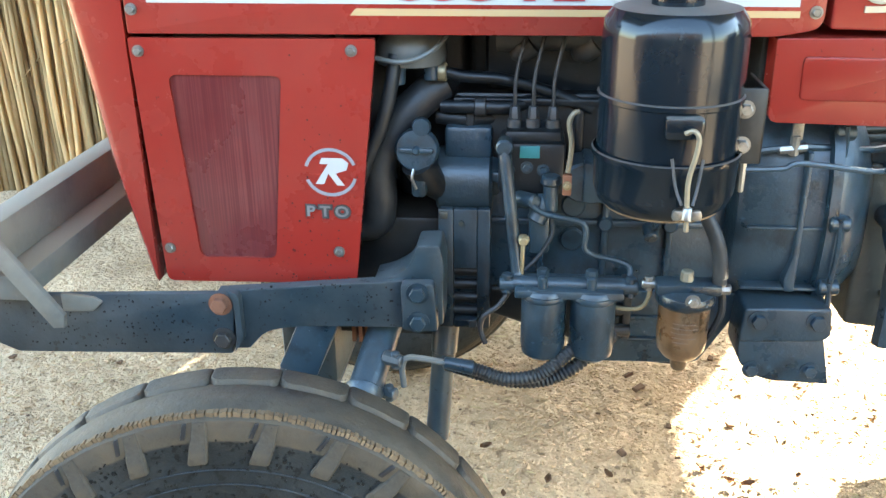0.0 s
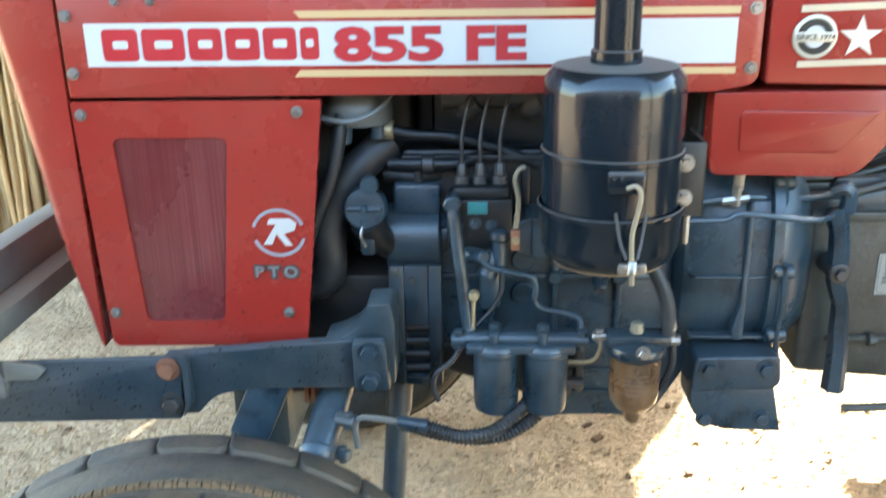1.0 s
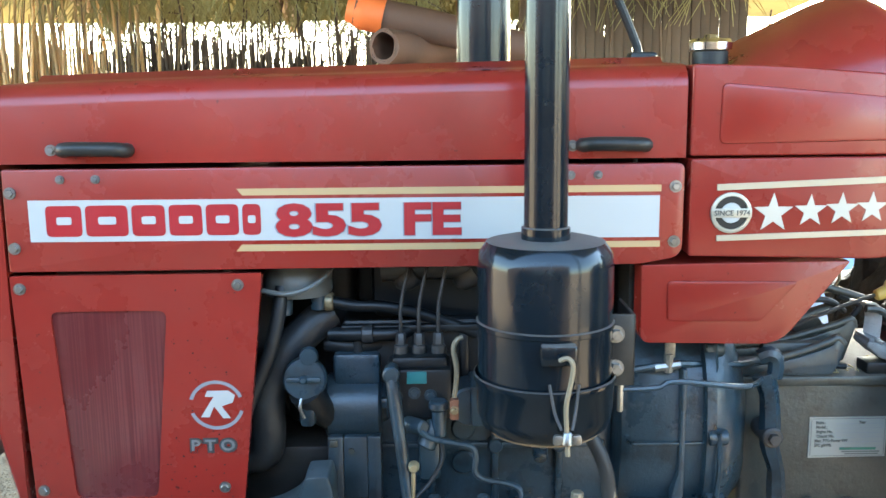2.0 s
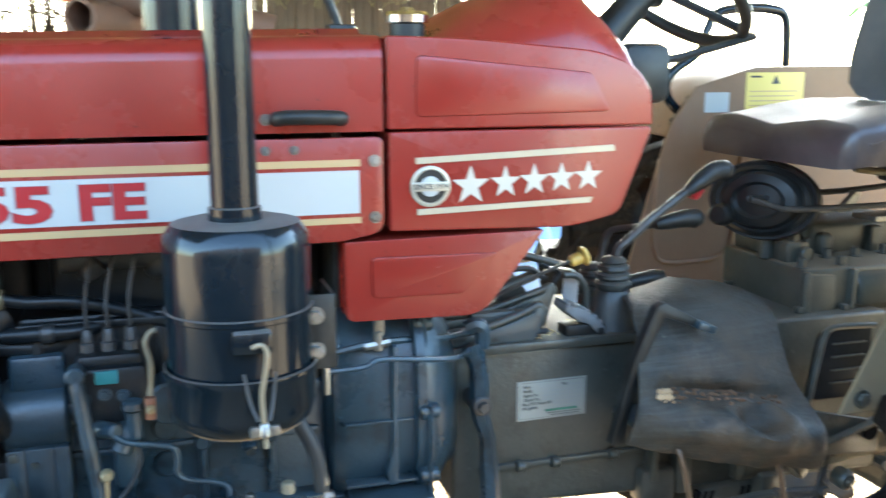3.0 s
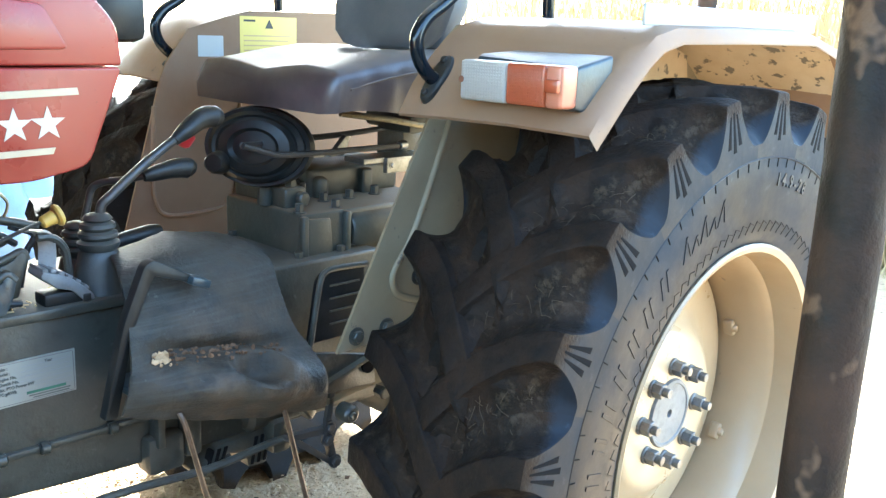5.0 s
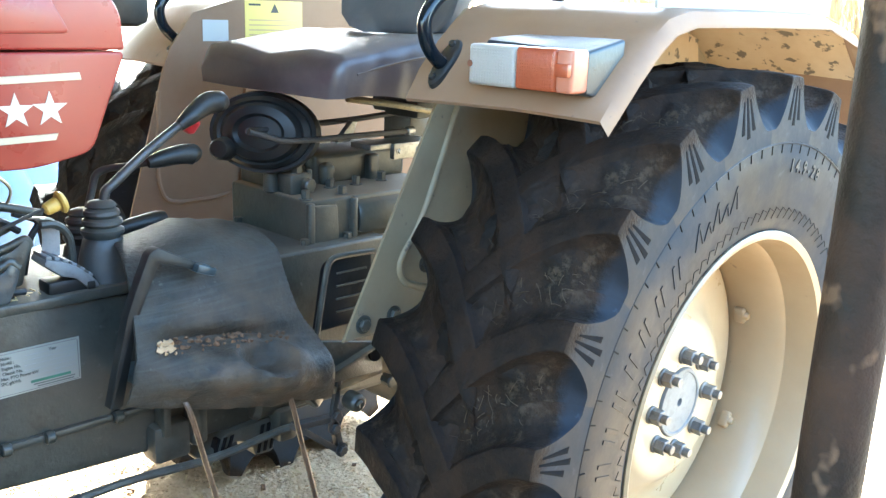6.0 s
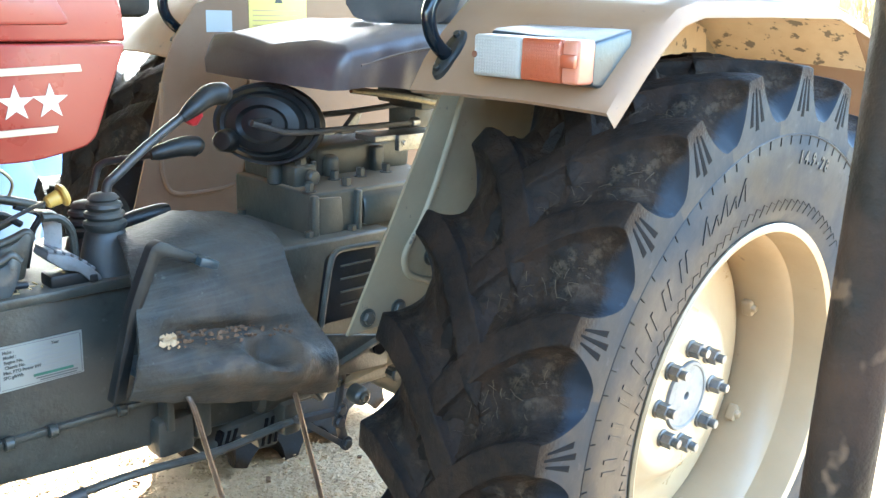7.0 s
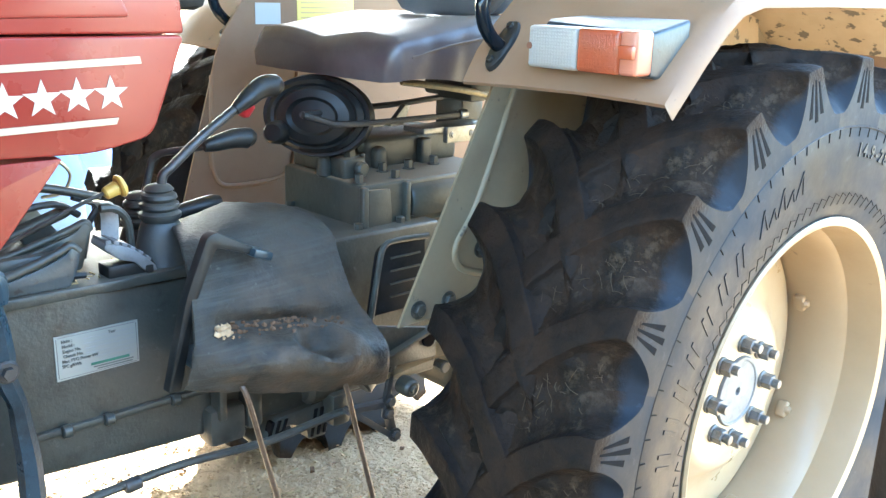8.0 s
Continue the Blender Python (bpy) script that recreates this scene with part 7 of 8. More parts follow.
for pts in ([(-0.602, -0.080, 1.166), (-0.55, -0.08, 1.150), (-0.515, -0.080, 1.142), (-0.427, -0.080, 1.139), (-0.188, -0.080, 1.140)], [(-0.600, -0.075, 1.166), (-0.52, -0.01, 1.156), (-0.403, 0.020, 1.156), (-0.280, 0.020, 1.159), (-0.10, 0.020, 1.170)]):
    hose("quadrant_rod", pts, 0.0065, DARKSTEEL, seg=8)
bm = bmesh.new()
box(bm, (-0.47, -0.03, 1.120), (-0.36, 0.03, 1.130), 0.003)
box(bm, (-0.45, -0.02, 1.128), (-0.40, 0.02, 1.142), 0.003)
prism(bm, [(-0.33, 1.115), (-0.29, 1.115), (-0.27, 1.158), (-0.285, 1.160)], -0.01, 0.005, 0.002)
box(bm, (-0.30, -0.09, 1.105), (-0.10, -0.02, 1.118), 0.003)
box(bm, (-0.24, -0.10, 1.082), (-0.10, -0.085, 1.118), 0.003)
part("quadrant_bracket", bm, STEEL, lift, "worn steel quadrant bracket")
bolts("bolt", [(-0.225, -0.10, 1.10), (-0.165, -0.10, 1.10)], STEEL, lift, r=0.006, h=0.005)
bm = bmesh.new()
cyl(bm, (-0.188, -0.080, 1.140), (-0.165, -0.080, 1.141), 0.011, 0.010, 12, 0.002)
part("rod_end", bm, STEEL, lift)
# round drum under the seat
m = look((-0.500, 0.02, 1.146), (-1.35, -0.60, 1.24)) @ Matrix.Diagonal((1.12, 0.80, 1.0, 1))
bm = bmesh.new()
lathe(bm, [(0.03, 0.06), (0.085, 0.05), (0.104, 0.03), (0.108, 0.01), (0.104, -0.006), (0.094, -0.004), (0.094, -0.014), (0.084, -0.022), (0.078, -0.018), (0.070, -0.028), (0.050, -0.032), (0.042, -0.024), (0.022, -0.026), (0.004, -0.028)], seg=40, m=m)
drum = part("seat_drum", bm, BLACKP, tractor, "dark round ribbed housing below the seat")
bm = bmesh.new()
cyl(bm, m @ Vector((0.066, -0.045, -0.02)), m @ Vector((0.066, -0.045, -0.06)), 0.026, 0.022, 14, 0.004)
part("drum_knob", bm, BLACKP, drum)
bm = bmesh.new()
cyl(bm, (-0.700, -0.02, 1.165), (-0.690, -0.03, 1.192), 0.014, 0.016, 14, 0.005)
part("red_knob", bm, REDPL, tractor, "red lever knob")
bm = bmesh.new()
box(bm, (-0.24, -0.17, 1.178), (-0.06, -0.06, 1.230), 0.01)
box(bm, (-0.12, -0.1, 1.165), (-0.02, 0.12, 1.232), 0.01)
box(bm, (-0.10, 0.0, 1.08), (-0.03, 0.1, 1.17), 0.01)
part("seat_base", bm, GEAR, tractor, "dark seat bracket")
hose("seat_adjuster", [(-0.44, -0.18, 1.232), (-0.32, -0.2, 1.215), (-0.20, -0.21, 1.192)], 0.007, BRASS, seg=8)

# gear levers with rubber boots
for x, y, dz in ((-0.912, -0.10, 0.0), (-0.890, 0.03, -0.040)):
    bm = bmesh.new()
    lathe(bm, [(0.050, 0.934), (0.048, 0.942), (0.042, 0.97), (0.034, 1.003), (0.030, 1.008), (0.036, 1.016), (0.036, 1.022), (0.028, 1.027), (0.034, 1.033), (0.033, 1.039), (0.026, 1.043), (0.031, 1.049), (0.029, 1.055), (0.022, 1.059), (0.026, 1.063), (0.020, 1.070), (0.010, 1.073)], (x, y, dz), "z", 28)
    boot = part("gear_boot", bm, BOOT, tractor, "ribbed black rubber gear boot")
bm = bmesh.new()
tube(bm, [(-0.907, -0.10, 1.06), (-0.903, -0.10, 1.085), (-0.885, -0.10, 1.100), (-0.82, -0.09, 1.145), (-0.735, -0.08, 1.196)], 0.0085, 10, 5)
gl = part("gear_lever", bm, DARKSTEEL, tractor, "bent dull grey gear lever")
bm = bmesh.new()
tube(bm, [(-0.750, -0.083, 1.186), (-0.725, -0.08, 1.202), (-0.688, -0.072, 1.222), (-0.660, -0.07, 1.224), (-0.648, -0.07, 1.214)], [0.010, 0.016, 0.020, 0.022, 0.013], 14, 5)
part("gear_knob", bm, BLACKP, gl, "black gear knob")
bm = bmesh.new()
tube(bm, [(-0.884, 0.030, 1.01), (-0.868, 0.028, 1.070), (-0.862, 0.024, 1.092), (-0.848, 0.012, 1.103), (-0.82, -0.025, 1.112), (-0.79, -0.06, 1.122)], 0.007, 10, 5)
rl = part("range_lever", bm, DARKSTEEL, tractor, "bent dull grey range lever")
bm = bmesh.new()
tube(bm, [(-0.802, -0.06, 1.121), (-0.785, -0.062, 1.124), (-0.745, -0.065, 1.131), (-0.716, -0.066, 1.130), (-0.706, -0.066, 1.123)], [0.010, 0.014, 0.018, 0.020, 0.012], 14, 5)
part("range_knob", bm, BLACKP, rl, "black lever knob")
bm = bmesh.new()
tube(bm, [(-0.86, 0.05, 0.960), (-0.80, 0.05, 0.977), (-0.74, 0.05, 0.984), (-0.716, 0.05, 0.985)], [0.014, 0.016, 0.019, 0.016], 12, 4)
part("hand_brake_grip", bm, BLACKP, tractor, "black rubber hand brake grip")
# pedals, cables and linkage above the gearbox
bm = bmesh.new()
prism(bm, fillet([(-1.26, 0.955), (-1.199, 0.958), (-1.143, 0.972), (-1.097, 0.989), (-1.089, 1.002), (-1.072, 0.993), (-1.079, 0.964), (-1.093, 0.937), (-1.26, 0.937)], [0.004, 0.02, 0.02, 0.006, 0.005, 0.006, 0.01, 0.004, 0.004], 3), -0.156, -0.142, 0.004)
pedal_b = part("pedal_side_plate", bm, RAIL, tractor, "dark blue curved pedal plate")
bm = bmesh.new()
tube(bm, [(-1.26, -0.149, 0.963), (-1.199, -0.149, 0.966), (-1.143, -0.149, 0.980), (-1.100, -0.149, 0.996), (-1.086, -0.149, 1.002), (-1.074, -0.149, 0.990)], 0.0075, 10, 5)
part("plate_rim", bm, GEAR, pedal_b)
bm = bmesh.new()
prism(bm, fillet([(-1.26, 0.975), (-1.185, 0.979), (-1.12, 0.995), (-1.066, 1.012), (-1.049, 1.028), (-1.037, 1.017), (-1.046, 0.991), (-1.058, 0.950), (-1.075, 0.950), (-1.072, 0.985), (-1.12, 0.975), (-1.26, 0.958)], 0.006, 3), -0.118, -0.104, 0.004)
pedal_a = part("pedal_side_plate", bm, GEAR, tractor, "dark curved pedal plate")
bm = bmesh.new()
tube(bm, [(-1.26, -0.111, 0.983), (-1.185, -0.111, 0.987), (-1.12, -0.111, 1.003), (-1.070, -0.111, 1.018), (-1.046, -0.111, 1.026), (-1.039, -0.111, 1.012)], 0.0065, 10, 5)
part("plate_rim", bm, GEAR, pedal_a)
hose("cross_bar", [(-1.25, -0.06, 0.97), (-1.173, -0.06, 0.999), (-1.07, -0.06, 1.033), (-1.054, -0.05, 1.036)], 0.011, GEAR, seg=10)
hose("cross_bar", [(-1.15, -0.02, 1.085), (-1.058, -0.02, 1.066), (-0.983, -0.02, 1.043)], 0.008, GEAR, seg=10)
bm = bmesh.new()
box(bm, (-1.21, -0.13, 0.93), (-1.07, 0.08, 0.99), 0.01, m=None)
prism(bm, [(-1.10, 0.935), (-1.16, 1.06), (-1.12, 1.07), (-1.04, 0.96), (-1.05, 0.935)], -0.06, -0.045, 0.003)
prism(bm, [(-1.10, 0.935), (-1.18, 1.10), (-1.15, 1.11), (-1.05, 0.96), (-1.05, 0.935)], 0.06, 0.075, 0.003)
part("pedal_support", bm, GEAR, tractor)
hose("throttle_cable", [(-1.22, -0.15, 1.00), (-1.13, -0.16, 1.045), (-1.06, -0.168, 1.075), (-1.015, -0.17, 1.090)], 0.0035, DARKSTEEL, seg=6)
bm = bmesh.new()
cyl(bm, (-1.035, -0.17, 1.082), (-1.012, -0.17, 1.091), 0.010, 0.012, 14, 0.003)
cyl(bm, (-1.012, -0.17, 1.091), (-1.003, -0.17, 1.094), 0.019, 0.018, 16, 0.003)
part("pull_knob", bm, KNOBY, tractor, "yellow pull knob")
hose("brass_loop", [(-1.10, -0.02, 1.06), (-1.085, -0.02, 1.10), (-1.055, -0.02, 1.115), (-1.03, -0.02, 1.09), (-1.045, -0.02, 1.06), (-1.08, -0.02, 1.055)], 0.003, BRASS, seg=6)
bm = bmesh.new()
line = spline([(-1.030, -0.10, 1.058), (-1.014, -0.10, 1.056), (-1.004, -0.10, 1.046), (-1.001, -0.101, 1.028), (-1.003, -0.103, 1.005), (-1.006, -0.107, 0.988)], 5)
loft(bm, [[p + Vector((0.010, -0.012, 0)), p + Vector((-0.010, 0.012, 0)), p + Vector((-0.010, 0.012, -0.004)), p + Vector((0.010, -0.012, -0.004))] for p in line])
part("bent_strap", bm, ZINC, tractor, "shiny bent steel strap")
bm = bmesh.new()
latch = [(-1.036, 0.988), (-1.032, 0.998), (-1.005, 0.990), (-0.985, 0.980), (-0.965, 0.963), (-0.950, 0.948), (-0.946, 0.937), (-0.965, 0.937), (-0.985, 0.958), (-1.010, 0.966)]
prism(bm, fillet(latch, 0.004, 2), -0.155, -0.100, 0.003)
catch = part("park_catch", bm, HUBGREY, tractor, "serrated steel parking catch")
for k in range(6):
    bm = bmesh.new()
    t = k / 5
    x, z = -1.027 + t * 0.066, 0.999 - 0.012 * t - 0.026 * t * t
    box(bm, (-0.005, -0.154, -0.003), (0.005, -0.101, 0.003), 0.0015, m=pose(x, 0, z, 0, 10 + 32 * t, 0))
    part("catch_tooth", bm, HUBGREY, catch)
bm = bmesh.new()
box(bm, (-1.03, -0.150, 0.934), (-0.95, -0.105, 0.957), 0.006)
box(bm, (-0.968, -0.158, 0.937), (-0.955, -0.150, 0.950), 0.002)
part("catch_base", bm, BLACKP, catch)
hose("catch_bar", [(-1.02, -0.11, 1.045), (-0.995, -0.11, 1.042), (-0.978, -0.11, 1.025), (-0.972, -0.11, 1.0), (-0.971, -0.11, 0.94)], 0.007, GEAR, seg=8)
rnd = random.Random(4)
bm = bmesh.new()
for k in range(26):
    x = rnd.uniform(-1.13, -0.95)
    y = rnd.uniform(-0.155, -0.06)
    a, ln = rnd.uniform(0, 3.1), rnd.uniform(0.006, 0.022)
    tube(bm, [(x, y, 0.938), (x + ln * math.cos(a), y + ln * math.sin(a), 0.939)], 0.0012, 4, 1)
deck_straw = part("straw_litter", bm, STRAW, tractor, "bits of straw on the gearbox deck")
deck_straw["kind"] = "stuff"
for pts in ([(-1.02, -0.02, 0.94), (-1.005, -0.02, 1.0), (-0.99, -0.02, 1.03), (-1.03, -0.02, 1.05)], [(-1.15, -0.12, 0.945), (-1.10, -0.135, 0.95), (-1.06, -0.13, 0.945)], [(-1.22, -0.10, 1.02), (-1.15, -0.09, 1.05), (-1.08, -0.08, 1.055), (-1.04, -0.07, 1.03)], [(-1.25, -0.05, 1.0), (-1.16, 0.0, 1.06), (-1.08, 0.02, 1.07)]):
    hose("wiring", pts, 0.006, HOSE, seg=8)

# clutch pedal arm and rubber mat over the footboard
bm = bmesh.new()
prism(bm, fillet([(-1.008, 0.78), (-0.986, 0.78), (-0.953, 0.92), (-0.914, 1.004), (-0.850, 0.981), (-0.846, 0.993), (-0.915, 1.030), (-0.930, 1.022), (-0.970, 0.93)], [0.004, 0.004, 0.02, 0.008, 0.003, 0.003, 0.006, 0.006, 0.02], 3), -0.300, -0.280, 0.004)
pedal = part("clutch_pedal", bm, BLACKP, tractor, "bent steel clutch pedal arm")
bm = bmesh.new()
box(bm, (-0.018, -0.030, -0.007), (0.018, 0.012, 0.007), 0.003, m=pose(-0.838, -0.285, 0.982, 0, 20, 0))
part("pedal_pad", bm, RAIL, pedal)
bm = bmesh.new()
front_edge = [(-0.990, -0.322, 0.792), (-0.985, -0.336, 0.825), (-0.978, -0.334, 0.858), (-0.970, -0.322, 0.880), (-0.962, -0.308, 0.918), (-0.955, -0.280, 0.965), (-0.935, -0.215, 1.002), (-0.90, -0.12, 1.003), (-0.86, -0.05, 0.99)]
back_edge = [(-0.602, -0.340, 0.702), (-0.622, -0.376, 0.742), (-0.622, -0.372, 0.788), (-0.622, -0.332, 0.818), (-0.646, -0.300, 0.870), (-0.652, -0.270, 0.930), (-0.645, -0.235, 0.970), (-0.625, -0.15, 0.985), (-0.60, -0.05, 0.98)]
nu = 40
fe, be = spline(front_edge, 5), spline(back_edge, 5)
rows_m = []
for i, (p, q) in enumerate(zip(fe, be)):
    row = []
    v = i / (len(fe) - 1)
    for j in range(nu + 1):
        u = j / nu
        c = p.lerp(q, u)
        bulge = math.sin(math.pi * u)
        roll_up = math.exp(-((v - 0.20) / 0.10) ** 2)
        c.y -= 0.042 * roll_up * (0.35 + 0.65 * math.exp(-((u - 0.66) / 0.30) ** 2)) * bulge ** 0.5
        c.y += 0.030 * math.exp(-((v - 0.395) / 0.055) ** 2) * bulge
        d = math.hypot((u - 0.62) / 0.115, (v - 0.285) / 0.050)
        c += Vector((0, 0.034, -0.026)) * math.exp(-d * d) + Vector((0, -0.012, 0.012)) * math.exp(-((d - 1.5) / 0.5) ** 2)
        c.z += 0.022 * bulge * max(0.0, min(1.0, (v - 0.55) / 0.3)) - 0.012 * bulge * max(0.0, 0.10 - v) / 0.1
        c += Vector((0, 0.010, 0.005)) * noise.noise((u * 4, v * 5, 1.0)) + Vector((0, 0.003, 0.002)) * noise.noise((u * 14, v * 14, 2.0))
        row.append(c)
    rows_m.append(row)
top = [[bm.verts.new(c) for c in row] for row in rows_m]
bot = [[bm.verts.new(c + Vector((0, 0.006, -0.003))) for c in row] for row in rows_m]
for a, b in ((top, 1), (bot, -1)):
    for i in range(len(a) - 1):
        for j in range(nu):
            bm.faces.new((a[i][j], a[i][j + 1], a[i + 1][j + 1], a[i + 1][j]))
for i in range(len(top) - 1):
    for j in (0, nu):
        bm.faces.new((top[i][j], top[i + 1][j], bot[i + 1][j], bot[i][j]))
for j in range(nu):
    for i in (0, len(top) - 1):
        bm.faces.new((top[i][j], top[i][j + 1], bot[i][j + 1], bot[i][j]))
part("rubber_mat", bm, MAT, tractor, "worn black rubber mat sagging over the footboard", 70)
bm = bmesh.new()
box(bm, (-0.93, -0.31, 0.775), (-0.60, -0.15, 0.790), 0.004)
part("footboard", bm, RAIL, tractor)
rnd = random.Random(8)


def crumbs_on_mat(count, u0, u1, v0, v1, s0, s1):
    out = bmesh.new()
    for _ in range(count):
        i = int(rnd.uniform(v0, v1) * (len(rows_m) - 1))
        j = int(rnd.uniform(u0, u1) * nu)
        p = rows_m[i][j].lerp(rows_m[i][j + 1], rnd.random()) + Vector((0, -0.001, 0.001))
        sz = rnd.uniform(s0, s1)
        got = bmesh.ops.create_icosphere(out, subdivisions=1, radius=sz, matrix=Matrix.Translation(p))
        for vert in got["verts"]:
            vert.co += Vector((rnd.uniform(-1, 1), rnd.uniform(-1, 1), rnd.uniform(-1, 1))) * sz * 0.5
    return out


pale = part("straw_litter", crumbs_on_mat(30, 0.12, 0.20, 0.345, 0.40, 0.002, 0.0065), CLOD, tractor, "pale dry flakes lying on the mat")
pale["kind"] = "stuff"
bm = crumbs_on_mat(90, 0.18, 0.85, 0.345, 0.41, 0.001, 0.005)
crumbs = part("mud_crumb_litter", bm, CHIP, tractor, "dry mud crumbs lying on the mat")
crumbs["kind"] = "stuff"
# steps hanging below
for x, y, z in ((-0.892, -0.34, 0.756), (-0.693, -0.34, 0.721)):
    bm = bmesh.new()
    tube(bm, [(x - 0.012, y + 0.06, z + 0.05), (x - 0.006, y + 0.02, z + 0.025), (x, y, z), (x + 0.024, y, z - 0.095), (x + 0.047, y, z - 0.185), (x + 0.090, y, z - 0.355)], 0.0048, 8, 4)
    part("step_bar", bm, RUSTBAR, tractor, "thin dusty brown step bar")
bm = bmesh.new()
box(bm, (-0.81, -0.36, 0.375), (-0.57, -0.26, 0.39), 0.003)
part("step_plate", bm, RUST, tractor)
# brake linkage by the axle
bm = bmesh.new()
prism(bm, fillet([(-0.547, 0.712), (-0.535, 0.712), (-0.546, 0.640), (-0.548, 0.600), (-0.566, 0.596), (-0.562, 0.640)], 0.003, 2), -0.292, -0.284, 0.002)
for p, q in (((-0.642, 0.632), (-0.532, 0.542)), ((-0.532, 0.542), (-0.552, 0.622)), ((-0.642, 0.632), (-0.552, 0.622))):
    d = (Vector(q) - Vector(p)).normalized() * 0.006
    e = Vector((-d.y, d.x))
    c = [Vector(p) - d - e, Vector(p) - d + e, Vector(q) + d + e, Vector(q) + d - e]
    prism(bm, [tuple(v) for v in c], -0.290, -0.272, 0.001)
link_bar = part("brake_linkage", bm, DARKSTEEL, tractor, "dark steel brake linkage plates")
bolts("bolt", [(-0.552, -0.292, 0.630), (-0.556, -0.292, 0.606), (-0.536, -0.290, 0.552)], DARKSTEEL, link_bar, r=0.010, h=0.010)
bm = bmesh.new()
lathe(bm, [(0.001, -0.322), (0.006, -0.323), (0.008, -0.318), (0.013, -0.318), (0.018, -0.314), (0.0195, -0.308), (0.0195, -0.285), (0.001, -0.285)], (-0.513, 0, 0.652), "y", 24)
part("linkage_roller", bm, GEAR, link_bar, "round steel linkage roller")
bm = bmesh.new()
prism(bm, fillet([(-0.600, 0.800), (-0.445, 0.762), (-0.445, 0.700), (-0.565, 0.708), (-0.600, 0.735)], 0.004, 2), -0.306, -0.296, 0.002)
fb = part("fender_bracket", bm, GEAR, tractor, "black steel fender bracket")
bm = bmesh.new()
prism(bm, fillet([(-0.560, 0.688), (-0.500, 0.706), (-0.440, 0.735), (-0.395, 0.735), (-0.395, 0.690), (-0.430, 0.688), (-0.50, 0.684), (-0.56, 0.676)], 0.004, 2), -0.292, -0.284, 0.002)
part("bracket_arm", bm, SHADEDIRTCREAM, fb, "dirty cream bracket arm")
bm = bmesh.new()
prism(bm, [(-0.585, 0.728), (-0.450, 0.768), (-0.448, 0.775), (-0.585, 0.736)], -0.322, -0.300, 0.001)
part("bracket_lip", bm, GEAR, fb)
# black disc set on the bracket, painting the shade of its hole
bm = bmesh.new()
cyl(bm, (-0.468, -0.306, 0.745), (-0.468, -0.312, 0.745), 0.016, 0.016, 16)
part("bracket_hole", bm, RECESSBLACK, fb)
bm = bmesh.new()
cyl(bm, (-0.41, -0.30, 0.665), (-0.41, -0.27, 0.665), 0.014, 0.012, 8, 0.003)
cyl(bm, (-0.375, -0.32, 0.70), (-0.375, -0.27, 0.70), 0.020, 0.018, 10, 0.003)
part("bracket_nut", bm, GEAR, tractor)
hose("brake_rod", [(-1.16, -0.17, 0.565), (-0.95, -0.18, 0.580), (-0.76, -0.19, 0.572), (-0.62, -0.21, 0.592), (-0.54, -0.27, 0.615)], 0.008, GEAR, seg=8)
bm = bmesh.new()
cyl(bm, (-1.04, -0.175, 0.570), (-1.01, -0.176, 0.573), 0.013, 0.013, 10, 0.003)
part("rod_adjuster", bm, DARKSTEEL, tractor)
bm = bmesh.new()
prism(bm, fillet([(-0.770, 0.548), (-0.725, 0.598), (-0.580, 0.606), (-0.580, 0.580), (-0.605, 0.568), (-0.612, 0.526), (-0.656, 0.528), (-0.662, 0.560), (-0.70, 0.574), (-0.735, 0.562), (-0.758, 0.535)], 0.008, 3), -0.165, -0.10, 0.005, 2)
cast = part("drawbar_bracket", bm, GEAR, tractor, "ribbed cast bracket under the gearbox")
# black slabs set on the casting, painting the shade of its slots
for x0 in (-0.752, -0.737, -0.722, -0.652, -0.637, -0.622):
    bm = bmesh.new()
    prism(bm, [(x0, 0.545 - (0.010 if x0 > -0.7 else -0.012)), (x0 + 0.006, 0.545 - (0.010 if x0 > -0.7 else -0.012)), (x0 + 0.018, 0.592), (x0 + 0.011, 0.592)], -0.1675, -0.150)
    part("bracket_slot", bm, RECESSBLACK, cast)
bm = bmesh.new()
cyl(bm, (-0.66, -0.145, 0.640), (-0.52, -0.145, 0.640), 0.040, 0.040, 18, 0.010)
cyl(bm, (-0.545, -0.19, 0.625), (-0.525, -0.19, 0.640), 0.026, 0.024, 14, 0.004)
box(bm, (-0.62, -0.20, 0.555), (-0.575, -0.12, 0.625), 0.010)
part("brake_housing", bm, GEAR, tractor, "rounded brake housing")
bm = bmesh.new()
box(bm, (-0.875, -0.178, 0.585), (-0.80, -0.12, 0.66), 0.012)
box(bm, (-0.86, -0.188, 0.64), (-0.845, -0.15, 0.72), 0.004)
box(bm, (-0.80, -0.18, 0.60), (-0.765, -0.12, 0.70), 0.010)
part("drain_housing", bm, GEAR, tractor)

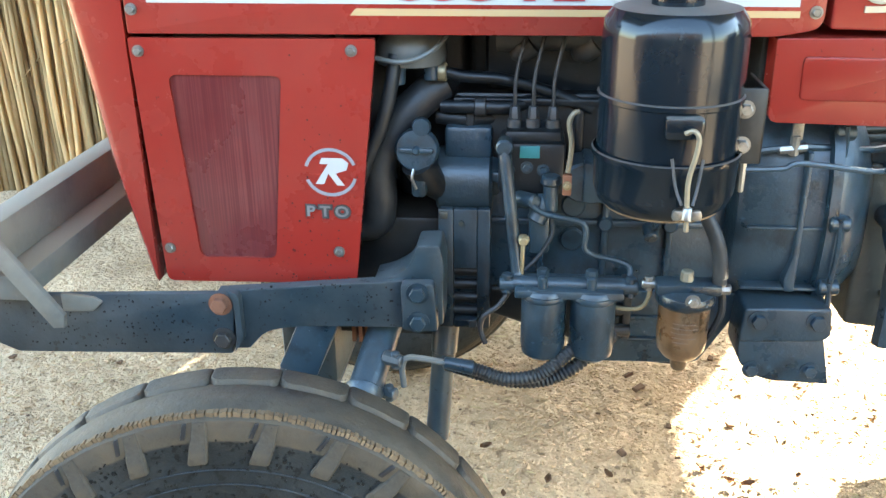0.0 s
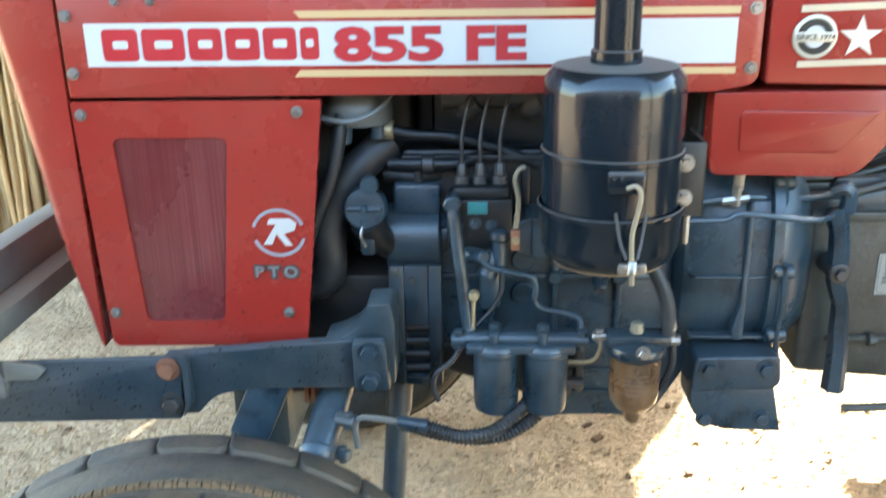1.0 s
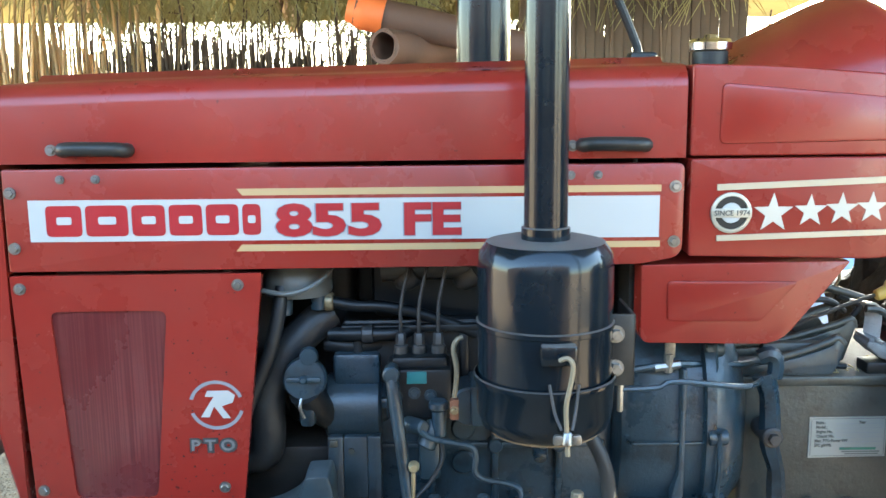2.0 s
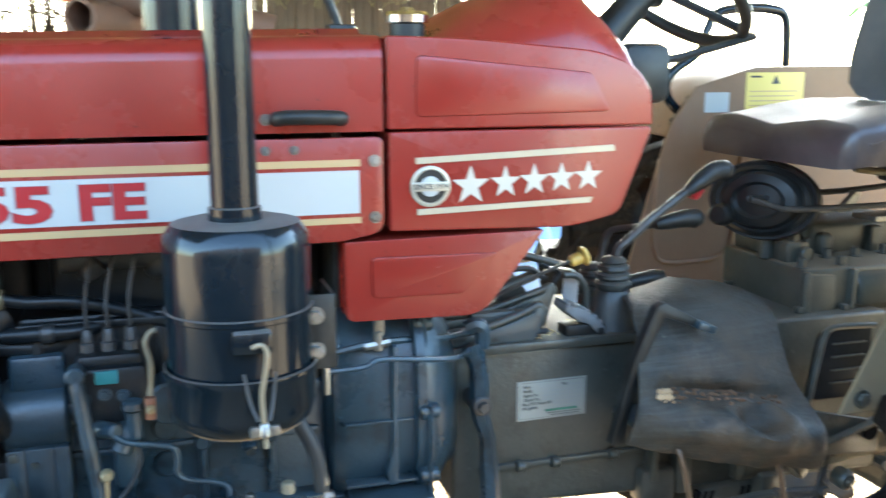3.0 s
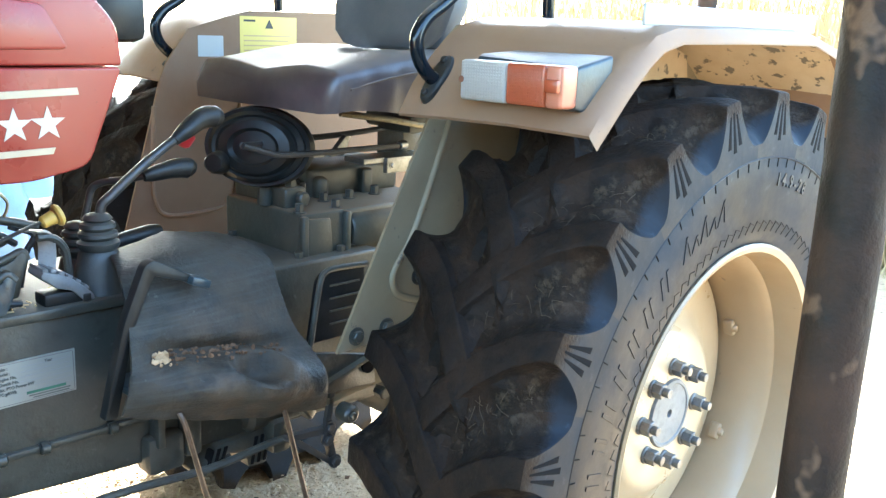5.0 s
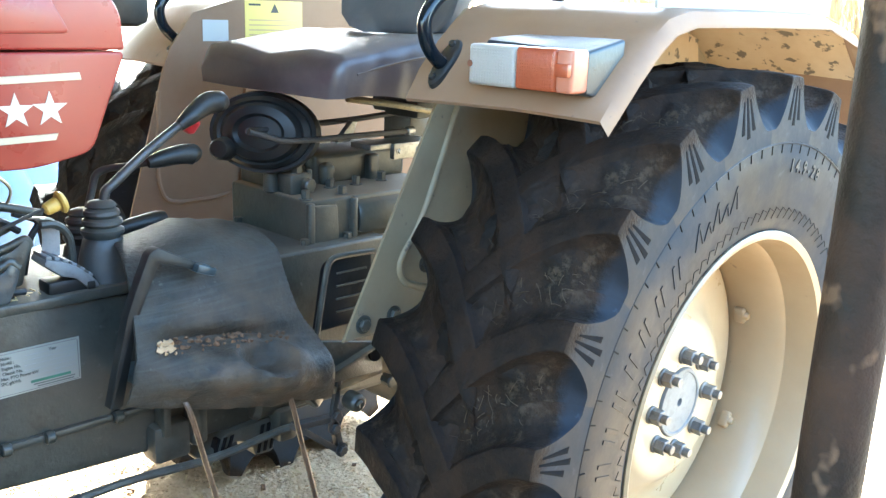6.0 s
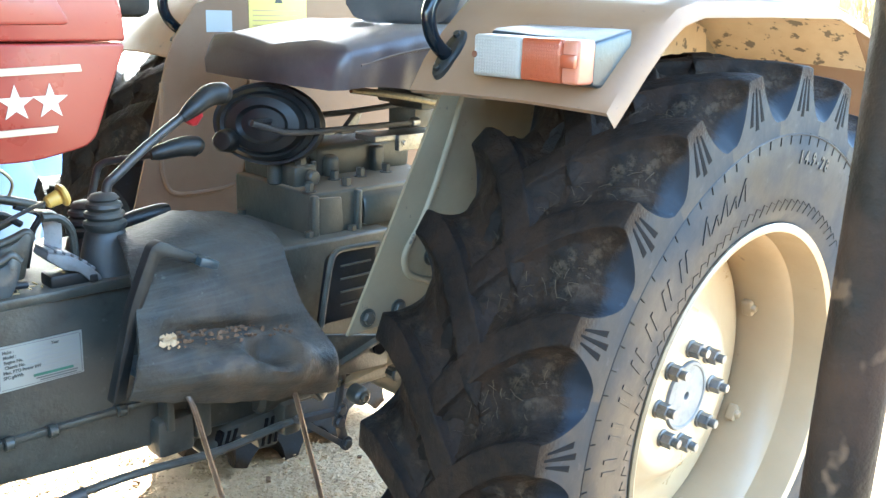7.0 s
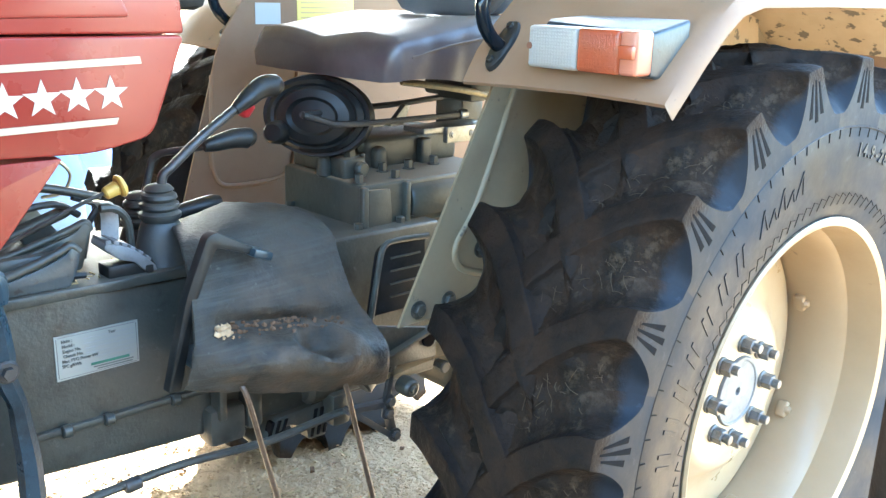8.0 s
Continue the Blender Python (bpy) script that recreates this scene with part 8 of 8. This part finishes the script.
# ---- fenders ----
def fender(s):
    """Crowned rear fender with an inner sheet; s = -1 is the near one."""
    yi, yo = s * 0.40, s * 0.80
    # outline of the top sheet in (x, z), front lip first
    line = [(-0.487, 1.254), (-0.455, 1.306), (-0.415, 1.350), (-0.375, 1.386), (-0.337, 1.411), (-0.265, 1.427), (0.0, 1.430), (0.20, 1.430), (0.42, 1.40), (0.56, 1.30), (0.66, 1.12)]
    outer = [(-0.447, 1.235), (-0.418, 1.264), (-0.37, 1.312), (-0.318, 1.358), (-0.278, 1.384), (-0.22, 1.397), (0.0, 1.400), (0.30, 1.400), (0.47, 1.36), (0.58, 1.26), (0.67, 1.09)]
    cs = []
    for (x, z), (xo, zo) in zip(line, outer):
        p = Vector((x, yi, z))
        q = Vector((xo, yo, zo))
        mid = Vector((x * 0.45 + xo * 0.55, yo - s * 0.035, z * 0.45 + zo * 0.55 + 0.012))
        cs.append([p, p.lerp(mid, 0.33) + Vector((0, 0, 0.003)), p.lerp(mid, 0.66) + Vector((0, 0, 0.004)), mid, mid.lerp(q, 0.5) + Vector((0, s * 0.010, 0.008)), q])
    bm = bmesh.new()
    t = Vector((0.004, 0, -0.005))
    loft(bm, [row + [c + t for c in reversed(row)] for row in cs])
    top_sheet = part("fender", bm, FENDER, tractor, "cream steel fender splashed with mud", 50)
    bm = bmesh.new()
    sheet = [(-0.622, 0.830), (-0.46, 0.835), (-0.36, 0.80), (-0.1, 0.80), (0.15, 0.80), (0.40, 0.85), (0.62, 1.0), (0.66, 1.12), (0.56, 1.30), (0.42, 1.40), (0.20, 1.43), (-0.22, 1.428), (-0.34, 1.41), (-0.37, 1.385), (-0.405, 1.25)] if s < 0 else [(-0.640, 0.840), (-0.46, 0.835), (-0.30, 0.82), (-0.1, 0.82), (0.15, 0.82), (0.40, 0.88), (0.62, 1.0), (0.66, 1.12), (0.56, 1.30), (0.42, 1.40), (0.20, 1.43), (-0.22, 1.428), (-0.34, 1.41), (-0.44, 1.38), (-0.50, 1.30), (-0.518, 1.26)]
    prism(bm, sheet, yi - s * 0.006, yi)
    # near sheet wears the cream that has its shade painted in
    inner = part("fender_inner_sheet", bm, SHADEDIRTCREAM if s < 0 else FENDER, top_sheet)
    if s < 0:
        bm = bmesh.new()
        tube(bm, [(-0.340, yi + 0.001, 1.29), (-0.355, yi + 0.001, 1.236), (-0.409, yi + 0.001, 1.100), (-0.449, yi + 0.001, 1.016), (-0.486, yi + 0.001, 0.966), (-0.491, yi + 0.001, 0.940), (-0.478, yi + 0.001, 0.917), (-0.445, yi + 0.001, 0.902), (-0.399, yi + 0.001, 0.891), (-0.33, yi + 0.001, 0.885)], 0.0075, 10, 5)
        part("pressed_rib", bm, SHADEDIRTCREAM, top_sheet, "pressed ridge in the fender sheet", 60)
        bolts("bolt", [(-0.578, yi - 0.001, 0.855), (-0.505, yi - 0.001, 0.858), (-0.426, yi - 0.001, 0.943)], GEAR, top_sheet, r=0.012, h=0.010)
    else:
        bm = bmesh.new()
        tube(bm, [(-0.535, yi - 0.006, 1.20), (-0.546, yi - 0.006, 1.03), (-0.538, yi - 0.006, 0.965), (-0.512, yi - 0.006, 0.936), (-0.44, yi - 0.006, 0.932), (-0.363, yi - 0.006, 0.938), (-0.325, yi - 0.006, 0.962), (-0.312, yi - 0.006, 1.01), (-0.30, yi - 0.006, 1.20)], 0.006, 8, 5)
        part("pressed_rib", bm, FENDER, top_sheet)
    # mud-splashed lining of the crown
    bm = bmesh.new()
    t2, t3 = Vector((0.007, 0, -0.009)), Vector((0.009, 0, -0.012))
    loft(bm, [[c + t2 for c in row[:4]] + [c + t3 for c in reversed(row[:4])] for row in cs[4:]])
    part("fender_lining", bm, FENDERIN, top_sheet, "cream lining splashed with dark mud", 50)
    # splash side behind the top, under the crown
    bm = bmesh.new()
    prism(bm, [(-0.14, 1.16), (-0.12, 1.405), (0.30, 1.405), (0.46, 1.36), (0.52, 1.1), (0.2, 1.0), (-0.2, 1.05)], yi + s * 0.012, yi + s * 0.016)
    part("splash_plate", bm, FENDERIN, top_sheet)
    # grab handle
    bm = bmesh.new()
    hy = s * 0.45
    tube(bm, [(-0.435, hy, 1.308), (-0.465, hy, 1.325), (-0.488, hy, 1.352), (-0.494, hy, 1.388), (-0.472, hy, 1.420), (-0.432, hy, 1.445), (-0.400, hy, 1.472), (-0.383, hy, 1.52), (-0.36, hy, 1.56), (-0.30, hy, 1.575), (-0.20, hy, 1.575), (-0.15, hy, 1.55), (-0.14, hy, 1.43)], 0.0125, 12, 5)
    grab = part("grab_handle", bm, BLACK, top_sheet, "black bent tube grab handle")
    bm = bmesh.new()
    q = pose(-0.440, hy, 1.315, 0, -50, 0)
    lathe(bm, [(0.01, 0.010), (0.80, 0.010), (0.96, 0.007), (1.0, 0.002), (1.0, -0.006)], seg=28, m=q @ Matrix.Diagonal((0.052, 0.021, 1, 1)))
    for d in (-0.036, 0.036):
        cyl(bm, q @ Vector((d, 0, 0.008)), q @ Vector((d, 0, 0.016)), 0.007, seg=6, r=0.001)
    part("handle_flange", bm, BLACKP, top_sheet)
    return top_sheet


near_fender = fender(-1)
far_fender = fender(1)
# forward-facing side lamp on the fender slope
LX = -0.475
bm = bmesh.new()
loft(bm, [[(LX + 0.018, y, z) for y, z in fillet([(-0.765, 1.290), (-0.765, 1.354), (-0.56, 1.362), (-0.56, 1.296)], 0.006, 3)], [(LX + 0.03, y, z) for y, z in fillet([(-0.768, 1.286), (-0.768, 1.357), (-0.555, 1.366), (-0.555, 1.292)], 0.006, 3)], [(-0.378, y, z) for y, z in fillet([(-0.772, 1.290), (-0.772, 1.372), (-0.57, 1.372), (-0.57, 1.290)], 0.006, 3)]])
lamp = part("side_lamp", bm, RAIL, tractor, "dark lamp housing with clear and amber lens")
for name, mat, y0, y1, lab in (("clear_lens", CLEAR, -0.6545, -0.557, "clear ribbed lens"), ("amber_lens", AMBER, -0.734, -0.6555, "amber ribbed lens"), ("lens_end", PALEAMBER, -0.766, -0.7345, "pale amber lens end")):
    bm = bmesh.new()
    box(bm, (LX - 0.022, y0, 1.292), (LX + 0.02, y1, 1.3565), 0.006, 3)
    part(name, bm, mat, lamp, lab)
    bm = bmesh.new()
    box(bm, (LX + 0.008, y0 + 0.006, 1.296), (LX + 0.012, y1 - 0.006, 1.352))
    part("reflector", bm, STEEL if mat is CLEAR else REDPL, lamp)
for k in range(15):
    bm = bmesh.new()
    y = -0.648 + k * 0.0057
    box(bm, (LX - 0.0229, y, 1.297), (LX - 0.021, y + 0.0032, 1.351), 0.0008)
    part("lens_rib", bm, CLEAR, lamp)
    bm = bmesh.new()
    y = -0.728 + k * 0.0047
    box(bm, (LX - 0.0229, y, 1.297), (LX - 0.021, y + 0.0027, 1.351), 0.0008)
    part("lens_rib", bm, AMBER, lamp)
for k in range(11):
    for y0, y1, mat in ((-0.650, -0.562, CLEAR), (-0.730, -0.660, AMBER)):
        bm = bmesh.new()
        box(bm, (LX - 0.0228, y0, 1.298 + k * 0.0049), (LX - 0.021, y1, 1.3007 + k * 0.0049), 0.0008)
        part("lens_rib", bm, mat, lamp)
bm = bmesh.new()
box(bm, (LX - 0.030, -0.764, 1.316), (LX - 0.020, -0.738, 1.336), 0.003)
part("lens_clip", bm, AMBER, lamp)
for y in (-0.562, -0.752):
    bm = bmesh.new()
    cyl(bm, (LX - 0.024, y, 1.325), (LX - 0.012, y, 1.325), 0.0055, seg=10)
    part("lens_screw", bm, RUST, lamp)
# white plate standing on the fender
bm = bmesh.new()
box(bm, (-0.285, -0.765, 1.421), (0.37, -0.758, 1.456), 0.002)
part("fender_plate", bm, WHITE, near_fender, "white painted strip along the fender top")
# warning label on the far fender
bm = bmesh.new()
box(bm, (-0.297, 0.393, 1.275), (-0.125, 0.3945, 1.414))
wl = part("warning_label", bm, YELLOW, tractor, "yellow warning label with small print")
bm = bmesh.new()
prism(bm, [(-0.222, 1.385), (-0.198, 1.385), (-0.21, 1.407)], 0.3915, 0.393)
part("warning_triangle", bm, DARKINK, wl)
bm = bmesh.new()
box(bm, (-0.286, 0.392, 1.401), (-0.252, 0.393, 1.406))
part("label_bar", bm, DARKINK, wl)
for i in range(7):
    bm = bmesh.new()
    box(bm, (-0.286, 0.392, 1.365 - i * 0.012), (-0.14 - (i % 3) * 0.012, 0.393, 1.368 - i * 0.012))
    part("label_bar", bm, GOLD, wl)
bm = bmesh.new()
box(bm, (-0.415, 0.393, 1.315), (-0.345, 0.3945, 1.365))
part("paper_sticker", bm, WHITE, far_fender, "small white paper sticker")

# ---- seat ----
bm = bmesh.new()
sx0, sx1, hw = -0.508, -0.065, 0.245
rings = []
N = 22
for i in range(N + 1):
    u = i / N
    x = sx0 + (sx1 - sx0) * u
    edge = min(u, 1 - u) * (sx1 - sx0)
    k = math.sqrt(max(0.0, 1 - (1 - min(edge / 0.022, 1)) ** 2))
    w = hw * (0.90 + 0.10 * k)
    zt = 1.236 + (0.082 + 0.034 * min(1, u * 2.0)) * (0.72 + 0.28 * k)
    zb = 1.234 + 0.006 * math.sin(u * 9)
    ring = [(x, -w, zb), (x, -w - 0.008, (zb + zt) / 2), (x, -w - 0.002, zt - 0.014), (x, -w + 0.012, zt - 0.003), (x, -w * 0.6, zt + 0.004), (x, 0, zt - 0.014), (x, w * 0.6, zt + 0.004), (x, w - 0.030, zt - 0.004), (x, w - 0.006, zt - 0.024), (x, w + 0.005, (zb + zt) / 2), (x, w, zb), (x, 0, zb)]
    rings.append(ring)
loft(bm, rings)
bmesh.ops.subdivide_edges(bm, edges=bm.edges[:], cuts=1, use_grid_fill=True, smooth=0.4)
for v in bm.verts:
    v.co += Vector((0, 0.020, 0)) * 1.0
    v.co += Vector((0, 0, 0.003)) * noise.noise((v.co.x * 16, v.co.y * 10, 2)) + Vector((0, 0.005, 0)) * noise.noise((v.co.x * 24, v.co.z * 14, 5))
seat = part("seat", bm, VINYL, tractor, "wide dusty vinyl seat cushion", 60)
bm = bmesh.new()
tube(bm, [(sx0 + 0.05, -hw + 0.013, 1.282), (-0.36, -hw + 0.013, 1.302), (-0.24, -hw + 0.013, 1.318), (sx1 - 0.03, -hw + 0.018, 1.330)], 0.003, 6, 4)
part("seat_seam", bm, VINYL, seat)
bm = bmesh.new()
rings = []
for z, k in ((1.350, 0.50), (1.362, 0.75), (1.39, 0.92), (1.45, 1.0), (1.56, 0.98), (1.64, 0.90), (1.68, 0.70), (1.69, 0.4)):
    ring = []
    for a in np.linspace(0, 2 * math.pi, 32, endpoint=False):
        cx, cy = math.cos(a), math.sin(a)
        ring.append((-0.110 + 0.05 * k * math.copysign(abs(cx) ** 0.7, cx) + 0.08 * (z - 1.345) / 0.35 - 0.05 * abs(cy) ** 3, 0.205 * k * math.copysign(abs(cy) ** 0.8, cy), z))
    rings.append(ring)
loft(bm, rings)
part("backrest", bm, VINYLD, tractor, "dark grey rounded vinyl backrest", 60)

# ---- behind the tractor ----
def roll(name, label, p, q, r, mat, open_end=True):
    bm = bmesh.new()
    p, q = Vector(p), Vector(q)
    d = (q - p).normalized()
    up = d.orthogonal().normalized()
    side = d.cross(up)
    rings = []
    N = 60
    for t in (0.0, 0.35, 0.7, 1.0):
        c = p.lerp(q, t)
        spiral = []
        for i in range(N + 1):
            a = i / N * 2 * math.pi * 2.6
            rr = r * (1 - 0.22 * i / N) + 0.006 * noise.noise((a, t * 4, 1))
            spiral.append(c + (up * math.cos(a) + side * math.sin(a)) * rr)
        inner = []
        for i in range(N, -1, -1):
            a = i / N * 2 * math.pi * 2.6
            rr = r * (1 - 0.22 * i / N) - 0.006 + 0.006 * noise.noise((a, t * 4, 1))
            inner.append(c + (up * math.cos(a) + side * math.sin(a)) * rr)
        rings.append(spiral + inner)
    loft(bm, rings)
    ob = new(name, finish(name, bm, mat, 50))
    return tagged(ob, label, "tarpaulin")


rack = thing("wooden_rack", "rough timber rack standing against the reed wall", "rack")
for x in (-2.35, -1.55):
    for y in (1.5, 1.95):
        bm = bmesh.new()
        tube(bm, [(x, y, -0.01), (x + 0.01, y, 0.75), (x, y, 1.47)], 0.03, 8, 3)
        part("rack_leg", bm, WOOD, rack)
for y in (1.5, 1.725, 1.95):
    bm = bmesh.new()
    tube(bm, [(-2.5, y, 1.49), (-1.9, y, 1.50), (-1.4, y, 1.49)], 0.025, 8, 3)
    part("rack_bar", bm, WOOD, rack)
roll("rolled_tarpaulin", "brown tarpaulin roll with an open spiral end", (-1.955, 1.45, 1.585), (-1.60, 2.05, 1.585), 0.062, TARPB)
r1 = roll("rolled_tarpaulin", "brown and orange tarpaulin roll lying aslant", (-2.06, 1.60, 1.72), (-1.35, 1.62, 1.555), 0.058, TARPB)
bm = bmesh.new()
tube(bm, [(-2.085, 1.60, 1.726), (-2.03, 1.60, 1.712), (-1.96, 1.60, 1.695)], [0.045, 0.064, 0.061], 18, 4)
part("orange_wrap", bm, TARPO, r1, "bright orange torn wrapping")

# blue sacks behind the gear levers
bm = bmesh.new()
rnd = random.Random(5)
for i in range(3):
    got = bmesh.ops.create_icosphere(bm, subdivisions=3, radius=0.5, matrix=Matrix.Translation((-0.1 + i * 0.2, 3.0 + 0.1 * i, 0.38)) @ Matrix.Diagonal((0.5, 0.4, 0.85, 1)))
for v in bm.verts:
    v.co += v.normal * 0.05 * noise.noise((v.co.x * 9, v.co.y * 9, v.co.z * 9))
    v.co.z = max(v.co.z, -0.005)
sacks = new("plastic_sack", finish("plastic_sack", bm, BLUEPL, 60))
tagged(sacks, "crumpled light blue plastic sack on the ground", "sack")

# dry brush fence and banana plant beyond the yard
stalks("brush_fence", "tangled fence of dry straw-coloured brush", None, STRAW, 2600, ((4.1, 3.75), (5.0, -2.5), 0.35), (1.2, 2.6), (0.004, 0.010), 0.35, 41, 0.7)
plant = thing("banana_plant", "green banana plant growing beyond the fence", "plant", at=(0, 0, 0))
bm = bmesh.new()
tube(bm, [(4.6, 4.6, -0.03), (4.62, 4.6, 0.7), (4.6, 4.62, 1.5)], [0.09, 0.075, 0.05], 10, 4)
part("stem", bm, LEAF, plant)
rnd = random.Random(9)
for i in range(9):
    a = i * 0.7 + 0.2
    bm = bmesh.new()
    d = Vector((math.cos(a), math.sin(a), 0))
    side = Vector((-d.y, d.x, 0))
    p0 = Vector((4.6, 4.62, 1.4))
    rows = []
    for k in range(9):
        t = k / 8
        c = p0 + d * (0.95 * t) + Vector((0, 0, 0.75 * math.sin(t * 2.2) - 0.15 * t))
        w = 0.20 * math.sin(math.pi * min(1, t * 0.92 + 0.06))
        rows.append([c - side * w + Vector((0, 0, -0.04)), c, c + side * w + Vector((0, 0, -0.04))])
    loft(bm, rows, close=False)
    part("leaf", bm, LEAF, plant)


# unseen board fence added behind the camera to block low sky and darken reflections
fence = new("sky_blocking_wall", None)
tagged(fence, "unseen board fence added to block low sky light", "wall", kind="structure")
rnd = random.Random(17)
board_meshes = []
for i in range(4):
    bm = bmesh.new()
    box(bm, (-0.115, -0.012, -0.03), (0.115, 0.012, rnd.uniform(2.25, 2.40)), 0.003)
    board_meshes.append(finish("board", bm, BROWNBOARD, 30))
for i in range(40):
    share("board", rnd.choice(board_meshes), fence, pose(-9.4 + i * 0.24, -3.1 + rnd.uniform(-0.01, 0.01), 0, 0, rnd.uniform(-0.5, 0.5), 0))
